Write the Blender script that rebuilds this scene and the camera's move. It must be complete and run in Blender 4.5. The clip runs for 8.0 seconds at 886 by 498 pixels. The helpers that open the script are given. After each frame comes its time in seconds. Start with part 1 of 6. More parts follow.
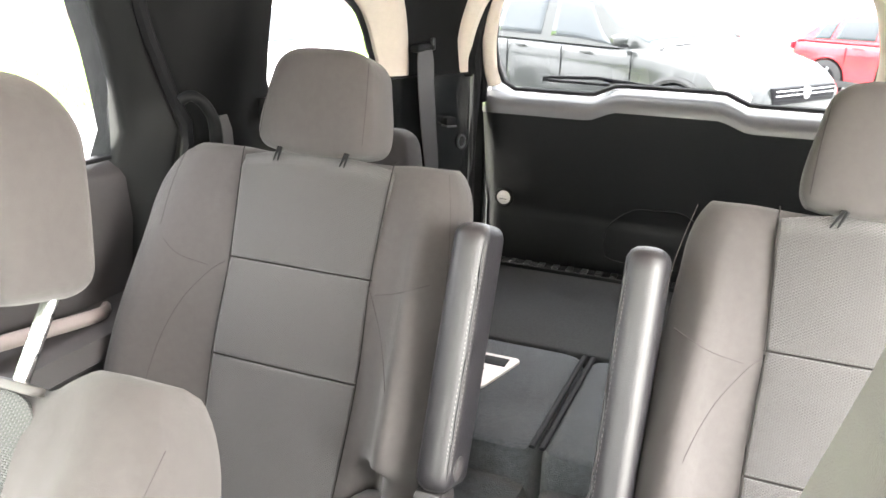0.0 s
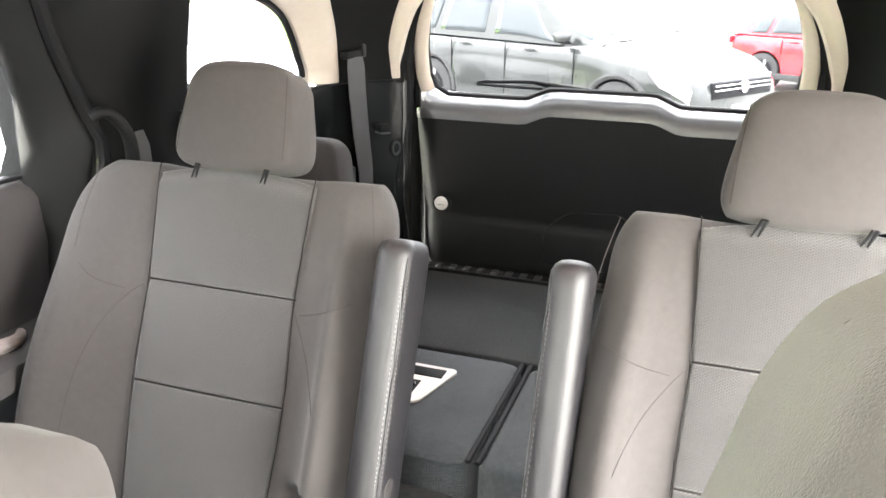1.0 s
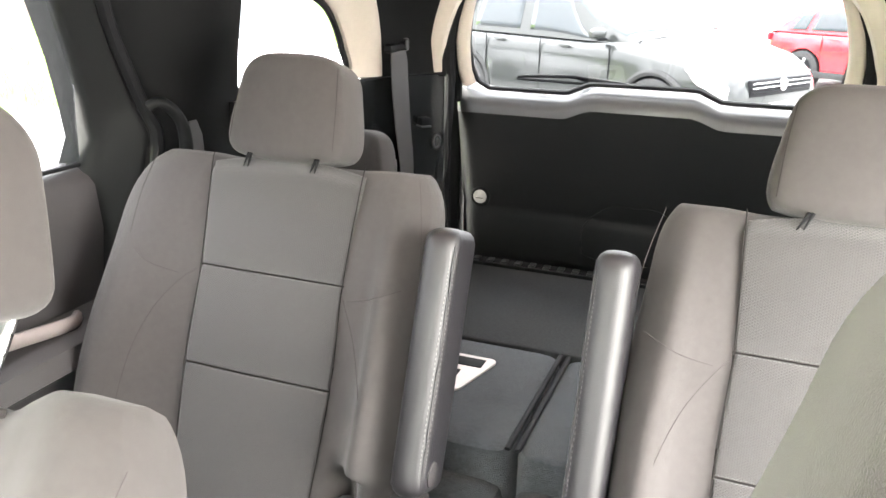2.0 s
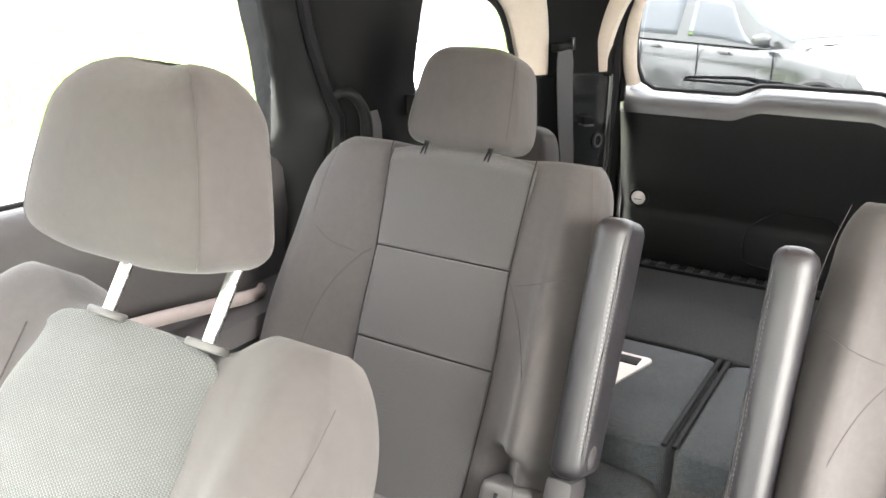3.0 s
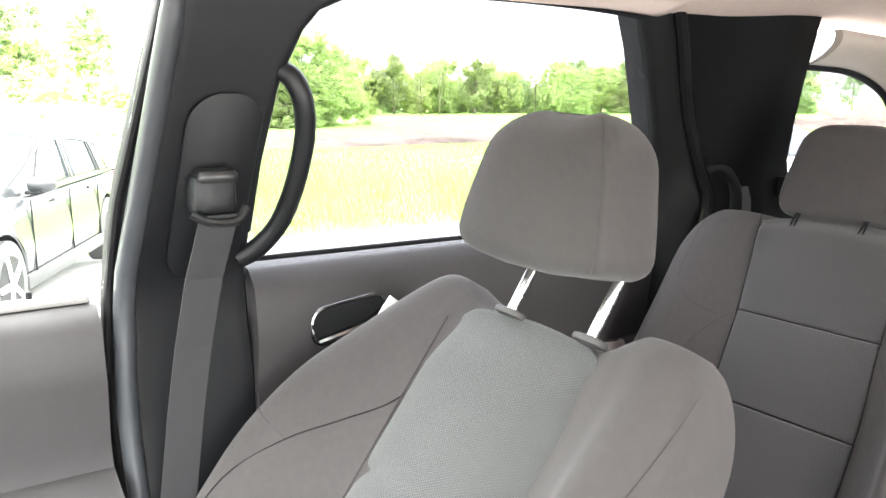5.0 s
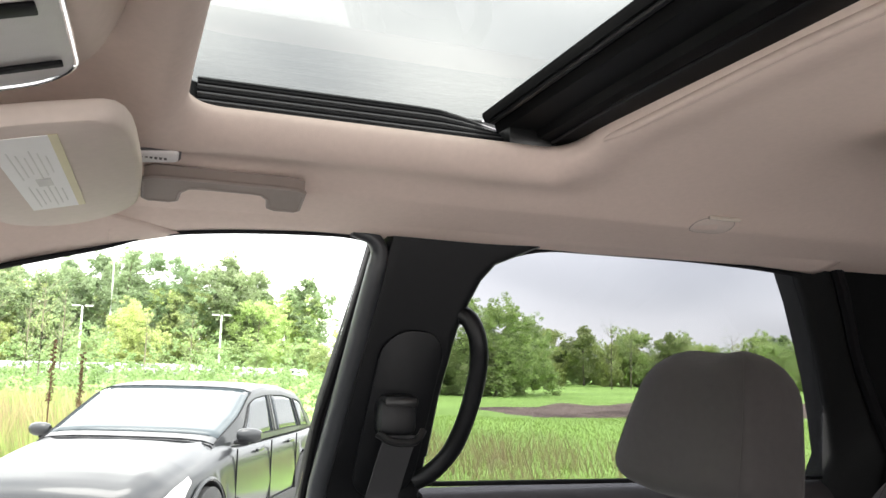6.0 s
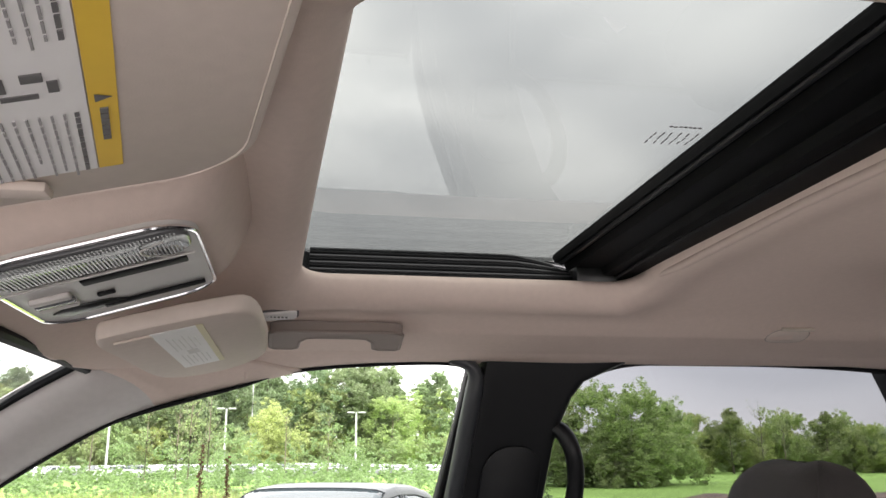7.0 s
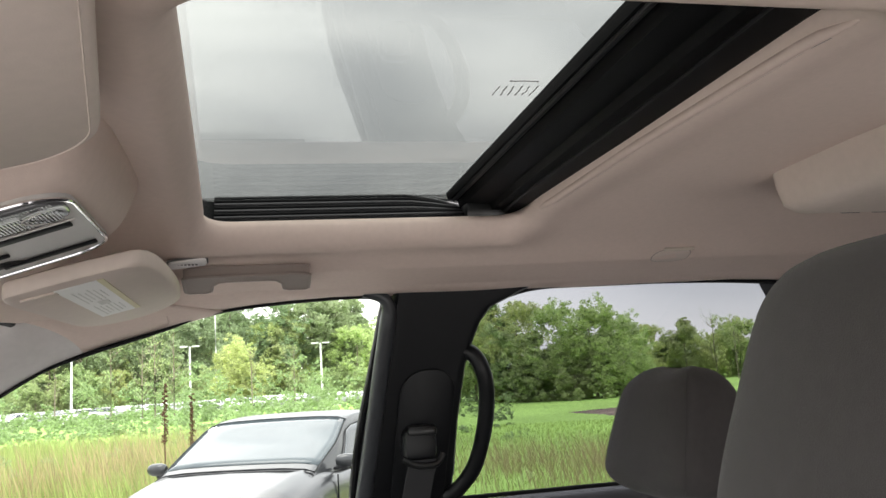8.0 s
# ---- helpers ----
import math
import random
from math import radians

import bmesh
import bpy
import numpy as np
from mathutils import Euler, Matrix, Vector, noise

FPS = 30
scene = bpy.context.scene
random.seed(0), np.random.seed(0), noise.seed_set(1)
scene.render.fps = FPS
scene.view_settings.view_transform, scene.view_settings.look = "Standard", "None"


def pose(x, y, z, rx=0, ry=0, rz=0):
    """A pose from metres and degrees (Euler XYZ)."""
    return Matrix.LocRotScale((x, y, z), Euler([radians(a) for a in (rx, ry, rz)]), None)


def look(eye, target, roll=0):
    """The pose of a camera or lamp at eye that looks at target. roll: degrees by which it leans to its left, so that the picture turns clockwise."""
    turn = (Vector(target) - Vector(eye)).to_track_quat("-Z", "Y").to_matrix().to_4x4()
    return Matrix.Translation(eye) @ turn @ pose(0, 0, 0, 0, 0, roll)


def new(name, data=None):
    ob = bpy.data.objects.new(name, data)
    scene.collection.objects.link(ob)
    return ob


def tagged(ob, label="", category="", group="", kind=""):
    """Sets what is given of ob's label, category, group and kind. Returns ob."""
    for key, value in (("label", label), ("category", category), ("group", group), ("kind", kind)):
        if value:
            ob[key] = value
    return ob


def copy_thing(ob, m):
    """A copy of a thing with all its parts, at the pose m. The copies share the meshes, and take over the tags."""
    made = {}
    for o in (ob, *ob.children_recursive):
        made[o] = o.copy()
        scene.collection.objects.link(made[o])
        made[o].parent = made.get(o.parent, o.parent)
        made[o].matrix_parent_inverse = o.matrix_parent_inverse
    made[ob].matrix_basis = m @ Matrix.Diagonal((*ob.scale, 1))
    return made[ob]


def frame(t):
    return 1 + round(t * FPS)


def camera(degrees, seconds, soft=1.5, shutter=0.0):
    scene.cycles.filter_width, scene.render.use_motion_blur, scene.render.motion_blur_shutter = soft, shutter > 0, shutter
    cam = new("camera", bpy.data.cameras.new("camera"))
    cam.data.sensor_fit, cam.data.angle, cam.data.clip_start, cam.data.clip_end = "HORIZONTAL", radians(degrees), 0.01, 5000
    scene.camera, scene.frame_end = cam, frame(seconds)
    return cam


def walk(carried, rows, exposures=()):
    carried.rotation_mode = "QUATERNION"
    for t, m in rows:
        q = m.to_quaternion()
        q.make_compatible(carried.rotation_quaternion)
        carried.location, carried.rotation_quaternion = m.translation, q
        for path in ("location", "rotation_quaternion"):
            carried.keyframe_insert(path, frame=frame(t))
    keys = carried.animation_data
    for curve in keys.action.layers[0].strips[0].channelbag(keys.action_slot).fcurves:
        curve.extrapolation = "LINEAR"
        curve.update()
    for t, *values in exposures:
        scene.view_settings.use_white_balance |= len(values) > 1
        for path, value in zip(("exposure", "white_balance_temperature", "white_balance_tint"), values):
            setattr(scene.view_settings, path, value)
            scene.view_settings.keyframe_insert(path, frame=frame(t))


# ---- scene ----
cam = camera(57.8, 8.0)
PATH = [
    (0, (0.265, 0.063, 1.554), (-0.468, 1.811, 0.915), 1.2),
    (0.5, (0.287, 0.103, 1.563), (-0.366, 1.882, 0.925), 0.6),
    (1, (0.291, 0.109, 1.572), (-0.333, 1.897, 0.929), 0.7),
    (2.5, (0.27, 0.045, 1.565), (-0.536, 1.754, 0.912), 0.7),
    (3, (0.258, 0.011, 1.552), (-0.743, 1.621, 0.913), 0.3),
    (3.5, (0.235, -0.025, 1.538), (-1.017, 1.405, 0.916), -0.4),
    (4, (0.27, -0.047, 1.52), (-1.138, 1.231, 0.898), -0.3),
    (4.2, (0.291, -0.063, 1.509), (-1.159, 1.167, 0.889), -0.3),
    (5.3, (0.384, -0.164, 1.47), (-1.356, 0.811, 1.324), -0.1),
    (5.5, (0.414, -0.17, 1.448), (-1.381, 0.712, 1.481), 0.3),
    (6, (0.501, -0.181, 1.443), (-1.361, 0.485, 1.737), 1.2),
    (6.5, (0.574, -0.164, 1.452), (-1.316, 0.326, 1.884), 0.9),
    (7, (0.667, -0.168, 1.479), (-1.235, 0.186, 1.988), -0.6),
    (7.5, (0.733, -0.151, 1.475), (-1.179, 0.165, 1.967), -2.1),
    (8, (0.766, -0.1, 1.477), (-1.154, 0.359, 1.802), -4.1),
]
EXPOSURES = [(0, 4.17, 6950, 8), (1.0, 4.19, 6950, 8), (2.4, 4.08, 6950, 8), (3.1, 3.97, 6950, 8), (3.6, 3.75, 6950, 8), (4.2, 3.55, 6900, 8), (5.3, 2.4, 6500, 11), (5.6, 1.48, 6400, 12), (6.1, 0.9, 6700, 13), (6.5, 0.55, 6700, 15), (7.5, 0.42, 6700, 15), (8.0, 0.48, 6700, 12)]
walk(cam, [(t, look(eye, target, roll)) for t, eye, target, roll in PATH], EXPOSURES)

# ---- world and sun: bright overcast day ----
world = bpy.data.worlds.new("overcast_sky")
scene.world = world
world.use_nodes = True
wn, wl = world.node_tree.nodes, world.node_tree.links
wn.clear()
w_out = wn.new("ShaderNodeOutputWorld")
w_bg = wn.new("ShaderNodeBackground")
w_sky = wn.new("ShaderNodeTexSky")
w_sky.sky_type = "NISHITA"
w_sky.sun_disc = False
w_sky.sun_elevation = radians(55)
w_sky.sun_rotation = radians(20)
w_tc = wn.new("ShaderNodeTexCoord")
w_map = wn.new("ShaderNodeMapping")
w_map.inputs["Scale"].default_value = (1.0, 1.0, 2.6)
w_noise = wn.new("ShaderNodeTexNoise")
w_noise.inputs["Scale"].default_value = 2.1
w_noise.inputs["Detail"].default_value = 3.0
w_noise.inputs["Roughness"].default_value = 0.36
w_noise.inputs["Distortion"].default_value = 0.4
w_ramp = wn.new("ShaderNodeValToRGB")
w_ramp.color_ramp.elements[0].position = 0.33
w_ramp.color_ramp.elements[0].color = (6.0, 6.1, 6.3, 1)
w_ramp.color_ramp.elements[1].position = 0.68
w_ramp.color_ramp.elements[1].color = (12.6, 12.5, 12.3, 1)
w_mix = wn.new("ShaderNodeMix")
w_mix.data_type = "RGBA"
w_mix.inputs["Factor"].default_value = 0.88
wl.new(w_tc.outputs["Generated"], w_map.inputs["Vector"])
wl.new(w_map.outputs["Vector"], w_noise.inputs["Vector"])
wl.new(w_noise.outputs["Fac"], w_ramp.inputs["Fac"])
wl.new(w_sky.outputs["Color"], w_mix.inputs["A"])
wl.new(w_ramp.outputs["Color"], w_mix.inputs["B"])
# an overcast sky is brighter overhead than at the horizon
w_sep = wn.new("ShaderNodeSeparateXYZ")
w_grad = wn.new("ShaderNodeMapRange")
w_grad.inputs["From Min"].default_value = 0.0
w_grad.inputs["From Max"].default_value = 0.75
w_grad.inputs["To Min"].default_value = 0.29
w_grad.inputs["To Max"].default_value = 1.0
w_mul = wn.new("ShaderNodeVectorMath")
w_mul.operation = "SCALE"
wl.new(w_tc.outputs["Generated"], w_sep.inputs["Vector"])
wl.new(w_sep.outputs["Z"], w_grad.inputs["Value"])
wl.new(w_mix.outputs["Result"], w_mul.inputs[0])
wl.new(w_grad.outputs["Result"], w_mul.inputs["Scale"])
wl.new(w_mul.outputs["Vector"], w_bg.inputs["Color"])
w_bg.inputs["Strength"].default_value = 0.58
wl.new(w_bg.outputs["Background"], w_out.inputs["Surface"])

sun_data = bpy.data.lights.new("sun", "SUN")
sun_data.energy = 1.5
sun_data.angle = radians(25)
sun_data.color = (1.0, 0.97, 0.92)
sun = new("sun", sun_data)
sun.matrix_world = look((0, 0, 30), (-5, 15, 0))


# ---- materials ----
def mat(name, color, rough=0.6, metal=0.0, scale=40.0, vary=0.15, bump=0.0, bump_scale=400.0, coarse=3.0, spec=0.5, per_object=0.0, sheen=0.0, bump_dist=0.002):
    m = bpy.data.materials.new(name)
    m.use_nodes = True
    n, l = m.node_tree.nodes, m.node_tree.links
    p = n["Principled BSDF"]
    p.inputs["Roughness"].default_value = rough
    p.inputs["Metallic"].default_value = metal
    p.inputs["Specular IOR Level"].default_value = spec
    if sheen:
        p.inputs["Sheen Weight"].default_value = sheen
        p.inputs["Sheen Roughness"].default_value = 0.5
    tc = n.new("ShaderNodeTexCoord")
    a = n.new("ShaderNodeTexNoise")
    a.inputs["Scale"].default_value = scale
    a.inputs["Detail"].default_value = 6
    b = n.new("ShaderNodeTexNoise")
    b.inputs["Scale"].default_value = coarse
    b.inputs["Detail"].default_value = 3
    add = n.new("ShaderNodeMath")
    add.operation = "ADD"
    l.new(tc.outputs["Object"], a.inputs["Vector"])
    l.new(tc.outputs["Object"], b.inputs["Vector"])
    l.new(a.outputs["Fac"], add.inputs[0])
    l.new(b.outputs["Fac"], add.inputs[1])
    last = add.outputs[0]
    mr = n.new("ShaderNodeMapRange")
    mr.inputs["From Min"].default_value = 0.6
    mr.inputs["From Max"].default_value = 1.4
    mr.inputs["To Min"].default_value = 1 - vary
    mr.inputs["To Max"].default_value = 1 + vary
    l.new(last, mr.inputs["Value"])
    val = mr.outputs["Result"]
    if per_object:
        oi = n.new("ShaderNodeObjectInfo")
        mo = n.new("ShaderNodeMapRange")
        mo.inputs["To Min"].default_value = 1 - per_object
        mo.inputs["To Max"].default_value = 1 + per_object
        l.new(oi.outputs["Random"], mo.inputs["Value"])
        mu = n.new("ShaderNodeMath")
        mu.operation = "MULTIPLY"
        l.new(val, mu.inputs[0])
        l.new(mo.outputs["Result"], mu.inputs[1])
        val = mu.outputs[0]
    mul = n.new("ShaderNodeVectorMath")
    mul.operation = "SCALE"
    mul.inputs[0].default_value = color
    l.new(val, mul.inputs["Scale"])
    l.new(mul.outputs["Vector"], p.inputs["Base Color"])
    if bump:
        c = n.new("ShaderNodeTexNoise")
        c.inputs["Scale"].default_value = bump_scale
        c.inputs["Detail"].default_value = 3
        l.new(tc.outputs["Object"], c.inputs["Vector"])
        bp = n.new("ShaderNodeBump")
        bp.inputs["Strength"].default_value = bump
        bp.inputs["Distance"].default_value = bump_dist
        l.new(c.outputs["Fac"], bp.inputs["Height"])
        l.new(bp.outputs["Normal"], p.inputs["Normal"])
    return m


def weave_mat(name, color, light, scale):
    """Knitted seat fabric: short raised dashes in rows."""
    m = mat(name, color, 0.85, 0, 60, 0.16, 0, sheen=0.25)
    n, l = m.node_tree.nodes, m.node_tree.links
    p = n["Principled BSDF"]
    tc = n.new("ShaderNodeTexCoord")
    mp = n.new("ShaderNodeMapping")
    mp.inputs["Scale"].default_value = (scale * 0.55, 1.0, scale)
    br = n.new("ShaderNodeTexBrick")
    br.inputs["Scale"].default_value = 1.0
    br.inputs["Mortar Size"].default_value = 0.16
    br.inputs["Mortar Smooth"].default_value = 0.9
    br.inputs["Brick Width"].default_value = 0.9
    br.inputs["Row Height"].default_value = 0.5
    sw = n.new("ShaderNodeSeparateXYZ")
    cb = n.new("ShaderNodeCombineXYZ")
    l.new(tc.outputs["Object"], mp.inputs["Vector"])
    l.new(mp.outputs["Vector"], sw.inputs["Vector"])
    l.new(sw.outputs["X"], cb.inputs["X"])
    l.new(sw.outputs["Z"], cb.inputs["Y"])
    l.new(cb.outputs["Vector"], br.inputs["Vector"])
    bp = n.new("ShaderNodeBump")
    bp.inputs["Strength"].default_value = 0.55
    bp.inputs["Distance"].default_value = 0.0018
    bp.invert = True
    l.new(br.outputs["Fac"], bp.inputs["Height"])
    l.new(bp.outputs["Normal"], p.inputs["Normal"])
    old = p.inputs["Base Color"].links[0].from_socket
    mx = n.new("ShaderNodeMix")
    mx.data_type = "RGBA"
    mx.inputs["A"].default_value = (*light, 1)
    l.new(br.outputs["Fac"], mx.inputs["Factor"])
    l.new(old, mx.inputs["B"])
    l.new(mx.outputs["Result"], p.inputs["Base Color"])
    return m


def glass_mat(name, tint, gloss=1.0):
    m = bpy.data.materials.new(name)
    m.use_nodes = True
    n, l = m.node_tree.nodes, m.node_tree.links
    n.clear()
    out = n.new("ShaderNodeOutputMaterial")
    tr = n.new("ShaderNodeBsdfTransparent")
    tr.inputs["Color"].default_value = (*tint, 1)
    gl = n.new("ShaderNodeBsdfGlossy")
    gl.inputs["Roughness"].default_value = 0.01
    gl.inputs["Color"].default_value = (0.9 * gloss, 0.92 * gloss, 0.93 * gloss, 1)
    lw = n.new("ShaderNodeLayerWeight")
    lw.inputs["Blend"].default_value = 0.5
    pw = n.new("ShaderNodeMath")
    pw.operation = "POWER"
    pw.inputs[1].default_value = 5.0
    l.new(lw.outputs["Facing"], pw.inputs[0])
    fr = n.new("ShaderNodeMapRange")
    fr.inputs["To Min"].default_value = 0.04
    fr.inputs["To Max"].default_value = 1.0
    l.new(pw.outputs[0], fr.inputs["Value"])
    mx = n.new("ShaderNodeMixShader")
    l.new(fr.outputs["Result"], mx.inputs["Fac"])
    l.new(tr.outputs["BSDF"], mx.inputs[1])
    l.new(gl.outputs["BSDF"], mx.inputs[2])
    l.new(mx.outputs["Shader"], out.inputs["Surface"])
    return m


FABRIC = mat("bolster_cloth", (0.0425, 0.0385, 0.0382), 0.85, 0, 90, 0.12, 0.3, 1500, 4, 0.12, sheen=0.12)
FABRIC_SIDE = mat("side_cloth", (0.1, 0.088, 0.084), 0.8, 0, 90, 0.12, 0.25, 1500, 4, 0.35, sheen=0.2)
WEAVE = weave_mat("insert_weave", (0.0155, 0.0143, 0.0144), (0.033, 0.0305, 0.0306), 270)
WEAVE_FRONT = weave_mat("front_insert_weave", (0.0187, 0.0197, 0.0197), (0.0288, 0.0301, 0.0299), 250)
THIRD_ROW = mat("shaded_third_row_cloth", (0.020, 0.018, 0.018), 0.9, 0, 90, 0.12, 0.3, 1500, 4, 0.12, sheen=0.1)
THREAD = mat("seam_thread", (0.014, 0.0125, 0.0125), 0.9, spec=0.1)
SOFT_SEAM = mat("soft_seam_thread", (0.034, 0.030, 0.030), 0.9, spec=0.1)
MID_INK = mat("pale_print", (0.36, 0.34, 0.34), 0.7)
STITCH = mat("pale_stitch", (0.13, 0.122, 0.125), 0.7)
LEATHER = mat("black_leatherette", (0.014, 0.0130, 0.0148), 0.40, 0, 50, 0.15, 0.3, 700, 5, 0.42)
HEADLINER = mat("headliner_cloth", (0.69, 0.56, 0.495), 0.95, 0, 120, 0.05, 0.16, 900, 2.5, 0.2)
TRIM_LIGHT = mat("light_trim_plastic", (0.50, 0.44, 0.38), 0.55, 0, 80, 0.05, 0.2, 900, 3, 0.4)
TRIM_GREY = mat("grey_trim_plastic", (0.62, 0.575, 0.555), 0.5, 0, 80, 0.06, 0.25, 900, 3, 0.4)
VISOR = mat("visor_vinyl", (0.66, 0.56, 0.50), 0.8, 0, 100, 0.05, 0.08, 800, 3, 0.3)
BLACK = mat("black_trim_plastic", (0.0044, 0.0046, 0.005), 0.55, 0, 90, 0.15, 0.3, 1200, 4, 0.1)
PILLAR = mat("charcoal_pillar_plastic", (0.0072, 0.0077, 0.0090), 0.36, 0, 90, 0.12, 0.25, 1200, 4, 0.3)
DOOR_GREY = mat("warm_grey_door_plastic", (0.028, 0.0256, 0.0266), 0.48, 0, 90, 0.12, 0.3, 1200, 4, 0.4)
PANEL_GLOSS = mat("glossy_black_panel", (0.008, 0.0088, 0.0095), 0.16, 0, 60, 0.12, 0.05, 900, 3, 0.9)
# headliner colour darkened, for thin lines of shade on the cloth
HEADLINER_SHADE = mat("shaded_headliner", (0.40, 0.33, 0.295), 0.95, 0, 120, 0.05, 0.35, 900, 2.5, 0.2)
BLACK_GLOSS = mat("smooth_black_plastic", (0.009, 0.0095, 0.010), 0.3, 0, 60, 0.12, 0.1, 900, 3, 0.5)
GATE = mat("tailgate_plastic", (0.0064, 0.0069, 0.0073), 0.5, 0, 90, 0.12, 0.25, 1200, 4, 0.25)
HINGE = mat("grey_hinge_plastic", (0.050, 0.047, 0.046), 0.5, 0, 80, 0.08, 0.2, 900, 3, 0.4)
DARK_GREY = mat("dark_grey_panel", (0.0145, 0.0147, 0.0157), 0.58, 0, 90, 0.15, 0.3, 1200, 4, 0.28)
LEDGE = mat("window_ledge_trim", (0.24, 0.23, 0.225), 0.45, 0, 80, 0.06)
EDGE_GREY = mat("satin_grey_edge", (0.036, 0.0385, 0.043), 0.36, 0, 90, 0.1, 0.1, 900, 4, 0.5)
RUBBER = mat("black_rubber", (0.007, 0.007, 0.008), 0.6, 0, 80, 0.2, spec=0.15)
CHROME = mat("chrome", (0.8, 0.8, 0.82), 0.12, 1.0, 60, 0.04)
DARK_CHROME = mat("dark_satin_chrome", (0.22, 0.22, 0.225), 0.2, 1.0, 60, 0.05)
STEEL = mat("brushed_post_steel", (0.78, 0.78, 0.78), 0.22, 1.0, 200, 0.06)
CARPET = mat("grey_carpet", (0.045, 0.051, 0.058), 0.95, 0, 130, 0.5, 1.0, 500, 9, 0.2, sheen=0.2, bump_dist=0.004)
CARPET_SMOOTH = mat("cargo_panel_carpet", (0.036, 0.0375, 0.039), 0.9, 0, 160, 0.35, 0.7, 900, 3, 0.2)
BELT = mat("belt_webbing", (0.045, 0.043, 0.044), 0.6, 0, 300, 0.12, 0.4, 900, 4, 0.4)
BELT_DARK = mat("dark_belt_webbing", (0.021, 0.021, 0.023), 0.6, 0, 300, 0.12, 0.4, 900, 4, 0.4)
SILVER_TRIM = mat("silver_trim", (0.19, 0.162, 0.158), 0.45, 0.1, 80, 0.06)
LENS = mat("clear_ribbed_lens", (0.11, 0.11, 0.115), 0.12, 0, 60, 0.1)
LAMP_LENS = mat("round_lamp_lens", (0.45, 0.43, 0.43), 0.2, 0, 60, 0.12)
PAPER = mat("label_paper", (0.86, 0.83, 0.82), 0.6, 0, 60, 0.03)
YELLOW = mat("label_yellow", (0.85, 0.55, 0.06), 0.6, 0, 60, 0.04)
FADED_YELLOW = mat("faded_label_yellow", (0.66, 0.58, 0.36), 0.6, 0, 60, 0.04)
CONSOLE_GREY = mat("console_plastic", (0.50, 0.47, 0.45), 0.4, 0, 80, 0.05, 0.15, 900, 3, 0.5)
INK = mat("label_ink", (0.15, 0.142, 0.142), 0.7)
SHADED_HANDLE = mat("shaded_handle_plastic", (0.27, 0.222, 0.20), 0.6, 0, 80, 0.05, 0.2, 900, 3, 0.3)
PALE_INK = mat("faded_ink", (0.70, 0.67, 0.65), 0.7)
GLASS_FRONT = glass_mat("clear_side_glass", (0.95, 0.97, 0.96))
GLASS_REAR = glass_mat("privacy_glass", (0.46, 0.47, 0.49))
GLASS_ROOF = glass_mat("sunroof_glass", (0.405, 0.417, 0.408), 0.6)
LIP_PLASTIC = mat("satin_black_plastic", (0.05, 0.05, 0.052), 0.32, 0, 60, 0.1, 0.1, 900, 3, 0.6)
GLASS_CAR = mat("dark_car_glass", (0.03, 0.036, 0.04), 0.06, 0, 10, 0.1, spec=0.5)
SCREEN_CAR = mat("windscreen_glass", (0.05, 0.062, 0.068), 0.04, 0, 10, 0.1, spec=0.26)
CAR_SILVER = mat("silver_car_paint", (0.020, 0.0215, 0.0235), 0.3, 0.2, 30, 0.03, spec=0.25)
CAR_WHITE = mat("white_car_paint", (0.8, 0.8, 0.8), 0.25, 0, 30, 0.03)
CAR_DARK = mat("dark_grey_car_paint", (0.027, 0.029, 0.028), 0.2, 0, 30, 0.05, spec=0.35)
CAR_RED = mat("red_car_paint", (0.55, 0.02, 0.03), 0.25, 0, 30, 0.05)
CAR_FAR = mat("mixed_car_paint", (0.5, 0.5, 0.52), 0.3, 0, 30, 0.05, per_object=0.6)
for paint_mat in (CAR_SILVER, CAR_DARK, CAR_RED):
    paint_mat.node_tree.nodes["Principled BSDF"].inputs["Coat Weight"].default_value = 0.35
    paint_mat.node_tree.nodes["Principled BSDF"].inputs["Coat Roughness"].default_value = 0.03
BODY_PAINT = mat("outer_body_paint", (0.5, 0.5, 0.5), 0.3, 0.2)
TYRE = mat("tyre_rubber", (0.025, 0.025, 0.025), 0.85)
ALLOY = mat("wheel_alloy", (0.6, 0.6, 0.62), 0.3, 0.9)
ASPHALT = mat("asphalt", (0.30, 0.295, 0.285), 0.9, 0, 8, 0.25, 0.6, 60, 0.3, 0.3)
GRASS_GROUND = mat("meadow_ground", (0.25, 0.40, 0.10), 0.95, 0, 3, 0.35, 0.5, 8, 0.12, 0.1)
DIRT = mat("bare_earth", (0.135, 0.104, 0.084), 0.95, 0, 1.2, 0.6, 0.7, 4, 0.25, 0.1)
POLE = mat("lamp_pole_paint", (0.65, 0.65, 0.63), 0.5)
BARK = mat("tree_bark", (0.19, 0.155, 0.12), 0.9, 0, 12, 0.3)


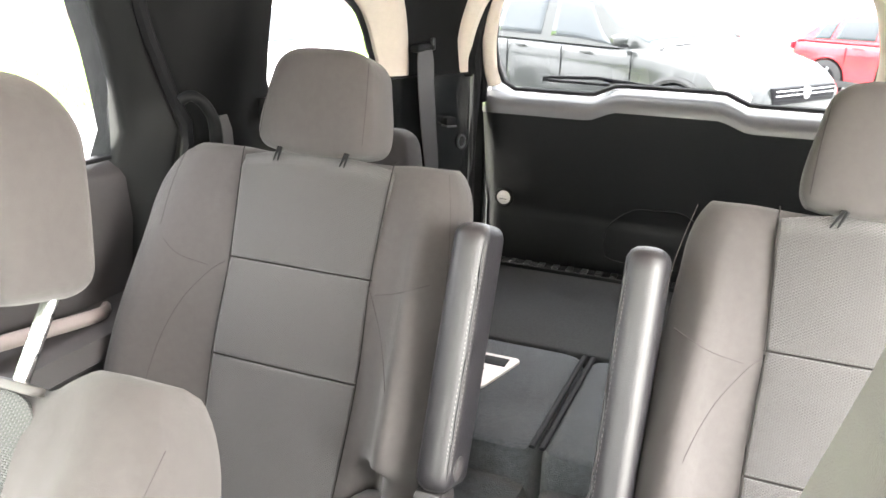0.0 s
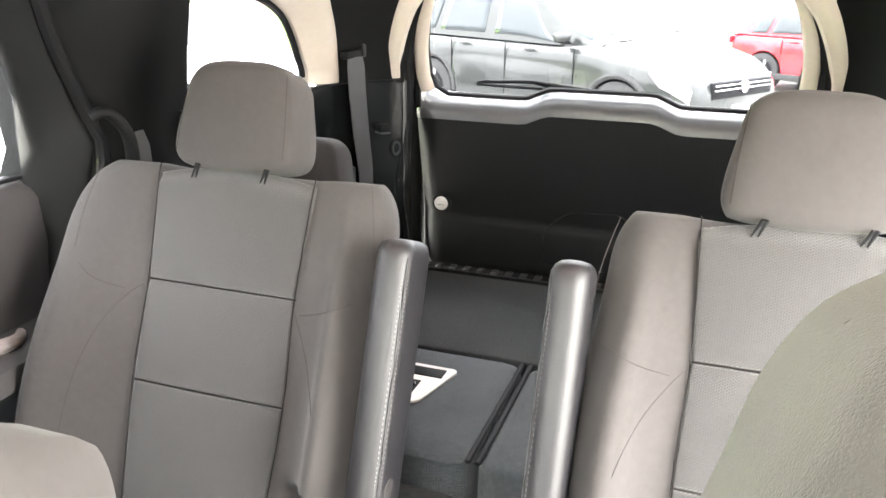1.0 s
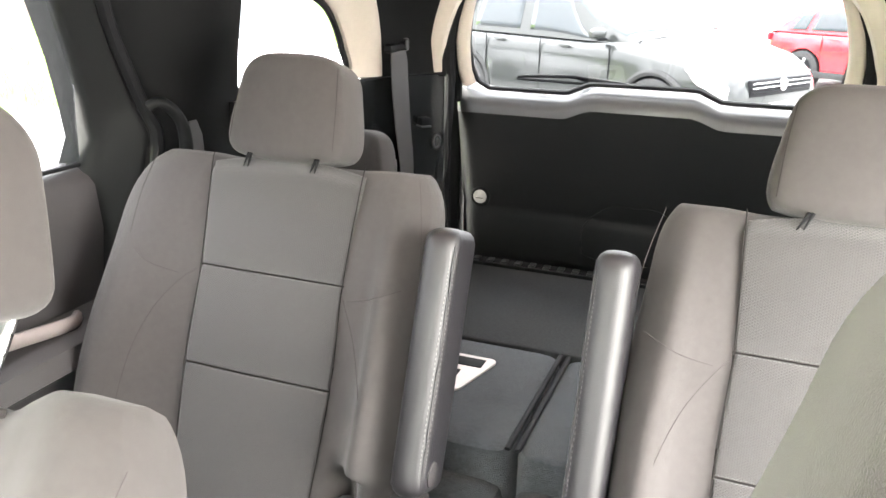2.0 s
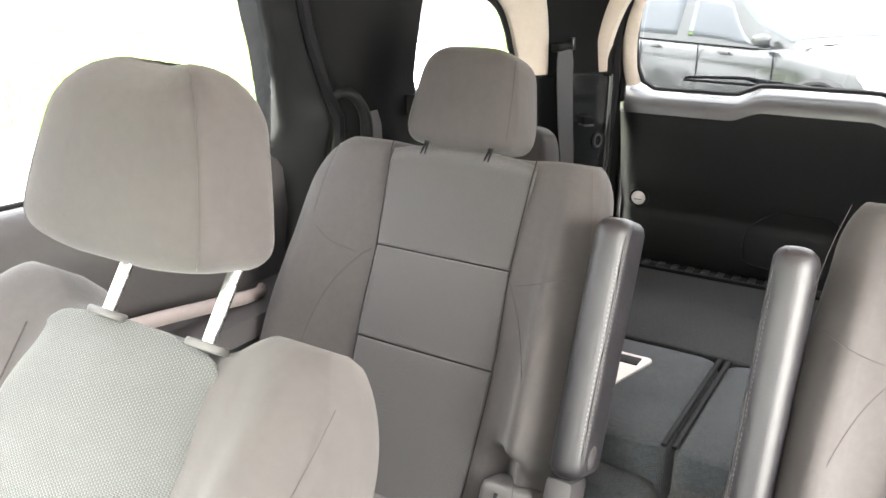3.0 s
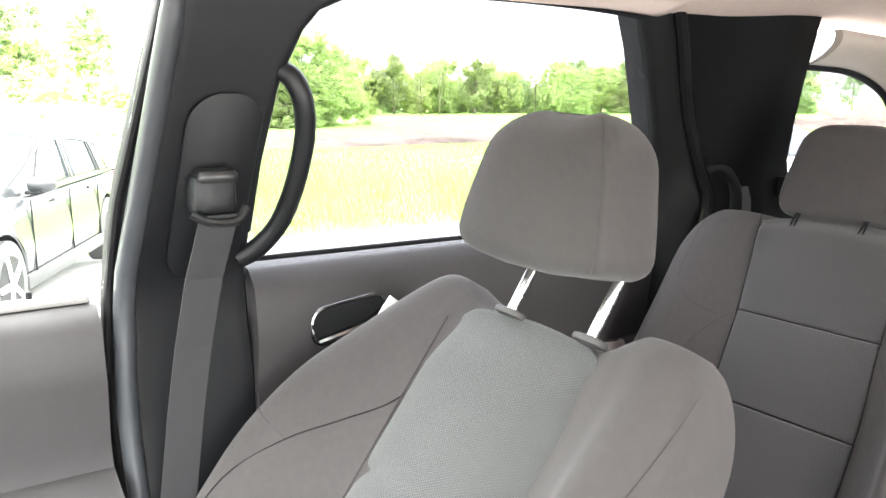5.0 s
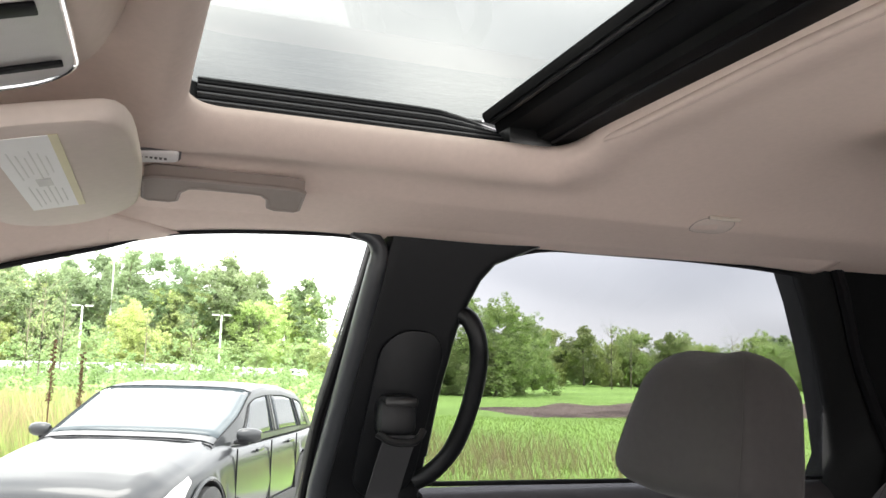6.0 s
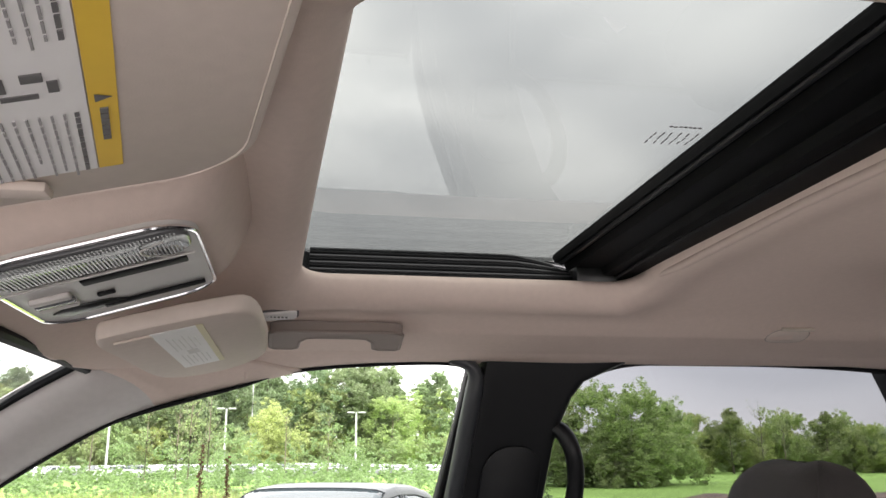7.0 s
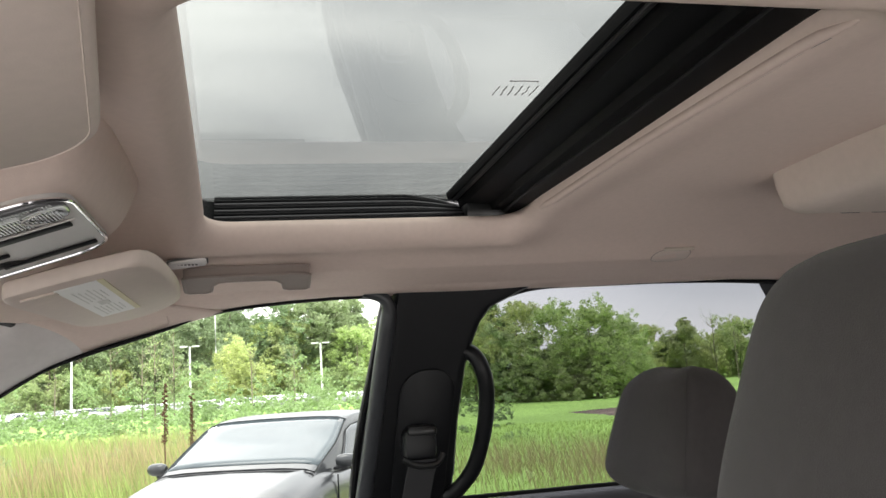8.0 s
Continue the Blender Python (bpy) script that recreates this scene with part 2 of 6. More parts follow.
def leaf_mat(name, color, vary):
    m = bpy.data.materials.new(name)
    m.use_nodes = True
    n, l = m.node_tree.nodes, m.node_tree.links
    p = n["Principled BSDF"]
    p.inputs["Roughness"].default_value = 0.6
    p.inputs["Specular IOR Level"].default_value = 0.2
    geo = n.new("ShaderNodeNewGeometry")
    oi = n.new("ShaderNodeObjectInfo")
    mr = n.new("ShaderNodeMapRange")
    mr.inputs["To Min"].default_value = 1 - vary
    mr.inputs["To Max"].default_value = 1 + vary
    l.new(geo.outputs["Random Per Island"], mr.inputs["Value"])
    hs = n.new("ShaderNodeHueSaturation")
    hs.inputs["Color"].default_value = (*color, 1)
    mh = n.new("ShaderNodeMapRange")
    mh.inputs["To Min"].default_value = 0.478
    mh.inputs["To Max"].default_value = 0.512
    l.new(oi.outputs["Random"], mh.inputs["Value"])
    l.new(mh.outputs["Result"], hs.inputs["Hue"])
    l.new(mr.outputs["Result"], hs.inputs["Value"])
    l.new(hs.outputs["Color"], p.inputs["Base Color"])
    out = n["Material Output"]
    tl = n.new("ShaderNodeBsdfTranslucent")
    l.new(hs.outputs["Color"], tl.inputs["Color"])
    mx = n.new("ShaderNodeMixShader")
    mx.inputs["Fac"].default_value = 0.5
    l.new(p.outputs["BSDF"], mx.inputs[1])
    l.new(tl.outputs["BSDF"], mx.inputs[2])
    l.new(mx.outputs["Shader"], out.inputs["Surface"])
    return m


LEAF = leaf_mat("tree_leaves", (0.30, 0.385, 0.215), 0.28)
LEAF_LIGHT = leaf_mat("bright_leaves", (0.385, 0.47, 0.225), 0.28)
# brightened leaf colour that offsets the crown's own shade
LEAF_LIFTED = leaf_mat("lifted_leaves", (0.46, 0.55, 0.23), 0.28)
SCRUB = leaf_mat("scrub_leaves", (0.255, 0.335, 0.165), 0.34)
WEED = leaf_mat("weed_leaves", (0.27, 0.34, 0.12), 0.4)
BLADE = leaf_mat("grass_blades", (0.30, 0.44, 0.11), 0.4)
STRAW = leaf_mat("dry_grass", (0.36, 0.295, 0.165), 0.35)
SEED = leaf_mat("brown_seed_heads", (0.13, 0.07, 0.045), 0.3)


# ---- mesh helpers ----
def part(name, bm, material, parent=None, label="", smooth=True):
    me = bpy.data.meshes.new(name)
    bmesh.ops.recalc_face_normals(bm, faces=bm.faces[:])
    for f in bm.faces:
        f.smooth = smooth
    bm.to_mesh(me)
    bm.free()
    me.materials.append(material)
    ob = new(name, me)
    if parent is not None:
        ob.parent = parent
    if label:
        tagged(ob, label)
    if smooth and material not in (FABRIC, FABRIC_SIDE, WEAVE, LEATHER, HEADLINER):
        sharp(me)
    return ob


def sharp(me, angle=38.0):
    """Keeps edges sharper than the angle crisp under smooth shading."""
    b = bmesh.new()
    b.from_mesh(me)
    lim = radians(angle)
    for e in b.edges:
        if len(e.link_faces) == 2 and e.calc_face_angle(0.0) > lim:
            e.smooth = False
    b.to_mesh(me)
    b.free()


def thing(name, label, category, group="", m=None, kind=""):
    ob = new(name)
    ob.empty_display_size = 0.05
    if m is not None:
        ob.matrix_world = m
    return tagged(ob, label, category, group, kind)


def box(bm, c, s, bevel=0.0, m=None, seg=2):
    """A bevelled box with its centre and full sizes."""
    r = bmesh.ops.create_cube(bm, size=1.0)
    vs = r["verts"]
    bmesh.ops.scale(bm, vec=s, verts=vs)
    if bevel:
        es = list({e for v in vs for e in v.link_edges})
        o = bmesh.ops.bevel(bm, geom=es, offset=bevel, segments=seg, affect="EDGES", profile=0.5)
        vs = list({v for f in o["faces"] for v in f.verts} | {v for v in vs if v.is_valid})
    mm = Matrix.Translation(c)
    if m is not None:
        mm = mm @ m
    bmesh.ops.transform(bm, matrix=mm, verts=vs)
    return bm


def boxed(c, s, bevel=0.0, m=None, seg=2):
    return box(bmesh.new(), c, s, bevel, m, seg)


def rings_mesh(bm, rings, caps=True, closed=True):
    rows = [[bm.verts.new(p) for p in r] for r in rings]
    k = len(rows[0])
    for a, b in zip(rows, rows[1:]):
        for i in range(k if closed else k - 1):
            j = (i + 1) % k
            bm.faces.new((a[i], a[j], b[j], b[i]))
    if caps and closed:
        bm.faces.new(rows[0])
        bm.faces.new(rows[-1])
    return bm


def tube(bm, pts, r, k=8, flat=1.0, up=Vector((0, 0, 1)), caps=True):
    """A round or flattened bar along points; r may be a list."""
    pts = [Vector(p) for p in pts]
    rings = []
    for i, p in enumerate(pts):
        d = (pts[min(i + 1, len(pts) - 1)] - pts[max(i - 1, 0)]).normalized()
        a = d.cross(up)
        if a.length < 1e-4:
            a = d.cross(Vector((0, 1, 0)))
        a.normalize()
        b = a.cross(d).normalized()
        rr = r[i] if isinstance(r, (list, tuple)) else r
        rings.append([p + a * (rr * math.cos(2 * math.pi * q / k)) + b * (rr * flat * math.sin(2 * math.pi * q / k)) for q in range(k)])
    return rings_mesh(bm, rings, caps)


def smooth_path(pts, n=6, closed=False):
    """Catmull-Rom points through the given ones."""
    pts = [Vector(p) for p in pts]
    out = []
    cnt = len(pts)
    for i in range(cnt if closed else cnt - 1):
        if closed:
            p0, p1, p2, p3 = pts[i - 1], pts[i], pts[(i + 1) % cnt], pts[(i + 2) % cnt]
        else:
            p0, p1, p2, p3 = pts[max(i - 1, 0)], pts[i], pts[i + 1], pts[min(i + 2, cnt - 1)]
        for q in range(n):
            t = q / n
            out.append(0.5 * ((2 * p1) + (p2 - p0) * t + (2 * p0 - 5 * p1 + 4 * p2 - p3) * t * t + (3 * p1 - p0 - 3 * p2 + p3) * t ** 3))
    if not closed:
        out.append(pts[-1])
    return out


def rounded(w, h, r, n=5):
    """A rounded rectangle's outline about the origin; r may be four radii."""
    out = []
    rs = r if isinstance(r, (list, tuple)) else (r, r, r, r)
    for sx, sy, a0, r in ((1, 1, 0, rs[0]), (-1, 1, 90, rs[1]), (-1, -1, 180, rs[2]), (1, -1, 270, rs[3])):
        cx, cy = sx * (w / 2 - r), sy * (h / 2 - r)
        for q in range(n + 1):
            a = radians(a0 + 90 * q / n)
            out.append((cx + r * math.cos(a), cy + r * math.sin(a)))
    return out


def slab(outline, z0, z1, bevel=0.0, fmap=None):
    """An outline in a plane drawn out between two heights, with softened rims."""
    cx = sum(p[0] for p in outline) / len(outline)
    cy = sum(p[1] for p in outline) / len(outline)

    def ring(z, inset):
        res = []
        for x, y in outline:
            d = Vector((cx - x, cy - y))
            if d.length > 1e-6:
                d = d.normalized() * inset
            res.append((x + d.x, y + d.y, z))
        return res
    lv = [(z0, bevel), (z0 + bevel * 0.3, bevel * 0.3), (z0 + bevel, 0), (z1 - bevel, 0), (z1 - bevel * 0.3, bevel * 0.3), (z1, bevel)] if bevel else [(z0, 0), (z1, 0)]
    rings = [ring(z, i) for z, i in lv]
    if fmap:
        rings = [[fmap(*p) for p in r] for r in rings]
    return rings_mesh(bmesh.new(), rings)


def pillow(width, zlo, zhi, front, back, nu=22, nv=20, p=3.2, q=3.2, dx=None, corner=0.10):
    """A padded form: width(v) across, heights zlo(u)..zhi(u), thickness front(u, v) and back(u, v) from the middle plane, falling to nothing at the rim.
    u and v run from -1 to 1; front is -y."""
    def grid(n):
        g = [math.sin(math.pi / 2 * (-1 + 2 * i / n)) * 0.55 + (-1 + 2 * i / n) * 0.45 for i in range(n + 1)]
        return g[:1] + [-0.988] + g[1:-1] + [0.988] + g[-1:]
    us, vs = grid(nu), grid(nv)
    nu, nv = len(us) - 1, len(vs) - 1
    bm = bmesh.new()
    rows = {}
    for side in (0, 1):
        for j, v in enumerate(vs):
            for i, u in enumerate(us):
                rim = i in (0, nu) or j in (0, nv)
                if side and rim:
                    rows[side, i, j] = rows[0, i, j]
                    continue
                e = max(0.0, 1 - abs(u) ** p) ** (1 / p) * max(0.0, 1 - abs(v) ** q) ** (1 / q)
                # keep outline corners round
                cu = u * (1 - corner * (max(0, abs(v) - 0.62) / 0.38) ** 2.2 * abs(u))
                x = cu * width(v) / 2 + (dx(v) if dx else 0)
                z = zlo(u) + (zhi(u) - zlo(u)) * (v + 1) / 2
                y = -front(u, v) * e if not side else back(u, v) * e
                rows[side, i, j] = bm.verts.new((x, y, z))
    for side in (0, 1):
        for j in range(nv):
            for i in range(nu):
                bm.faces.new((rows[side, i, j], rows[side, i + 1, j], rows[side, i + 1, j + 1], rows[side, i, j + 1]))
    return bm


def grid_shell(fn, us, vs, thick, out):
    """A curved panel fn(u, v) -> point, with thickness along the vector out (or function)."""
    bm = bmesh.new()
    a = [[bm.verts.new(fn(u, v)) for u in us] for v in vs]
    off = out if callable(out) else (lambda p: Vector(out))
    b = [[bm.verts.new(Vector(w.co) + off(w.co) * thick) for w in r] for r in a]
    nu, nv = len(us), len(vs)
    for g in (a, b):
        for j in range(nv - 1):
            for i in range(nu - 1):
                bm.faces.new((g[j][i], g[j][i + 1], g[j + 1][i + 1], g[j + 1][i]))
    for i in range(nu - 1):
        bm.faces.new((a[0][i], a[0][i + 1], b[0][i + 1], b[0][i]))
        bm.faces.new((a[-1][i], a[-1][i + 1], b[-1][i + 1], b[-1][i]))
    for j in range(nv - 1):
        bm.faces.new((a[j][0], a[j + 1][0], b[j + 1][0], b[j][0]))
        bm.faces.new((a[j][-1], a[j + 1][-1], b[j + 1][-1], b[j][-1]))
    return bm


def lin(a, b, n):
    return [a + (b - a) * i / n for i in range(n + 1)]


def interp(table, x):
    """Piecewise linear in a short table of pairs."""
    if x <= table[0][0]:
        return table[0][1]
    for (x0, y0), (x1, y1) in zip(table, table[1:]):
        if x <= x1:
            return y0 + (y1 - y0) * (x - x0) / (x1 - x0)
    return table[-1][1]


def sstep(a, b, x):
    t = min(1.0, max(0.0, (x - a) / (b - a)))
    return t * t * (3 - 2 * t)


# ---- the vehicle's shell (y to the tail, x to the driver's side) ----
def side_x(y, z):
    """Half width of the cabin's inner skin."""
    front = interp([(0.3, 0.80), (0.7, 0.80), (1.0, 0.85), (1.22, 0.85), (1.63, 0.67), (1.70, 0.64)], z)
    rear = interp([(0.3, 0.62), (0.8, 0.64), (1.15, 0.66), (1.29, 0.70), (1.34, 0.70), (1.63, 0.62), (1.7, 0.6)], z)
    w = min(1, max(0, (y - 1.12) / 0.22))
    w = w * w * (3 - 2 * w)
    return front * (1 - w) + rear * w


def roof_z(x, y):
    z = interp([(0, 1.722), (0.28, 1.718), (0.36, 1.703), (0.40, 1.697), (0.44, 1.686), (0.50, 1.664), (0.58, 1.652), (0.68, 1.639)], abs(x))
    if y < -0.12:
        z -= interp([(0, 0.9), (0.35, 0.9), (0.45, 0.64), (0.5, 0.5), (0.68, 0.35)], abs(x)) * (-0.12 - y) ** 2
    if y > 1.3:
        z -= 0.10 * (y - 1.3) ** 2
    return z


SR = (-0.374, 0.376, -0.173, 0.305)  # sunroof opening in the headliner
SR_R = (0.06, 0.045, 0.045, 0.10)  # its corner radii
CEIL = (-0.672, 0.672, -0.46, 2.06)


def build_ceiling():
    """Headliner: rings from the opening's rolled lip out to the edges, then a sheet to the tail."""
    cx, cy = (SR[0] + SR[1]) / 2, (SR[2] + SR[3]) / 2
    w, h = SR[1] - SR[0], SR[3] - SR[2]
    inner = rounded(w, h, SR_R, 14)
    dense = []
    for (ax, ay), (bx, by) in zip(inner, inner[1:] + inner[:1]):
        k = max(1, int(math.hypot(bx - ax, by - ay) / 0.03))
        dense += [(ax + (bx - ax) * q / k, ay + (by - ay) * q / k) for q in range(k)]
    bm = bmesh.new()
    # distance from the opening, and how far the cloth rolls down there
    roll = [(-0.007, 0.014), (-0.009, 0.005), (-0.006, -0.004), (0.001, -0.013), (0.010, -0.0185), (0.020, -0.0195), (0.034, -0.0155), (0.050, -0.009), (0.068, -0.003), (0.085, 0.0)]
    rings = []
    for d, dz in roll:
        ring = []
        for px, py in dense:
            # push each point out along the box's own shape
            kx, ky = (w + 2 * d) / w, (h + 2 * d) / h
            x, y = cx + px * kx, cy + py * ky
            y += 0.036 * (x + 0.26) * sstep(0.1, -0.2, y) + 0.022 * (x + 0.25) * sstep(0.1, 0.3, y)
            soft = 1 - 0.5 * sstep(0.85, 1.0, py / (h / 2)) if dz < 0 else 1
            ring.append((x, y, roof_z(max(SR[0], min(SR[1], x)) if d < 0 else x, y) + dz * soft))
        rings.append(ring)
    # each ring point runs out to its own place on the headliner's rectangular edge
    goal = []
    for px, py in dense:
        a, b = px / (w / 2), py / (h / 2)
        m = max(abs(a), abs(b))
        goal.append([a / m, b / m])
    for sa in (-1, 1):
        for sb in (-1, 1):
            g = min((q for q in goal if q[0] * sa > 0 and q[1] * sb > 0), key=lambda q: abs(abs(q[0]) - abs(q[1])))
            g[0], g[1] = sa, sb
    goal = [(a * CEIL[1], (CEIL[2] + CEIL[3]) / 2 + b * (CEIL[3] - CEIL[2]) / 2) for a, b in goal]
    # the front corners stop short at the A pillar joints
    goal = [(x, max(y, CEIL[2] + 0.12 * sstep(0.50, 0.66, abs(x)))) for x, y in goal]
    last = [(x, y) for x, y, z in rings[-1]]
    for t in lin(0.03, 1, 44):
        ring = []
        for (x, y), (ex, ey) in zip(last, goal):
            gx, gy = x + (ex - x) * t, y + (ey - y) * t
            ring.append((gx, gy, roof_z(gx, gy)))
        rings.append(ring)
    n = len(dense)
    vs = [[bm.verts.new(p) for p in r] for r in rings]
    for a, b in zip(vs, vs[1:]):
        for i in range(n):
            j = (i + 1) % n
            bm.faces.new((a[i], a[j], b[j], b[i]))
    bmesh.ops.recalc_face_normals(bm, faces=bm.faces[:])
    ob = part("ceiling", bm, HEADLINER)
    so = ob.modifiers.new("thickness", "SOLIDIFY")
    so.thickness = 0.006
    so.offset = 0
    return tagged(ob, "beige woven headliner with a rolled edge round the sunroof", "ceiling", kind="structure")


ceiling = build_ceiling()


def sunroof():
    root = thing("sunroof", "closed tinted glass sunroof with black frame and ribbed seal", "sunroof", kind="structure")
    cx, cy = (SR[0] + SR[1]) / 2, (SR[2] + SR[3]) / 2
    w, h = SR[1] - SR[0], SR[3] - SR[2]
    gz = 1.757
    gy0, gy1 = -0.22, 0.198
    # black inner walls up to the glass
    def wall_z(x, y, t):
        z0 = roof_z(x, y) + 0.004
        return z0 + (gz - 0.001 - z0) * t
    rings = []
    for t in lin(0, 1, 6):
        rings.append([(cx + px * (w + 0.024 + 0.06 * t), cy + py * (h + 0.024 + 0.03 * t), wall_z(cx + px * w, cy + py * h, t)) for px, py in rounded(1, 1, 0.13, 6)])
    part("frame_wall", rings_mesh(bmesh.new(), rings, caps=False), BLACK, root)
    # rear cross frame with stepped channels
    prof = [(0.190, 0.0), (0.193, -0.007), (0.207, -0.009), (0.210, -0.020), (0.246, -0.022), (0.250, -0.031), (0.30, -0.0345), (0.335, -0.03)]

    def rear(u, v):
        y, dz = prof[int(v)]
        return (u, y, gz + dz)
    part("rear_channel", grid_shell(rear, lin(-0.40, 0.40, 20), range(len(prof)), 0.004, (0, 0, 1)), BLACK, root)
    bm = bmesh.new()
    tube(bm, [(x, 0.199, gz - 0.009) for x in lin(-0.39, 0.39, 8)], 0.0034, 8)
    part("rear_seal", bm, BLACK_GLOSS, root, "satin black glass seal")
    bm = bmesh.new()
    tube(bm, smooth_path([(-0.36, 0.268, gz - 0.035), (-0.2, 0.262, gz - 0.036), (0.1, 0.266, gz - 0.036), (0.36, 0.262, gz - 0.035)], 6), 0.0025, 6)
    part("drain_cable", bm, RUBBER, root)
    # ribbed shade edge along the far and near sides
    for sx in (-0.374, 0.384):
        sg = -1 if sx < 0 else 1
        bm = bmesh.new()
        tube(bm, [(sx, y, 1.712) for y in lin(SR[2] + 0.02, 0.24, 10)], 0.0065, 8)
        part("lower_rail", bm, BLACK_GLOSS, root)
        for k in range(8):
            bm = bmesh.new()
            tube(bm, [(sx + sg * (0.005 + 0.0045 * k), y, 1.7205 + 0.0058 * k - 0.0035 * sstep(0.12, 0.25, y) * (k - 1)) for y in lin(SR[2] + 0.02, 0.25, 14)], 0.0023, 6)
            part("seal_rib", bm, LIP_PLASTIC if k % 2 else RUBBER, root)
    # double welt along the rear lip, dying into the corners
    # the thinner strand's darker colour draws the lip's shadow line
    for dy, r, m in ((-0.004, 0.0050, HEADLINER), (0.0035, 0.0026, HEADLINER_SHADE)):
        bm = bmesh.new()
        path = [(x, SR[3] + dy + 0.022 * (x + 0.25), roof_z(x, SR[3]) - 0.0078 * sstep(-0.33, -0.25, x) * sstep(0.36, 0.30, x)) for x in lin(-0.33, 0.345, 24)]
        tube(bm, path, [r * (0.15 + 0.85 * sstep(-0.33, -0.26, p[0]) * sstep(0.345, 0.29, p[0])) for p in path], 8)
        part("lip_piping", bm, m, root, "beige cloth piping, paired with a painted shade line")
    # corner block where the side rail meets the rear frame
    for sx in (-0.385, 0.394):
        part("corner_block", boxed((sx, 0.245, 1.728), (0.045, 0.07, 0.03), 0.008), BLACK_GLOSS, root)

    def pane(u, v):
        return (u, v, gz + 0.001)
    part("glass_panel", grid_shell(pane, lin(-0.468, 0.468, 8), [gy0, gy1], 0.005, (0, 0, 1)), GLASS_ROOF, root, "tinted sunroof glass")
    # etched mark on the glass: too small to read, as short bars
    rng = random.Random(3)
    bm = bmesh.new()
    for k in range(6):
        y = 0.138 + 0.0078 * k
        for q in range(3):
            box(bm, (0.034 + 0.009 * q + rng.uniform(-.001, .001), y + rng.uniform(-.0008, .0008), gz - 0.0004), (rng.uniform(0.005, 0.0075), 0.0012, 0.0005))
    for k in range(7):
        box(bm, (0.068 + rng.uniform(-.0006, .0006), 0.146 + 0.0044 * k, gz - 0.0004), (0.0022, 0.003, 0.0005))
    part("etched_mark", bm, INK, root, "small dark etched glass mark", smooth=False)
    return root


def outer_roof():
    """Painted roof over the headliner, open over the sunroof."""
    bm = bmesh.new()
    for x0, x1, y0, y1 in ((-0.70, -0.47, -0.46, 2.10), (0.47, 0.70, -0.46, 2.10), (-0.47, 0.47, -0.46, -0.23), (-0.47, 0.47, 0.26, 2.10)):
        box(bm, ((x0 + x1) / 2, (y0 + y1) / 2, 1.7675), (x1 - x0 + 0.001, y1 - y0 + 0.001, 0.017))
    for s in (-1, 1):
        box(bm, (s * 0.712, 0.82, 1.7075), (0.05, 2.6, 0.123), 0.01)
    box(bm, (0, 2.10, 1.715), (1.40, 0.03, 0.12), 0.01)
    box(bm, (0, -0.472, 1.715), (1.30, 0.02, 0.12), 0.006)
    ob = part("roof_outer", bm, BODY_PAINT, None, smooth=False)
    tagged(ob, "painted outer roof skin of the vehicle", "roof", kind="structure")


outer_roof()
sunroof()


def skin_patch(name, yl, yr, z0, z1, s, material, parent=None, label="", inset=0.0, thick=0.05, nz=14, ny=8, rnd=0.012):
    """A trim panel on the cabin's side between two edge lines yl(z), yr(z); its rims roll outwards."""
    def fn(u, v):
        z = z0 + (z1 - z0) * v
        y = yl(z) + (yr(z) - yl(z)) * u
        e = min(1, min(u, 1 - u) * abs(yr(z) - yl(z)) / max(rnd, 1e-4))
        roll = rnd * (1 - math.sqrt(max(0.0, 1 - (1 - e) ** 2)))
        return (s * (side_x(y, z) - inset + roll), y, z)
    us = sorted(set([0, 0.03, 0.07, 0.12, 0.18] + lin(0.25, 0.75, ny) + [0.82, 0.88, 0.93, 0.97, 1]))
    bm = grid_shell(fn, us, lin(0, 1, nz), thick, (s, 0, 0))
    return part(name, bm, material, parent, label)


def tab(*pairs):
    return lambda z: interp(list(pairs), z)


FW_REAR = tab((0.4, 0.07), (1.07, 0.055), (1.35, 0.075), (1.62, 0.128), (1.66, 0.135))     # front window's rear edge
ROLL = tab((0.4, 0.092), (1.07, 0.076), (1.25, 0.086), (1.35, 0.100), (1.62, 0.137))     # rolled edge of the B pillar
RW_FRONT = tab((0.4, 0.27), (1.04, 0.28), (1.24, 0.268), (1.40, 0.274), (1.52, 0.288), (1.59, 0.315), (1.615, 0.338), (1.632, 0.385), (1.66, 0.46))
RW_REAR = tab((0.5, 1.12), (1.19, 1.13), (1.22, 1.148), (1.29, 1.15), (1.40, 1.095), (1.46, 1.056), (1.50, 1.030), (1.60, 0.963), (1.66, 0.915))
QW_FRONT = tab((1.28, 1.44), (1.40, 1.406), (1.53, 1.387), (1.66, 1.38))


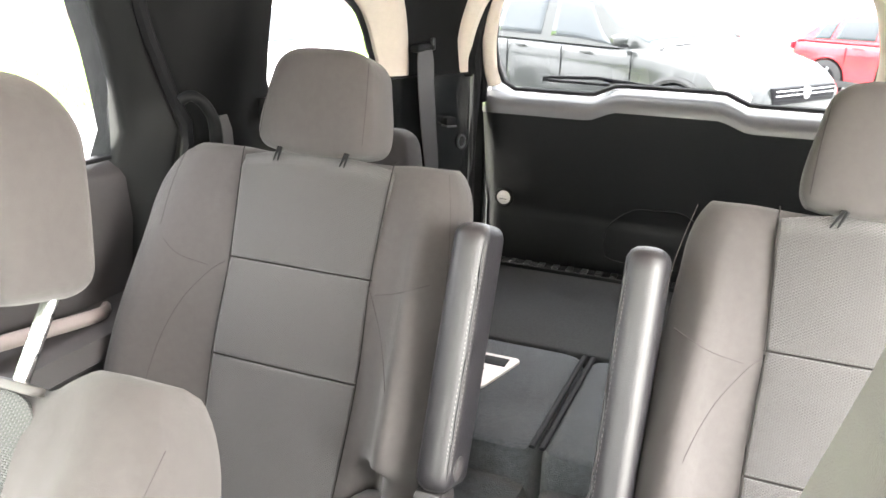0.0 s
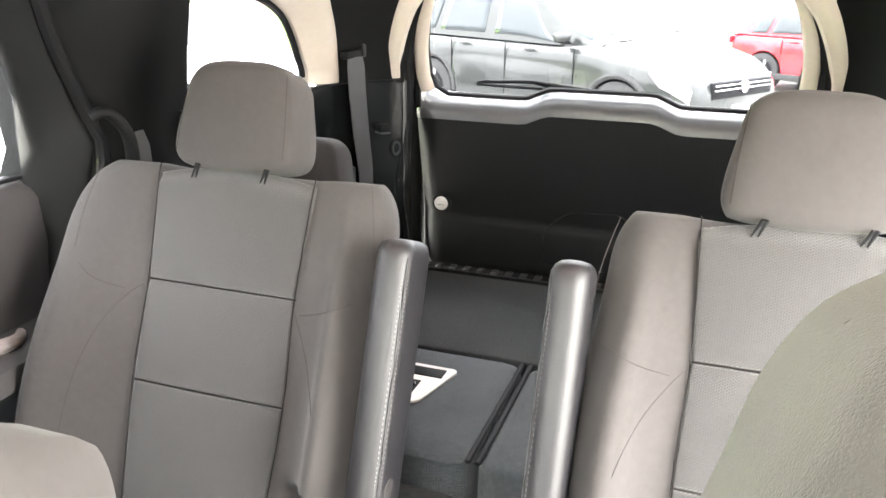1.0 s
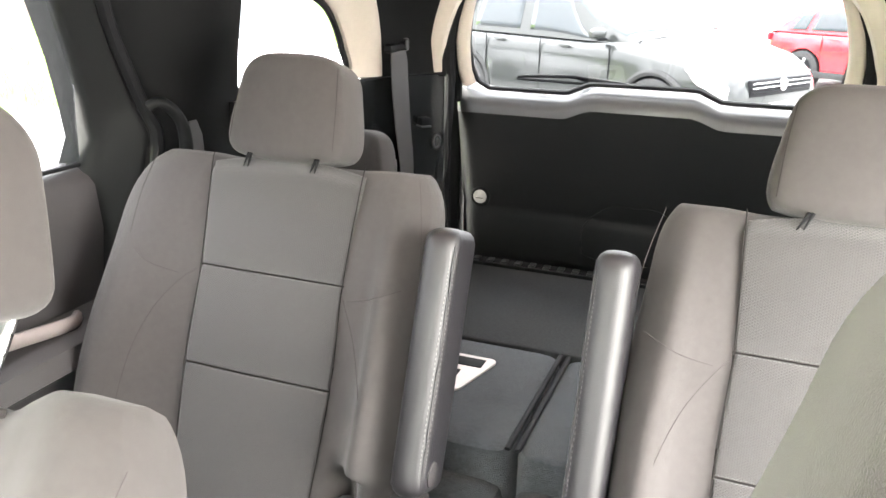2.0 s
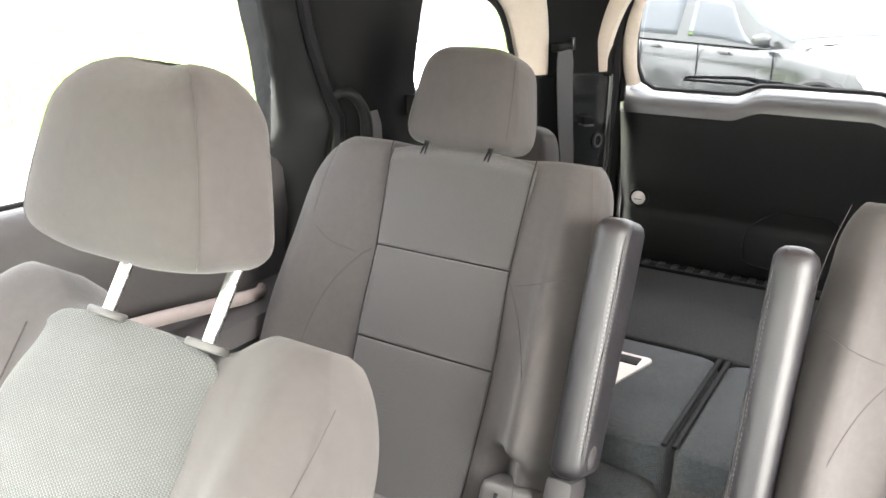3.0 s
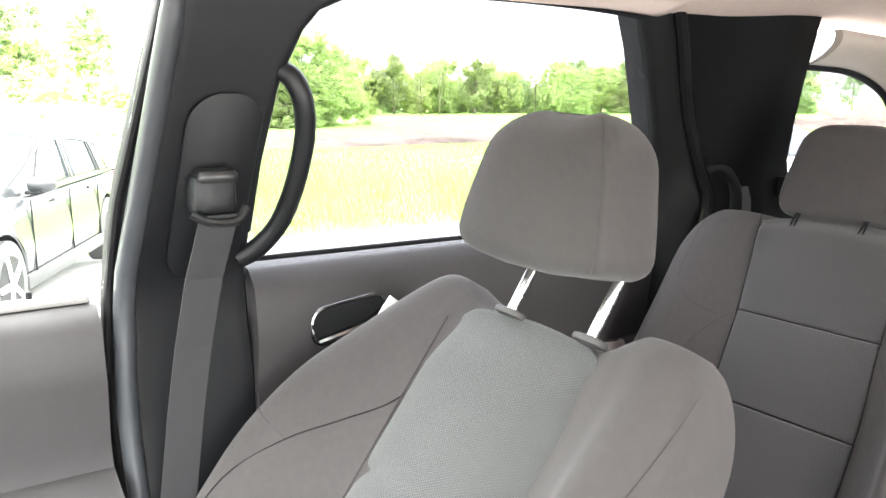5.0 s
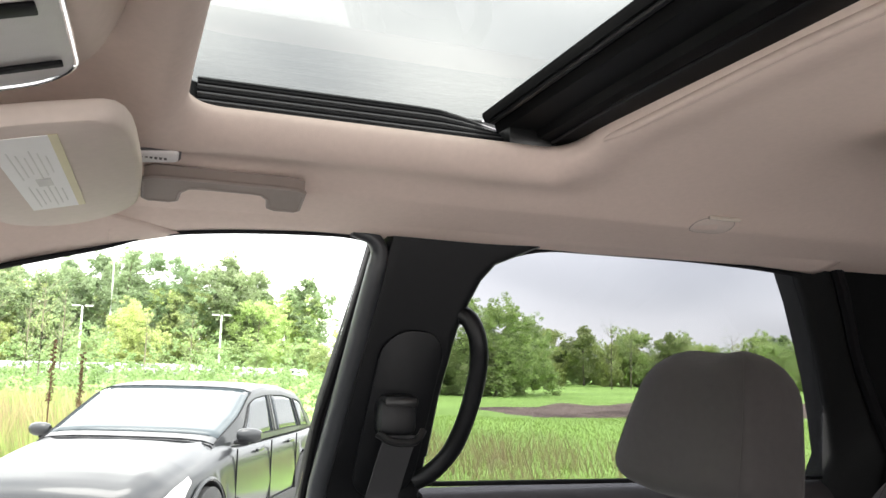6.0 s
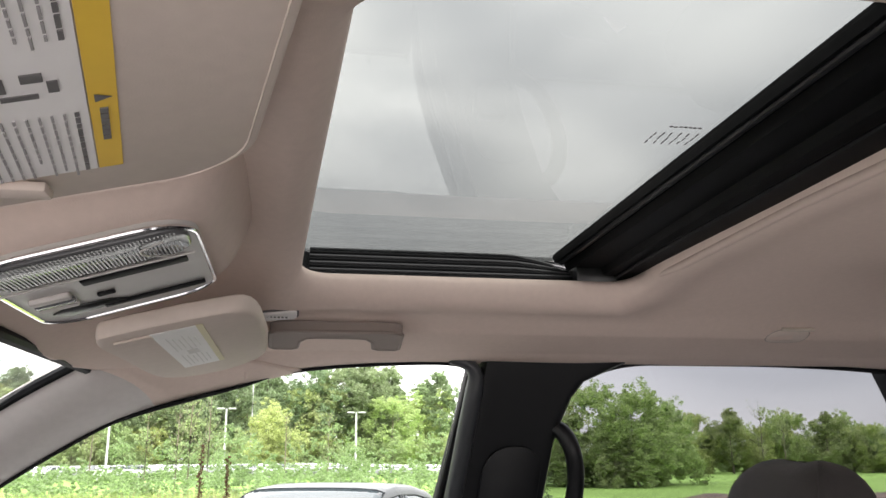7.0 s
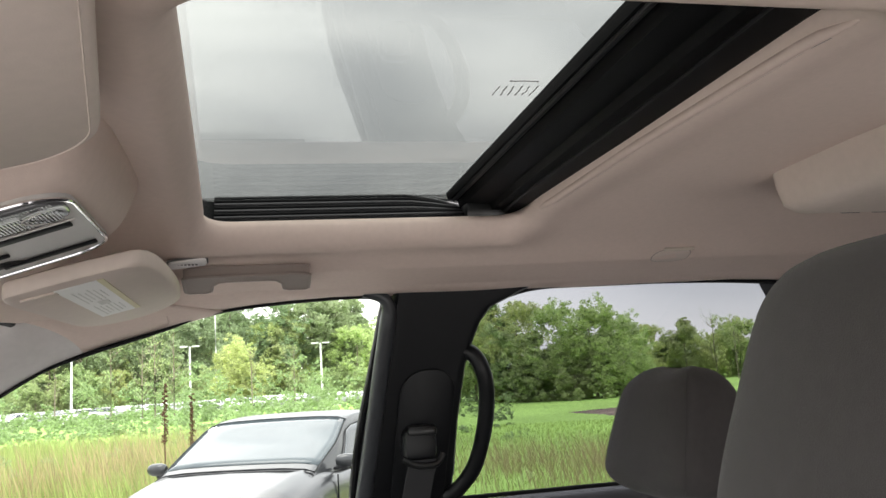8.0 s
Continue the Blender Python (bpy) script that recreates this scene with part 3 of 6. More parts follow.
def build_side(s, front_door=True):
    # B pillar
    root = thing("b_pillar_trim", "black plastic B pillar trim beside the front seat", "pillar", kind="structure")
    skin_patch("lower_cover", lambda z: ROLL(z) + 0.002, lambda z: RW_FRONT(z) - 0.004, 0.35, 1.30, s, PILLAR, root, inset=0.012)
    skin_patch("upper_cover", lambda z: ROLL(z) + 0.006, lambda z: RW_FRONT(z) - 0.004, 1.297, 1.66, s, PILLAR, root, inset=0.02)
    # raised belt-guide plate
    bm = slab([(y, z) for y, z in rounded(0.105, 0.27, 0.045, 6)], 0, 0.007, 0.003,
              lambda a, b, c: (s * (side_x(0.2, 1.365 + b) - 0.022 - c), 0.198 + a + 0.08 * b, 1.365 + b))
    part("guide_plate", bm, PILLAR, root)
    # rolled door-opening edge, a lighter grey that holds its highlight, and seals
    bm = bmesh.new()
    roll = [(s * (side_x(0, z) - 0.012), ROLL(z), z) for z in lin(0.4, 1.575, 22)]
    roll += [tuple(p) for p in smooth_path([(s * (side_x(0, z) - 0.012), y, z) for y, z in ((0.1335, 1.595), (0.1335, 1.617), (0.120, 1.634), (0.088, 1.643))], 4)]
    tube(bm, roll, [0.016] * (len(roll) - 13) + lin(0.016, 0.009, 12), 12, up=Vector((1, 0, 0)))
    part("edge_roll", bm, EDGE_GREY, root, "satin rolled edge, its highlight put into the grey")
    skin_patch("door_frame", lambda z: FW_REAR(z) - 0.002, lambda z: FW_REAR(z) + 0.06, 0.4, 1.66, s, RUBBER, root, inset=-0.014, thick=0.03)
    for off, r in ((0.014, 0.009), (0.001, 0.007)):
        bm = bmesh.new()
        pts = [(s * (side_x(0, z) + 0.006), FW_REAR(z) + off, z) for z in lin(1.1, 1.615, 20)]
        tube(bm, pts, r, 8, up=Vector((1, 0, 0)))
        part("door_seal", bm, RUBBER, root)
    # window top seal
    bm = bmesh.new()
    top = [(-0.186, 1.620), (-0.08, 1.632), (0.06, 1.638), (0.115, 1.634)]
    tube(bm, smooth_path([(s * side_x(y, z), y, z) for y, z in [(-0.95, 1.215), (-0.74, 1.36), (-0.616, 1.447), (-0.486, 1.524), (-0.414, 1.555), (-0.257, 1.598)] + top], 6), 0.0045, 8)
    part("window_seal", bm, RUBBER, root)
    bm = bmesh.new()
    tube(bm, smooth_path([(s * (side_x(y, z) + 0.002), y, z) for y, z in [(0.33, 1.618), (0.42, 1.640), (0.6, 1.642), (0.8, 1.638), (0.965, 1.628)]], 6), 0.005, 8)
    part("window_seal", bm, RUBBER, root)

    # headliner's flank down to the door seal
    rings = []
    for p in smooth_path([(s * side_x(y, z), y, z) for y, z in [(-0.245, 1.6015), (-0.186, 1.620), (-0.08, 1.632), (0.06, 1.638), (0.15, 1.638), (0.30, 1.636), (0.42, 1.640), (0.6, 1.642), (0.8, 1.638), (0.97, 1.630)]], 5):
        xi = 0.585
        a = Vector((s * xi, p.y, roof_z(xi, p.y) + 0.001))
        b = Vector((p.x - s * 0.004, p.y, p.z + 0.001))
        row = [a + (b - a) * t + Vector((0, 0, -0.005 * math.sin(math.pi * t))) for t in lin(0, 1, 8)]
        rings.append(row + [q + Vector((0, 0, 0.008)) for q in reversed(row)])
    rail = part("roof_rail_trim", rings_mesh(bmesh.new(), rings), HEADLINER, None)
    tagged(rail, "beige headliner flank above the side windows", "trim", kind="structure")

    # A pillar trim, light grey, with a joint
    ap = thing("a_pillar_trim", "light grey cloth-textured A pillar trim along the windscreen", "pillar", kind="structure")
    door_edge = [(-1.02, 1.17), (-0.74, 1.36), (-0.616, 1.447), (-0.486, 1.524), (-0.385, 1.566), (-0.257, 1.598), (-0.15, 1.622)]
    glass_edge = [(0.80, -1.10, 1.20), (0.715, -0.84, 1.38), (0.66, -0.70, 1.475), (0.61, -0.585, 1.555), (0.572, -0.47, 1.617), (0.56, -0.445, 1.628), (0.55, -0.42, 1.637)]
    a_side = smooth_path([(s * side_x(y, z), y, z) for y, z in door_edge], 4)
    g_side = smooth_path([(s * x, y, z) for x, y, z in glass_edge], 4)
    cut = 4 * 4

    def strip(i0, i1, name, cloth):
        rings = []
        for p, q in list(zip(a_side, g_side))[i0:i1]:
            mid = (p + q) / 2 + Vector((-s * 0.022, 0.02, 0.004))
            row = []
            for k in range(9):
                t = k / 8
                row.append((1 - t) ** 2 * p + 2 * t * (1 - t) * (mid * 2 - (p + q) / 2) + t * t * q)
            for k in range(9):
                t = 1 - k / 8
                row.append((1 - t) ** 2 * p + 2 * t * (1 - t) * mid + t * t * q + Vector((s * 0.02, -0.012, 0.016)))
            rings.append(row)
        part(name, rings_mesh(bmesh.new(), rings), cloth, ap)
    strip(0, cut + 1, "lower_cover", TRIM_GREY)
    strip(cut, len(a_side), "upper_cover", HEADLINER)

    # C pillar panel, two covers with a joint roll between
    cp = thing("c_pillar_trim", "black textured C pillar trim behind the rear door", "pillar", kind="structure")
    skin_patch("front_cover", RW_REAR, lambda z: RW_REAR(z) + 0.085, 0.6, 1.66, s, GATE, cp, inset=0.004)
    skin_patch("rear_cover", lambda z: RW_REAR(z) + 0.095, QW_FRONT, 0.6, 1.66, s, BLACK, cp, inset=0.010)
    bm = bmesh.new()
    tube(bm, [(s * (side_x(RW_REAR(z) + 0.09, z) - 0.006), RW_REAR(z) + 0.09, z) for z in lin(0.62, 1.65, 26)], 0.0125, 8, up=Vector((1, 0, 0)))
    part("joint_seal", bm, RUBBER, cp)

    # quarter panel: lower glossy panel, upper trim round the quarter window, D pillar
    qp = thing("quarter_trim", "black plastic third row side trim under the quarter window", "side panel", kind="structure")
    # side trim that turns in to the tailgate opening, plain glossy below and black above
    plan_low = [(0.655, 1.42), (0.648, 1.62), (0.638, 1.76), (0.622, 1.86), (0.590, 1.95), (0.548, 2.015), (0.507, 2.055)]
    low = smooth_path([(x, y, 0) for x, y in plan_low], 5)

    def corner_low(u, v):
        p = low[u]
        z = 0.35 + 0.975 * v
        return (s * (p.x - 0.012 * sstep(0.75, 1.3, z) + 0.03 * math.exp(-((z - 1.16) / 0.09) ** 2) * math.exp(-((p.y - 1.86) / 0.09) ** 2)), p.y - 0.02 * sstep(0.9, 1.32, z), z)
    part("lower_panel", grid_shell(corner_low, range(len(low)), lin(0, 1, 30), 0.02, (s, 0.3, 0)), PANEL_GLOSS, qp, "glossy black plastic side panel")
    skin_patch("window_sill", tab((1.2, 1.38), (1.4, 1.38)), tab((1.2, 1.86), (1.4, 1.86)), 1.285, 1.325, s, BLACK, qp, inset=0.030)
    up = smooth_path([(0.640, 1.87, 0), (0.622, 1.91, 0), (0.590, 1.97, 0), (0.545, 2.025, 0), (0.50, 2.05, 0)], 5)

    def corner_up(u, v):
        p = up[u]
        z = 1.315 + 0.37 * v
        return (s * (p.x - 0.010 - 0.035 * v * v), p.y - 0.018 - 0.10 * v ** 1.6, z)
    part("pillar_cover", grid_shell(corner_up, range(len(up)), lin(0, 1, 14), 0.02, (s, 0.3, 0)), BLACK, qp)
    # pale rolled window surround at the rear of the quarter window, wider towards the top
    edge_in = smooth_path([(0.655, 1.812, 1.327), (0.655, 1.812, 1.36), (0.655, 1.792, 1.40), (0.655, 1.772, 1.44), (0.652, 1.725, 1.49), (0.648, 1.645, 1.525), (0.640, 1.53, 1.548), (0.635, 1.38, 1.555)], 6)
    edge_out = smooth_path([(0.618, 1.896, 1.327), (0.618, 1.896, 1.36), (0.615, 1.888, 1.40), (0.610, 1.877, 1.43), (0.602, 1.845, 1.49), (0.592, 1.79, 1.54), (0.585, 1.64, 1.60), (0.58, 1.38, 1.62)], 6)
    rings = []
    for a, b in zip(edge_in, edge_out):
        row = [a + (b - a) * t + Vector((-0.010 - 0.024 * math.sin(math.pi * t) ** 0.8, 0, 0)) for t in lin(0, 1, 10)]
        back = [p + Vector((0.02, 0.006, 0)) for p in reversed(row)]
        rings.append([Vector((s * p.x, p.y, p.z)) for p in row + back])
    part("window_surround", rings_mesh(bmesh.new(), rings), TRIM_LIGHT, qp, "pale rolled window surround")
    bm = bmesh.new()
    tube(bm, [Vector((s * (p.x + 0.004), p.y - 0.005, p.z - 0.003)) for p in edge_in], 0.008, 8)
    part("window_seal", bm, RUBBER, qp)
    bm = bmesh.new()
    tube(bm, [Vector((s * (p.x - 0.013), p.y - 0.022, 1.3225)) for p in low[10:]], 0.0022, 6)
    part("cover_joint", bm, RUBBER, qp)
    # latch box and slots on the rear panel
    part("latch_box", boxed((s * 0.540, 1.995, 1.203), (0.052, 0.03, 0.022), 0.005, Matrix.Rotation(radians(s * 40), 4, "Z")), BLACK, qp)
    part("latch_lip", boxed((s * 0.536, 1.988, 1.192), (0.05, 0.03, 0.004), 0.0015, Matrix.Rotation(radians(s * 40), 4, "Z")), EDGE_GREY, qp)
    part("slot", boxed((s * 0.567, 1.970, 1.12), (0.014, 0.02, 0.042), 0.003, Matrix.Rotation(radians(s * 35), 4, "Z")), RUBBER, qp)
    for r, m in ((0.015, RUBBER), (0.011, EDGE_GREY)):
        bm = bmesh.new()
        tube(bm, [(s * (0.512 + 0.6 * r * math.cos(a)), 2.028 - 0.8 * r * math.cos(a), 1.145 + 1.5 * r * math.sin(a)) for a in lin(0, 2 * math.pi, 18)], 0.0028, 6, caps=False)
        part("ring_hook", bm, m, qp)


build_side(-1)
build_side(1)


def window(name, outline, s, material, label, xoff=0.012):
    """A pane in the cabin's side, from an outline in y and z."""
    bm = bmesh.new()
    a = [bm.verts.new((s * (side_x(min(y, 1.1) if y < 1.2 else y, z) + xoff), y, z)) for y, z in outline]
    b = [bm.verts.new(v.co + Vector((s * 0.004, 0, 0))) for v in a]
    bm.faces.new(a)
    bm.faces.new(b)
    for i in range(len(a)):
        j = (i + 1) % len(a)
        bm.faces.new((a[i], a[j], b[j], b[i]))
    bmesh.ops.triangulate(bm, faces=[f for f in bm.faces if len(f.verts) > 4])
    ob = part(name, bm, material, None, smooth=False)
    return tagged(ob, label, "window", kind="structure")


FRONT_GLASS = [(-1.0, 1.18), (-0.74, 1.37), (-0.616, 1.455), (-0.486, 1.53), (-0.257, 1.605), (-0.08, 1.64), (0.12, 1.64), (0.075, 1.35), (0.05, 1.18)]
REAR_GLASS = [(0.22, 1.2), (0.22, 1.4), (0.24, 1.55), (0.30, 1.65), (0.95, 1.65), (0.98, 1.6), (1.08, 1.45), (1.16, 1.2)]
QUARTER_GLASS = [(1.38, 1.30), (1.36, 1.62), (1.7, 1.6), (1.80, 1.52), (1.85, 1.42), (1.85, 1.30)]
window("window_1", FRONT_GLASS, -1, GLASS_FRONT, "clear front passenger side window, fully closed")
window("window_2", REAR_GLASS, -1, GLASS_REAR, "dark tinted rear door window")
window("window_3", QUARTER_GLASS, -1, GLASS_REAR, "dark tinted quarter window beside the third row")
window("window_4", QUARTER_GLASS, 1, GLASS_REAR, "dark tinted quarter window beside the third row")


def door_panel(name, y0, y1, s, m=None):
    root = thing(name, "dark grey plastic door panel with an armrest and soft upper ledge", "door", kind="structure")
    prof = [(1.235, 0.835), (1.228, 0.80), (1.20, 0.775), (1.12, 0.768), (1.03, 0.782), (0.99, 0.775), (0.965, 0.70), (0.93, 0.69), (0.90, 0.73), (0.84, 0.765), (0.6, 0.755), (0.42, 0.76), (0.38, 0.80)]
    # shift the profile so the ledge meets the glass line
    prof = [(z, x + 0.045) for z, x in prof]
    bm = bmesh.new()
    rings = []
    for y in lin(y0, y1, 10):
        ring = [(s * x, y, z) for z, x in prof] + [(s * 0.93, y, 0.38), (s * 0.93, y, 1.215)]
        rings.append(ring)
    rings_mesh(bm, rings)
    part("panel", bm, DOOR_GREY, root)
    return root


door1 = door_panel("door_1", -1.05, 0.048, -1)
door2 = door_panel("door_2", 0.272, 1.15, -1)


def door_handle(root, y, z, s):
    """Chrome-rimmed recessed inside handle on the rear door."""
    x = 0.812
    o = rounded(0.13, 0.06, 0.022, 6)
    bm = bmesh.new()
    tube(bm, [(s * (x - 0.004), y + a, z + b + 0.12 * a) for a, b in o + o[:1]], 0.0036, 8, caps=False)
    part("handle_bezel", bm, DARK_CHROME, root, "chrome handle surround")
    bm = slab([(a * 0.97, b * 0.97) for a, b in o], 0, 0.004, 0, lambda a, b, c: (s * (x + 0.001 - c), y + a, z + b + 0.12 * a))
    part("handle_cup", bm, BLACK_GLOSS, root)
    bm = bmesh.new()
    tube(bm, smooth_path([(s * (x - 0.006), y - 0.055, z - 0.030), (s * (x - 0.014), y - 0.02, z - 0.020), (s * (x - 0.014), y + 0.03, z - 0.008), (s * (x - 0.008), y + 0.06, z + 0.004)], 5), 0.0095, 8, 0.6)
    part("lever", bm, DARK_CHROME, root, "chrome pull lever")


door_handle(door2, 0.425, 1.135, -1)
# pale accent strip on the rear door's armrest
bm = bmesh.new()
tube(bm, smooth_path([(-0.80, 0.5, 1.04), (-0.785, 0.75, 1.022), (-0.785, 0.91, 1.0), (-0.785, 1.02, 0.985), (-0.81, 1.06, 0.978)], 5), 0.010, 10, 1.3)
part("accent_strip", bm, SILVER_TRIM, door2, "pale silver accent strip")
bm = bmesh.new()
tube(bm, [(-0.842, y, 1.2465 - 0.012 * (y - 0.28)) for y in lin(0.275, 1.14, 10)], 0.0045, 8)
part("window_seal", bm, RUBBER, door2, "black rubber seal under the glass")
# lock knob on the front door ledge
bm = bmesh.new()
tube(bm, [(-0.868, -0.035, 1.225), (-0.868, -0.035, 1.232), (-0.868, -0.035, 1.2325), (-0.868, -0.035, 1.25), (-0.868, -0.035, 1.252)], [0.011, 0.010, 0.0045, 0.0045, 0.003], 10)
part("lock_knob", bm, BLACK, door1, "small black lock knob")
# ledge strip whose pale colour stands for skylight on the door top
bm = bmesh.new()
box(bm, (-0.862, -0.5, 1.236), (0.03, 1.08, 0.012), 0.004)
part("ledge", bm, LEDGE, door1, "window ledge, pale for the skylight on it")


door1.matrix_world = pose(0, 0, -0.021)


def tailgate():
    root = thing("tailgate", "closed black plastic tailgate panel under the rear window", "tailgate", kind="structure")
    # panel surface: leans to the cabin towards the top
    def yy(z):
        return 2.15 - 0.22 * (z - 0.97)

    def lip_z(x):
        a = abs(x + 0.0)
        return 1.235 + 0.026 * max(0.0, min(1.0, (0.19 - a) / 0.06))
    xs = lin(-0.492, 0.492, 48)

    def fn(u, v):
        x = u
        ztop = lip_z(x) - 0.018
        z = 0.765 + (ztop - 0.765) * v
        y = yy(z)
        # soft horizontal pull ledge and side rounding
        d = math.exp(-((z - 0.935 + 0.02 * x) / 0.03) ** 2) * 0.006 * (1 if z > 0.935 else 0.3)
        y -= 0.012 * (1 / (1 + math.exp(-(0.905 - z) / 0.02)))
        e = max(0.0, abs(x) - 0.45) / 0.042
        y += 0.035 * e * e
        b = max(0.0, 0.80 - z) / 0.035
        y += 0.02 * b * b
        return (x, y + d, z)
    part("panel", grid_shell(fn, xs, lin(0, 1, 36), 0.03, (0, 1, 0)), GATE, root)
    # shelf that rolls up to the glass

    def fn2(u, v):
        k = sstep(0.40, 0.485, abs(u))
        zl, zg = lip_z(u) - 0.018, lip_z(u) + 0.045 + 0.012 * k
        z = zl + (zg - zl) * v
        z = zl + (zg - zl) * v ** 0.55
        y = yy(zl) + 0.075 * (v ** 1.5)
        e = max(0.0, abs(u) - 0.45) / 0.042
        return (u, y + 0.03 * e * e * (1 - v), z + 0.03 * e * e * v)
    # greyer than the panel: the daylight on the lip is in its colour
    part("shelf_lip", grid_shell(fn2, xs, lin(0, 1, 12), 0.02, (0, 0.6, -0.6)), LIP_PLASTIC, root)
    # pale window surround on both flanks and the top
    for s in (-1, 1):
        bm = bmesh.new()
        pts = smooth_path([(s * 0.450, 2.098, 1.292), (s * 0.459, 2.085, 1.34), (s * 0.456, 2.065, 1.42), (s * 0.428, 2.035, 1.52), (s * 0.38, 2.005, 1.585), (s * 0.3, 1.99, 1.622), (0, 1.98, 1.64)], 5)
        tube(bm, pts, 0.0195, 10, 0.8, up=Vector((0, 1, 0)))
        part("window_surround", bm, TRIM_LIGHT, root, "pale window surround")
    # black outer rim of the tailgate beside the surround
    for s in (-1, 1):
        bm = bmesh.new()
        tube(bm, smooth_path([(s * 0.487, 2.105, 1.245), (s * 0.483, 2.095, 1.30), (s * 0.480, 2.085, 1.36), (s * 0.474, 2.07, 1.43), (s * 0.448, 2.045, 1.52), (s * 0.40, 2.02, 1.59)], 5), 0.014, 8)
        part("outer_rim", bm, BLACK, root)
    # rubber seal ring round the glass
    bm = bmesh.new()
    low = [(x, 2.118, lip_z(x) + 0.046) for x in lin(-0.40, 0.40, 30)]
    ring = [(-0.445, 2.08, 1.40), (-0.44, 2.09, 1.34), (-0.425, 2.1, 1.30)] + low + [(0.425, 2.1, 1.30), (0.44, 2.09, 1.34), (0.445, 2.08, 1.40), (0.43, 2.05, 1.5), (0.38, 2.02, 1.58), (0, 2.0, 1.61), (-0.38, 2.02, 1.58), (-0.43, 2.05, 1.5)]
    tube(bm, ring + ring[:1], 0.006, 6, caps=False, up=Vector((0, 1, 0)))
    part("glass_seal", bm, RUBBER, root)
    bm = bmesh.new()
    a = [bm.verts.new(p) for p in ((-0.47, 2.135, 1.26), (0.47, 2.135, 1.26), (0.44, 2.03, 1.64), (-0.44, 2.03, 1.64))]
    bm.faces.new(a)
    pane = part("window_pane", bm, GLASS_REAR, root, "tinted rear window", smooth=False)
    so = pane.modifiers.new("thickness", "SOLIDIFY")
    so.thickness = 0.004
    # rear lamp
    bm = bmesh.new()
    tube(bm, [(-0.426, yy(0.975) - 0.001, 0.975), (-0.426, yy(0.975) - 0.006, 0.976), (-0.426, yy(0.975) - 0.009, 0.976)], [0.021, 0.020, 0.013], 20)
    lamp = part("courtesy_lamp", bm, LAMP_LENS, root, "round clear courtesy lamp")
    for k in range(5):
        w = 0.012 * math.sqrt(1 - ((k - 2) / 2.6) ** 2)
        part("lens_rib", boxed((-0.426, yy(0.975) - 0.009, 0.976 + 0.005 * (k - 2)), (2 * w, 0.003, 0.0022), 0.0008), CHROME if k == 1 else LAMP_LENS, lamp)
    bm = bmesh.new()
    tube(bm, [(-0.426 + 0.024 * math.cos(a), yy(0.975) - 0.003, 0.975 + 0.024 * math.sin(a)) for a in lin(0, 2 * math.pi, 24)], 0.0055, 6, caps=False)
    part("bezel", bm, RUBBER, lamp)
    # pull-cup outline
    bm = bmesh.new()
    o = [(-0.134, 0.86), (-0.130, 0.925), (-0.066, 0.982), (0.0, 0.988), (0.07, 0.985), (0.13, 0.925), (0.135, 0.86), (0.12, 0.83), (0, 0.82), (-0.12, 0.83)]
    tube(bm, smooth_path([(x, yy(z) - 0.002 - 0.012 / (1 + math.exp(-(0.905 - z) / 0.02)), z) for x, z in o], 4, True) + [Vector((o[0][0], yy(o[0][1]) - 0.014, o[0][1]))], 0.002, 5)
    part("cup_outline", bm, RUBBER, root)
    # painted outer skin below the glass, unseen, added to stop daylight leaking in
    part("outer_skin", boxed((0, 2.214, 0.83), (0.996, 0.03, 0.83), 0.008), BODY_PAINT, root, "painted outer tailgate skin, unseen, shuts out daylight")
    # outside wiper
    bm = bmesh.new()
    tube(bm, [(-0.335, 2.16, 1.309), (-0.32, 2.158, 1.312), (-0.19, 2.156, 1.318), (-0.02, 2.16, 1.302)], [0.003, 0.004, 0.005, 0.006], 6)
    tube(bm, [(-0.34, 2.17, 1.303), (-0.16, 2.17, 1.300)], 0.0035, 5)
    tube(bm, [(-0.19, 2.165, 1.318), (-0.145, 2.165, 1.306)], 0.004, 6)
    part("wiper", bm, RUBBER, root, "black rear wiper arm and blade")
    # body opening round the tailgate: pale arch, black gap and bright weatherstrip
    arch = thing("tailgate_opening", "pale trimmed tailgate opening with a rubber weatherstrip", "frame", kind="structure")
    for s in (-1, 1):
        pts = smooth_path([(s * 0.522, 2.036, 1.328), (s * 0.521, 2.030, 1.37), (s * 0.508, 2.020, 1.42), (s * 0.486, 2.01, 1.475), (s * 0.456, 2.0, 1.525), (s * 0.39, 1.985, 1.59), (s * 0.29, 1.975, 1.635), (0, 1.97, 1.67)], 5)
        bm = bmesh.new()
        tube(bm, pts, 0.027, 10, 0.7, up=Vector((0, 1, 0)))
        part("pale_arch", bm, TRIM_LIGHT, arch, "pale rolled arch trim")
        bm = bmesh.new()
        tube(bm, smooth_path([(s * 0.515, 2.12, 0.72), (s * 0.515, 2.11, 0.85), (s * 0.508, 2.08, 1.1), (s * 0.492, 2.066, 1.3), (s * 0.485, 2.052, 1.42), (s * 0.445, 2.03, 1.52), (s * 0.385, 2.005, 1.595), (0, 1.99, 1.655)], 5), 0.015, 8)
        part("weatherstrip", bm, RUBBER, arch)
        bm = bmesh.new()
        tube(bm, smooth_path([(s * 0.474, 2.03, 0.80), (s * 0.472, 2.03, 0.86), (s * 0.481, 2.025, 0.95), (s * 0.488, 2.02, 1.03), (s * 0.478, 2.02, 1.10), (s * 0.482, 2.025, 1.2), (s * 0.485, 2.03, 1.32)], 6), 0.0018, 6)
        part("weatherstrip_edge", bm, BLACK_GLOSS, arch)
        part("pillar_back", boxed((s * 0.600, 2.095, 1.22), (0.17, 0.05, 1.0), 0.008), BLACK, arch)
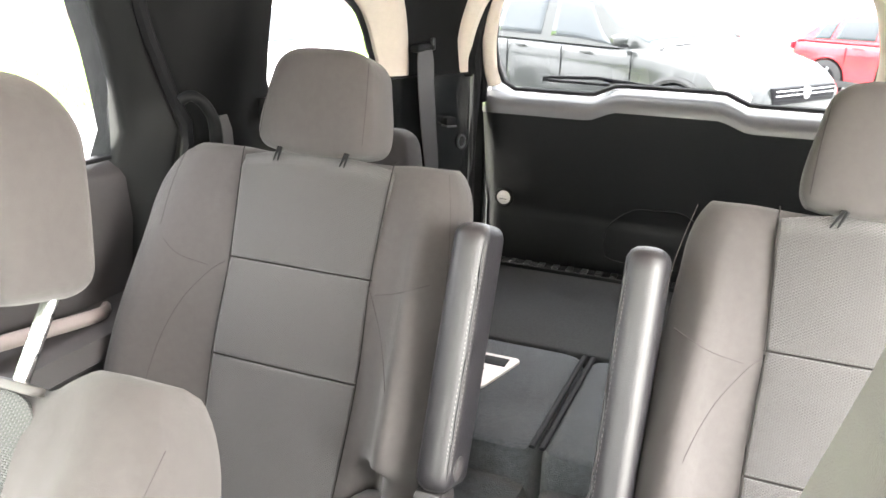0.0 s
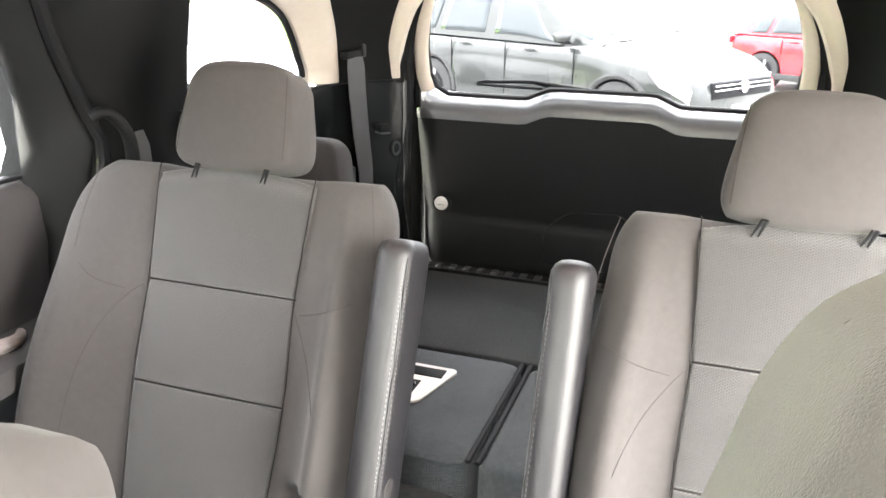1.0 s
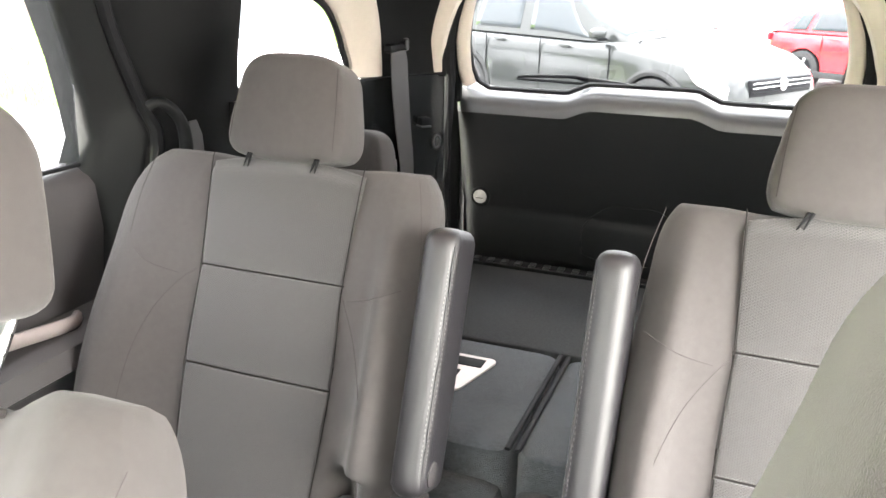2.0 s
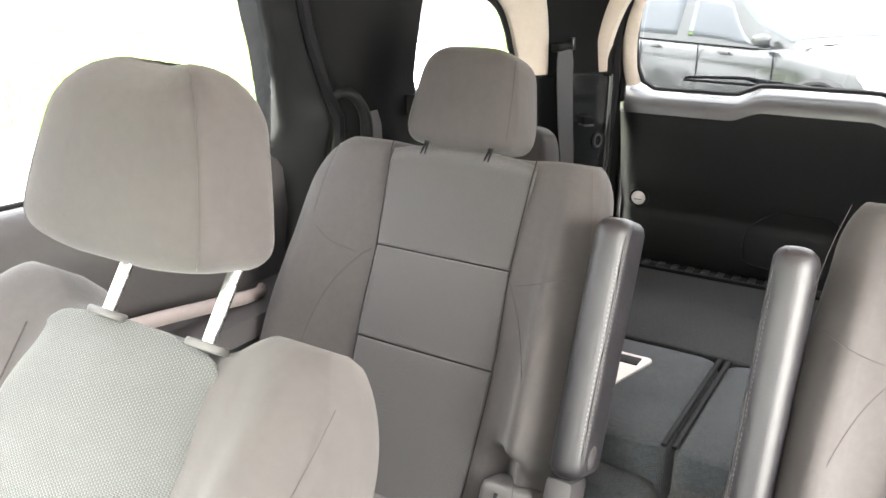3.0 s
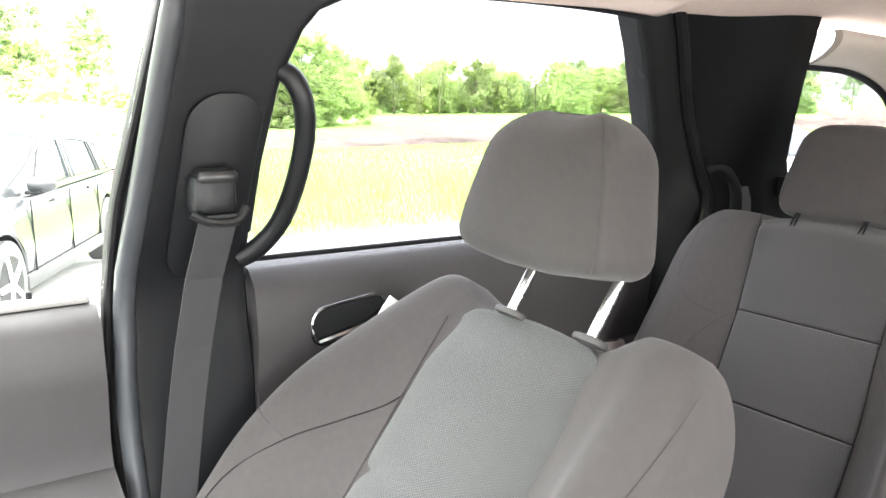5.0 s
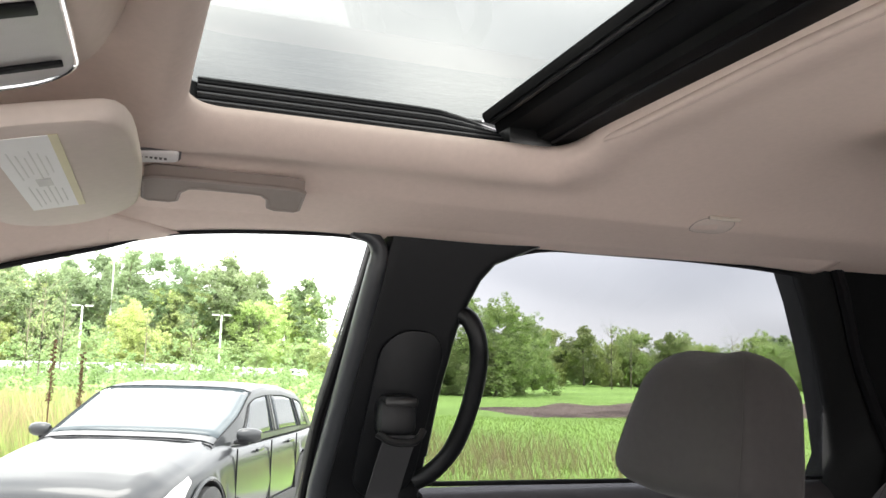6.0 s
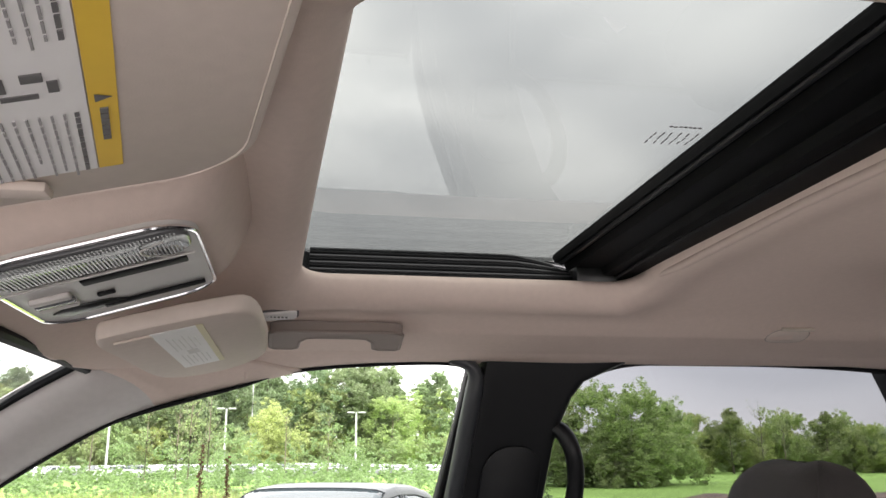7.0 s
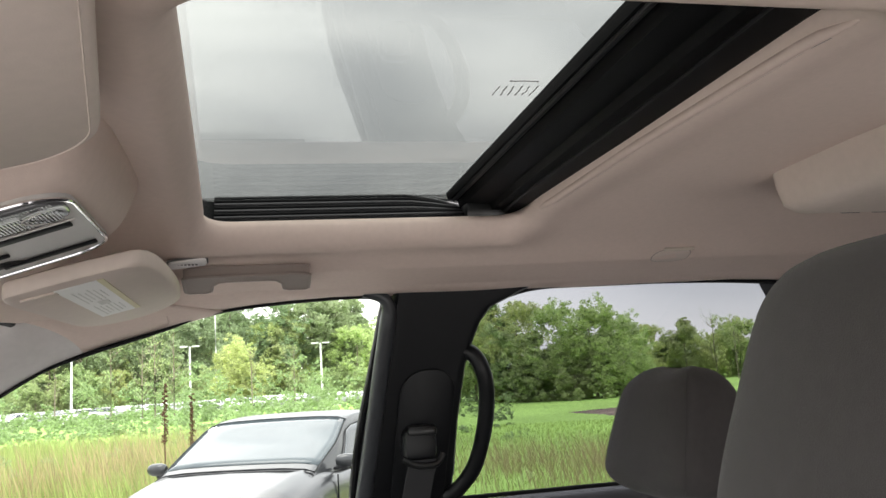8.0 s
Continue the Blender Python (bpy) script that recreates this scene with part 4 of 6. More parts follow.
        # body behind the arch
        part("body_side", boxed((s * 0.61, 2.20, 1.0), (0.22, 0.06, 1.5), 0.01), BLACK, arch)
    part("body_top", boxed((0, 2.06, 1.73), (1.2, 0.06, 0.10), 0.01), BLACK, arch)
    part("body_sill", boxed((0, 2.14, 0.55), (1.3, 0.10, 0.38), 0.01), BLACK, arch)


tailgate()


def floor():
    bm = bmesh.new()
    box(bm, (0, 0.55, 0.40), (1.66, 3.3, 0.06))
    ob = part("floor", bm, CARPET, None, smooth=False)
    tagged(ob, "dark grey carpeted cabin floor", "floor", kind="structure")
    # raised cargo panel behind the folded seats
    bm = slab([(x, y + 1.85) for x, y in rounded(1.16, 0.47, 0.03, 4)], 0.55, 0.80, 0.008)
    ob = part("cargo_floor", bm, CARPET_SMOOTH)
    tagged(ob, "smooth charcoal cargo floor panel behind folded seats", "floor", kind="structure")
    # grooved sill plate by the tailgate
    root = thing("sill_plate", "black grooved plastic sill plate at the tailgate", "sill", kind="structure")
    part("plate", boxed((0, 2.095, 0.795), (1.12, 0.05, 0.03), 0.006), BLACK, root)
    for k in range(28):
        part("rib", boxed((-0.53 + 0.04 * k, 2.09, 0.812), (0.018, 0.03, 0.006), 0.002, seg=1), BLACK_GLOSS, root)
    bm = bmesh.new()
    tube(bm, [(x, 2.068, 0.811) for x in lin(-0.55, 0.55, 8)], 0.0018, 6)
    part("edge_trim", bm, DARK_GREY, root)


floor()


def dash_and_screen():
    """Front of the cabin, which closes the place behind the camera."""
    root = thing("dashboard", "dark grey plastic dashboard under the windscreen", "dashboard", kind="structure")
    rings = []
    for x in lin(-0.80, 0.80, 8):
        rings.append([(x, y, z) for y, z in ((-0.62, 0.45), (-0.60, 0.90), (-0.66, 1.04), (-0.80, 1.08), (-1.15, 1.10), (-1.2, 1.0), (-1.2, 0.45))])
    part("panel", rings_mesh(bmesh.new(), rings), DARK_GREY, root)
    bm = bmesh.new()
    a = [bm.verts.new(p) for p in ((-0.61, -0.466, 1.640), (0.61, -0.466, 1.640), (0.86, -1.16, 1.19), (-0.86, -1.16, 1.19))]
    bm.faces.new(a)
    ob = part("windscreen", bm, GLASS_FRONT, None, smooth=False)
    tagged(ob, "clear windscreen glass", "window", kind="structure")
    so = ob.modifiers.new("thickness", "SOLIDIFY")
    so.thickness = 0.005
    bm = bmesh.new()
    tube(bm, [(x, -0.463, 1.605 + 0.012 * abs(x)) for x in lin(-0.57, 0.57, 8)], 0.008, 8)
    for s in (-1, 1):
        tube(bm, smooth_path([(s * x, y - 0.004, z + 0.004) for x, y, z in ((0.80, -1.10, 1.20), (0.715, -0.84, 1.38), (0.66, -0.70, 1.475), (0.61, -0.585, 1.555), (0.572, -0.47, 1.617))], 4), 0.008, 8)
    part("screen_border", bm, RUBBER, None)
    tagged(bpy.data.objects["screen_border"], "black painted border of the windscreen", "trim", kind="structure")


dash_and_screen()


# ---- seats ----
def seat_back(root, back, top, shoulder, w_top, w_low, hump, edge=4.0):
    """Bolstered backrest with a channel that holds the woven insert pads."""
    def width(v):
        return w_low + (w_top - w_low) * sstep(-1, 0.9, v) + 0.03 * math.exp(-((v - 0.1) / 0.5) ** 2)

    def front(u, v):
        a = abs(u)
        h = math.exp(-((a - 0.82) / 0.16) ** 2) * hump * (0.18 + 0.82 * sstep(1.0, -0.25, v))
        return 0.062 + h - 0.006 * sstep(0.55, 0.50, a)
    bm = pillow(width, lambda u: 0.02, lambda u: top + (shoulder - top) * sstep(0.42, 0.72, abs(u)), front, lambda u, v: 0.07, 44, 34, edge, 5.0, corner=0.17)
    bmesh.ops.translate(bm, vec=(0, 0.062, 0), verts=bm.verts)
    body = part("backrest", bm, FABRIC, back, "warm grey cloth side bolsters")
    return body, width, front


def insert_pad(back, z0, z1, w0, w1, y, bulge, material=None, top_round=False, edge=20.0, crease=None):
    def width(v):
        return w0 + (w1 - w0) * (v + 1) / 2

    def front(u, v):
        d = 0.010 + bulge * (1 - u * u) * (1 - 0.5 * v * v)
        if crease:
            z = z0 + (z1 - z0) * (v + 1) / 2
            d -= 0.0045 * math.exp(-((z - crease - 0.02 * u * u) / 0.012) ** 2)
        return d * (1 - (0.9 * sstep(0.70, 1.0, v) if top_round else 0))
    bm = pillow(width, lambda u: z0, lambda u: z1 - (0.016 * u * u if top_round else 0) - (0.034 * max(0.0, abs(u) - 0.72) ** 2 / 0.0784 if crease else 0), front, lambda u, v: 0.02, 26, 48 if crease else 24, edge, 16.0, corner=0.012)
    bmesh.ops.translate(bm, vec=(0, y, 0), verts=bm.verts)
    return part("insert_pad", bm, material or WEAVE, back)


def seam(parent, pts, r=0.0013, material=None, n=5):
    bm = bmesh.new()
    tube(bm, smooth_path(pts, n), r, 5)
    return part("seam", bm, material or THREAD, parent)


def head_rest(back, z0, z1, w_low, w_top, y, t, lean=0.0, cloth=None):
    def width(v):
        return w_low + (w_top - w_low) * sstep(-0.6, 1.0, v)
    bm = pillow(width, lambda u: z0 + 0.012 * u * u, lambda u: z1 - 0.018 * u ** 4, lambda u, v: t * (0.55 - 0.10 * u * u), lambda u, v: t * 0.5, 30, 24, 7.0, 5.0)
    bmesh.ops.rotate(bm, cent=(0, 0, z0), matrix=Matrix.Rotation(radians(lean), 3, "X"), verts=bm.verts)
    bmesh.ops.translate(bm, vec=(0, y, 0), verts=bm.verts)
    return part("headrest", bm, cloth or FABRIC, back)


def post(parent, x, y, z0, z1):
    bm = bmesh.new()
    tube(bm, [(x, y, z0), (x, y, z1)], 0.0075, 12)
    p = part("post", bm, STEEL, parent, "polished steel headrest post")
    bm = bmesh.new()
    for k in range(3):
        box(bm, (x + 0.0070, y, z0 + 0.03 + 0.018 * k), (0.0016, 0.004, 0.003), 0.0005)
    part("notch", bm, DARK_CHROME, p)
    o = rounded(0.05, 0.028, 0.013, 5)
    part("guide_sleeve", slab(o, 0, 0.009, 0.003, lambda a, b, c: (x + a, y + b, z0 - 0.004 + c)), HINGE, p, "grey post guide")
    return p


def cushion(root, w, y0, y1, z):
    def width(v):
        return w + 0.03 * v
    bm = pillow(width, lambda u: 0.0, lambda u: y1 - y0, lambda u, v: 0.07 + 0.035 * sstep(0.5, 0.8, abs(u)), lambda u, v: 0.10, 26, 22, 5, 5)
    bmesh.ops.rotate(bm, cent=(0, 0, 0), matrix=Matrix.Rotation(radians(84), 3, "X"), verts=bm.verts)
    bmesh.ops.translate(bm, vec=(0, y1, z), verts=bm.verts)
    part("seat_cushion", bm, FABRIC, root)
    part("seat_base", boxed((0, (y0 + y1) / 2 + 0.04, (0.43 - 0.08 + z) / 2 - 0.0), (w * 0.8, (y1 - y0) * 0.7, z - 0.43 - 0.06), 0.02), BLACK, root)


def block_rest(parent, z0, z1, w_low, w_top, y, depth, lean, dip=0.010):
    """Front headrest: flat padded face, seamed front edges, flat flanks and a saddle in its top."""
    rt, rb, k = 0.066, 0.036, 64
    rings, seams = [], ([], [])
    for t in [0, 0.015, 0.035, 0.065, 0.10] + lin(0.15, 0.78, 14) + [0.83, 0.88, 0.92, 0.95, 0.975, 0.99, 1]:
        z = z0 + (z1 - z0) * t
        dt, db = z1 - z, z - z0
        ins = 0.0
        if dt < rt:
            ins = rt - math.sqrt(max(0.0, rt * rt - (rt - dt) ** 2))
        elif db < rb:
            ins = rb - math.sqrt(max(0.0, rb * rb - (rb - db) ** 2))
        w = (w_low + (w_top - w_low) * t ** 1.6) / 2 - ins
        d = depth / 2 * (1 - 0.10 * t) - ins * 0.75
        ring = []
        for q in range(k):
            a = 2 * math.pi * (q + 0.5) / k
            c, n = math.cos(a), math.sin(a)
            x = w * math.copysign(abs(c) ** 0.32, c)
            yy = d * math.copysign(abs(n) ** 0.32, n)
            if n < 0:
                yy -= 0.010 * (1 - (x / w) ** 2) * min(1.0, 4 * t) * min(1.0, 6 * (1 - t))
            zz = z - dip * math.exp(-((x - 0.008) / 0.05) ** 2) * t ** 3 + 0.010 * (x / max(w, 0.01)) ** 2 * (1 - t) ** 2
            ring.append(Vector((x + 0.012 * t * t, yy, zz)))
        rings.append(ring)
        for side, q in ((0, int(0.625 * k)), (1, int(0.875 * k))):
            seams[side].append(ring[q] + Vector((math.copysign(0.0006, ring[q].x), -0.0006, 0)))
    tilt = Matrix.Translation((0, y, 0)) @ Matrix.Translation((0, 0, z0)) @ Matrix.Rotation(radians(lean), 4, "X") @ Matrix.Translation((0, 0, -z0))
    bm = rings_mesh(bmesh.new(), rings)
    bmesh.ops.transform(bm, matrix=tilt, verts=bm.verts)
    rest = part("headrest", bm, FABRIC, parent)
    for line in seams:
        bm = bmesh.new()
        tube(bm, [tilt @ p for p in line[2:-3]], 0.0005, 5)
        part("seam", bm, FABRIC, rest)
    return rest


def front_seat(x, yb, zb, lean, label):
    root = thing("bucket_chair", label, "car seat", "front seats", pose(x, 0, 0))
    top, shoulder = 0.640, 0.672
    edge = 7.0 if x < 0 else 4.0
    body, width, front = seat_back(root, root, top, shoulder, 0.565, 0.63, 0.10, edge)
    shell = pose(0, yb, zb, -lean, 0, 0)
    made = [body]

    def flare(px, pz):
        """The window-side bolster is the broader one."""
        return px - (0.070 * sstep(0.16, 0.28, -px) * sstep(0.66, 0.42, pz) if x < 0 else 0.0)
    for v in body.data.vertices:
        v.co.x = flare(v.co.x, v.co.z)

    def on_back(px, pz, lift=0.0008):
        """A point on the backrest's front."""
        zh = top + (shoulder - top) * sstep(0.42, 0.72, abs(px) / 0.29)
        v = 2 * (pz - 0.02) / (zh - 0.02) - 1
        u = max(-0.97, min(0.97, px / (width(v) / 2)))
        e = (1 - abs(u) ** edge) ** (1 / edge) * max(0.0, 1 - abs(v) ** 5) ** 0.2
        return (flare(px, pz), 0.062 - front(u, v) * e - lift, pz)
    if x < 0:
        made.append(insert_pad(root, 0.05, 0.638, 0.285, 0.306, 0.0145, 0.012, WEAVE_FRONT, True, 8.0, 0.36))
        made.append(seam(root, [(-0.150, 0.002, 0.60), (-0.146, 0.002, 0.45), (-0.142, 0.002, 0.3), (-0.142, 0.002, 0.10)], 0.0010, SOFT_SEAM))
        # woven wedge beside the insert, then the bolster's edge seams
        wedge = [(0.147, 0.475), (0.165, 0.445), (0.195, 0.40), (0.222, 0.33), (0.242, 0.24), (0.25, 0.12)]
        made.append(seam(root, [on_back(-a, b) for a, b in wedge], 0.0010))
        made.append(seam(root, [on_back(0.277, b) for b in (0.62, 0.56, 0.48, 0.40, 0.30, 0.20)], 0.0005, SOFT_SEAM))
        made.append(seam(root, [on_back(-a, b) for a, b in ((0.222, 0.335), (0.25, 0.345), (0.275, 0.36))], 0.0006, SOFT_SEAM))
    else:
        made.append(insert_pad(root, 0.05, 0.390, 0.285, 0.282, 0.0145, 0.012))
        made.append(seam(root, [on_back(-0.262, b) for b in (0.62, 0.56, 0.48, 0.40, 0.30, 0.20)], 0.0008, SOFT_SEAM))
        made.append(seam(root, [on_back(-0.16, b) for b in (0.60, 0.52, 0.44, 0.36, 0.28)], 0.0008, SOFT_SEAM))
    if x < 0:
        made.append(block_rest(root, 0.697, 0.908, 0.300, 0.196, -0.014, 0.108, lean - 13))
    else:
        made.append(head_rest(root, 0.695, 0.908, 0.280, 0.215, -0.016, 0.135, 0.0))
    for ob in made:
        ob.matrix_local = shell
    for px in (-0.076, 0.076):
        post(root, px + 0.035 * (1 if x < 0 else 0), 0.05, 0.634, 0.76).matrix_local = shell @ pose(0, 0, 0, (lean - 13) * 0.15, 0, 0)
    cushion(root, 0.50, yb - 0.50, yb + 0.04, zb + 0.0)
    # plastic side shield
    part("side_shield", boxed((0.27, yb - 0.22, zb - 0.09), (0.05, 0.5, 0.12), 0.02), BLACK, root)
    return root, shell


pax, pax_shell = front_seat(-0.422, 0.094, 0.715, 38.0, "grey cloth front passenger seat with raised headrest on steel posts")
front_seat(0.414, 0.082, 0.640, 13.0, "grey cloth driver seat with headrest, slid forward")
# side airbag tag on the passenger seat's outer bolster
tagob = part("seat_tag", boxed((-0.318, 0.02, 0.575), (0.004, 0.03, 0.045), 0.001), PAPER, pax, "small pale fabric tag")
tagob.matrix_local = pax_shell @ pose(0, 0, 0, 0, 0, 0)


def captain_chair(x, s_arm, label):
    root = thing("captain_chair", label, "car seat", "second row captain chairs", pose(x, 0, 0))
    shell = pose(0, 0.899, 0.62, -20.8, 0, 0)
    body = seat_back(root, root, 0.712, 0.716, 0.555, 0.61, 0.08)[0]
    for v in body.data.vertices:
        v.co.x += -s_arm * 0.047 * sstep(0.16, 0.28, -s_arm * v.co.x) * sstep(0.765, 0.69, v.co.z) - s_arm * (0.024 - 0.020 * sstep(0.60, 0.71, v.co.z)) * sstep(0.16, 0.26, s_arm * v.co.x)
    for v in body.data.vertices:
        if v.co.z < 0.248 and v.co.y < 0.062:
            v.co.y += min(0.062, max(0.0, 0.062 - v.co.y)) * 0.9 * sstep(0.150, 0.172, s_arm * v.co.x)
    made = [body]
    made.append(insert_pad(root, 0.5255, 0.713, 0.264, 0.282, 0.0135, 0.008, top_round=True))
    made.append(insert_pad(root, 0.3625, 0.5240, 0.274, 0.264, 0.0135, 0.008))
    made.append(insert_pad(root, 0.05, 0.361, 0.242, 0.274, 0.0135, 0.010))
    for s in (-1, 1):
        made.append(seam(root, [(s * 0.134, -0.004, 0.515), (s * 0.152, -0.018, 0.495), (s * 0.185, -0.036, 0.44), (s * 0.21, -0.046, 0.36), (s * 0.225, -0.045, 0.25), (s * 0.23, -0.035, 0.12)], 0.0006, SOFT_SEAM))
        made.append(seam(root, [(s * 0.155, -0.020, 0.505), (s * 0.20, -0.042, 0.515), (s * 0.245, -0.030, 0.535)], 0.0006, SOFT_SEAM))
        made.append(seam(root, [(s * 0.240, -0.010, 0.70), (s * 0.258, -0.018, 0.62), (s * 0.27, -0.02, 0.5)], 0.0005, SOFT_SEAM))
    for z in (0.3615, 0.5247):
        made.append(seam(root, [(-0.134, 0.0055, z), (-0.07, 0.0025, z), (0.0, 0.001, z), (0.07, 0.0025, z), (0.134, 0.0055, z)], 0.0011))
    for s in (-1, 1):
        made.append(seam(root, [(s * 0.141, 0.012, 0.712), (s * 0.139, 0.004, 0.69), (s * 0.132, 0.003, 0.52), (s * 0.1365, 0.003, 0.36), (s * 0.122, 0.003, 0.10)], 0.0010))
    hr = head_rest(root, 0.706, 0.885, 0.216, 0.182, 0.045, 0.105, 3)
    for v in hr.data.vertices:
        v.co.x -= 0.012
    made.append(hr)
    for s in (-1, 1):
        bm = bmesh.new()
        tube(bm, smooth_path([(s * 0.096 - 0.012, -0.003, 0.73), (s * 0.092 - 0.012, -0.005, 0.80), (s * 0.085 - 0.012, -0.003, 0.86)], 5), 0.0004, 5)
        part("seam", bm, THREAD, hr)
        # dark bars for the shade in the gathered cloth notches under the headrest
        bm = bmesh.new()
        for k in range(2):
            tube(bm, [(s * 0.062 - 0.004 * k, -0.004, 0.714), (s * 0.062 - 0.010 - 0.009 * k, 0.0065, 0.688)], [0.003, 0.0006], 6)
        made.append(part("gather_shade", bm, RUBBER, root))
    part("back_shell", boxed((0, 0.125, 0.36), (0.44, 0.03, 0.62), 0.012), BLACK, root).matrix_local = shell
    for ob in made:
        ob.matrix_local = shell
    cushion(root, 0.48, 0.42, 0.95, 0.64)
    # folded-up armrest with stitched rim and pivot button
    ax = 0.304 if s_arm > 0 else -0.290
    rings = []
    for k in range(21):
        th = math.pi * k / 20
        z = 0.4425 - 0.1925 * (abs(math.cos(th)) ** 0.8) * (1 if th < math.pi / 2 else -1)
        d = min(z - 0.25, 0.635 - z)
        e = math.sqrt(max(0.0, 1 - (1 - min(1.0, d / 0.022)) ** 2))
        hw, hd = 0.008 + 0.019 * e, 0.030 + 0.022 * e
        rings.append([(ax + a, -0.015 + b + (0.015 * (1 - e) if z > 0.5 else 0), z) for a, b in rounded(2 * hw, 2 * hd, min(hw, hd) * 0.9, 8)])
    arm = part("armrest", rings_mesh(bmesh.new(), rings), LEATHER, root, "black leatherette armrest folded upright")
    arm.matrix_local = shell
    # double stitching and piping along the inner front corner
    def edge(deg, out):
        a = radians(deg)
        xx, yy = ax + s_arm * (0.0027 + (0.0243 + out) * math.sin(a)), -0.0427 - (0.0243 + out) * math.cos(a)
        return smooth_path([(xx, yy + 0.006, 0.268), (xx, yy, 0.295), (xx, yy, 0.45), (xx, yy, 0.590), (xx - s_arm * 0.001, yy + 0.004, 0.612), (xx - s_arm * 0.005, yy + 0.012, 0.625)], 44)
    for deg in (42, 64):
        line = edge(deg, 0.0)
        bm = bmesh.new()
        for q in range(0, len(line) - 2, 2):
            tube(bm, line[q:q + 2], 0.00045, 4)
        part("stitching", bm, STITCH, arm, "pale double stitching")
    bm = bmesh.new()
    tube(bm, edge(53, 0.0)[::6], 0.0016, 6)
    part("piping", bm, LEATHER, arm)
    bm = bmesh.new()
    tube(bm, [(ax + s_arm * 0.024, -0.028, 0.285), (ax + s_arm * 0.0285, -0.028, 0.285), (ax + s_arm * 0.030, -0.028, 0.285)], [0.019, 0.0185, 0.015], 18)
    part("pivot_button", bm, DOOR_GREY, arm, "round grey pivot cover")
    br = part("armrest_bracket", boxed((s_arm * 0.292, 0.0, 0.17), (0.046, 0.07, 0.15), 0.012), DOOR_GREY, root, "warm grey armrest bracket")
    br.matrix_local = shell
    part("pivot_neck", boxed((s_arm * 0.293, -0.005, 0.250), (0.028, 0.045, 0.02), 0.006), BLACK, root).matrix_local = shell
    cover = part("hinge_cover", boxed((s_arm * 0.208, 0.012, 0.120), (0.092, 0.075, 0.17), 0.016, seg=3), HINGE, root, "grey recliner hinge cover")
    cover.matrix_local = shell
    part("cover_slot", boxed((s_arm * 0.195, -0.0262, 0.178), (0.006, 0.004, 0.022), 0.001), RUBBER, cover)
    part("recline_lever", boxed((s_arm * 0.26, 0.86, 0.70), (0.07, 0.16, 0.035), 0.012, Matrix.Rotation(radians(-20), 4, "X")), BLACK, root)
    return root


captain_chair(-0.418, 1, "grey cloth second row captain chair with folded armrest")
captain_chair(0.418, -1, "grey cloth second row captain chair behind the driver")


def folded_seat(x0, x1, label, strap):
    root = thing("folded_third_row_seat", label, "car seat", "folded third row seats")
    cx, w = (x0 + x1) / 2, x1 - x0
    o = rounded(w, 0.40, 0.035, 5)
    part("seat_back", slab([(a, b) for a, b in o], 0.55, 0.80, 0.02, lambda a, b, c: (cx + a, 1.41 + b, c)), CARPET, root, "grey carpet-backed folded backrest")
    part("seat_pad", boxed((cx, 1.19, 0.62), (w, 0.10, 0.24), 0.04), CARPET, root)
    # black strip painting the shade in the gap between the two seats
    bm = bmesh.new()
    tube(bm, [(x1 - 0.004 if strap else x0 + 0.004, y, 0.801) for y in lin(1.22, 1.6, 8)], 0.006, 6, 0.6)
    part("gap_strip", bm, RUBBER, root)
    if strap:
        px, py = -0.245, 1.445
        pl = part("latch_plate", slab(rounded(0.13, 0.155, 0.018, 5), 0, 0.006, 0.002, lambda a, b, c: (px + a + 0.25 * b, py + b, 0.80 + c)), TRIM_GREY, root, "pale plastic latch plate")
        part("latch_recess", boxed((px + 0.025, py + 0.045, 0.8065), (0.07, 0.035, 0.003), 0.001), RUBBER, pl)
        part("latch_recess", boxed((px - 0.0, py - 0.02, 0.8065), (0.05, 0.05, 0.003), 0.001), RUBBER, pl)
        bm = bmesh.new()
        tube(bm, [(px + 0.018 * math.cos(a), py - 0.02 + 0.018 * math.sin(a), 0.810) for a in lin(0, 2 * math.pi, 16)], 0.004, 6, caps=False)
        part("latch_ring", bm, CHROME, pl)


folded_seat(-0.60, -0.045, "folded third row seat with dark grey carpet back", True)
folded_seat(-0.035, 0.60, "folded third row seat with dark grey carpet back", False)


def third_row_headrest():
    root = thing("third_row_headrest", "third row headrest beside the trim, its cloth coloured for shade", "headrest")
    # cloth is darker than the other seats: the shade is in its colour
    hr = head_rest(root, 0.0, 0.20, 0.19, 0.15, 0, 0.10, cloth=THIRD_ROW)
    hr.matrix_local = pose(-0.540, 1.60, 1.045, -10, 0, 0)
    part("stalk", boxed((-0.54, 1.60, 0.93), (0.12, 0.03, 0.25), 0.01), BLACK, root)


third_row_headrest()


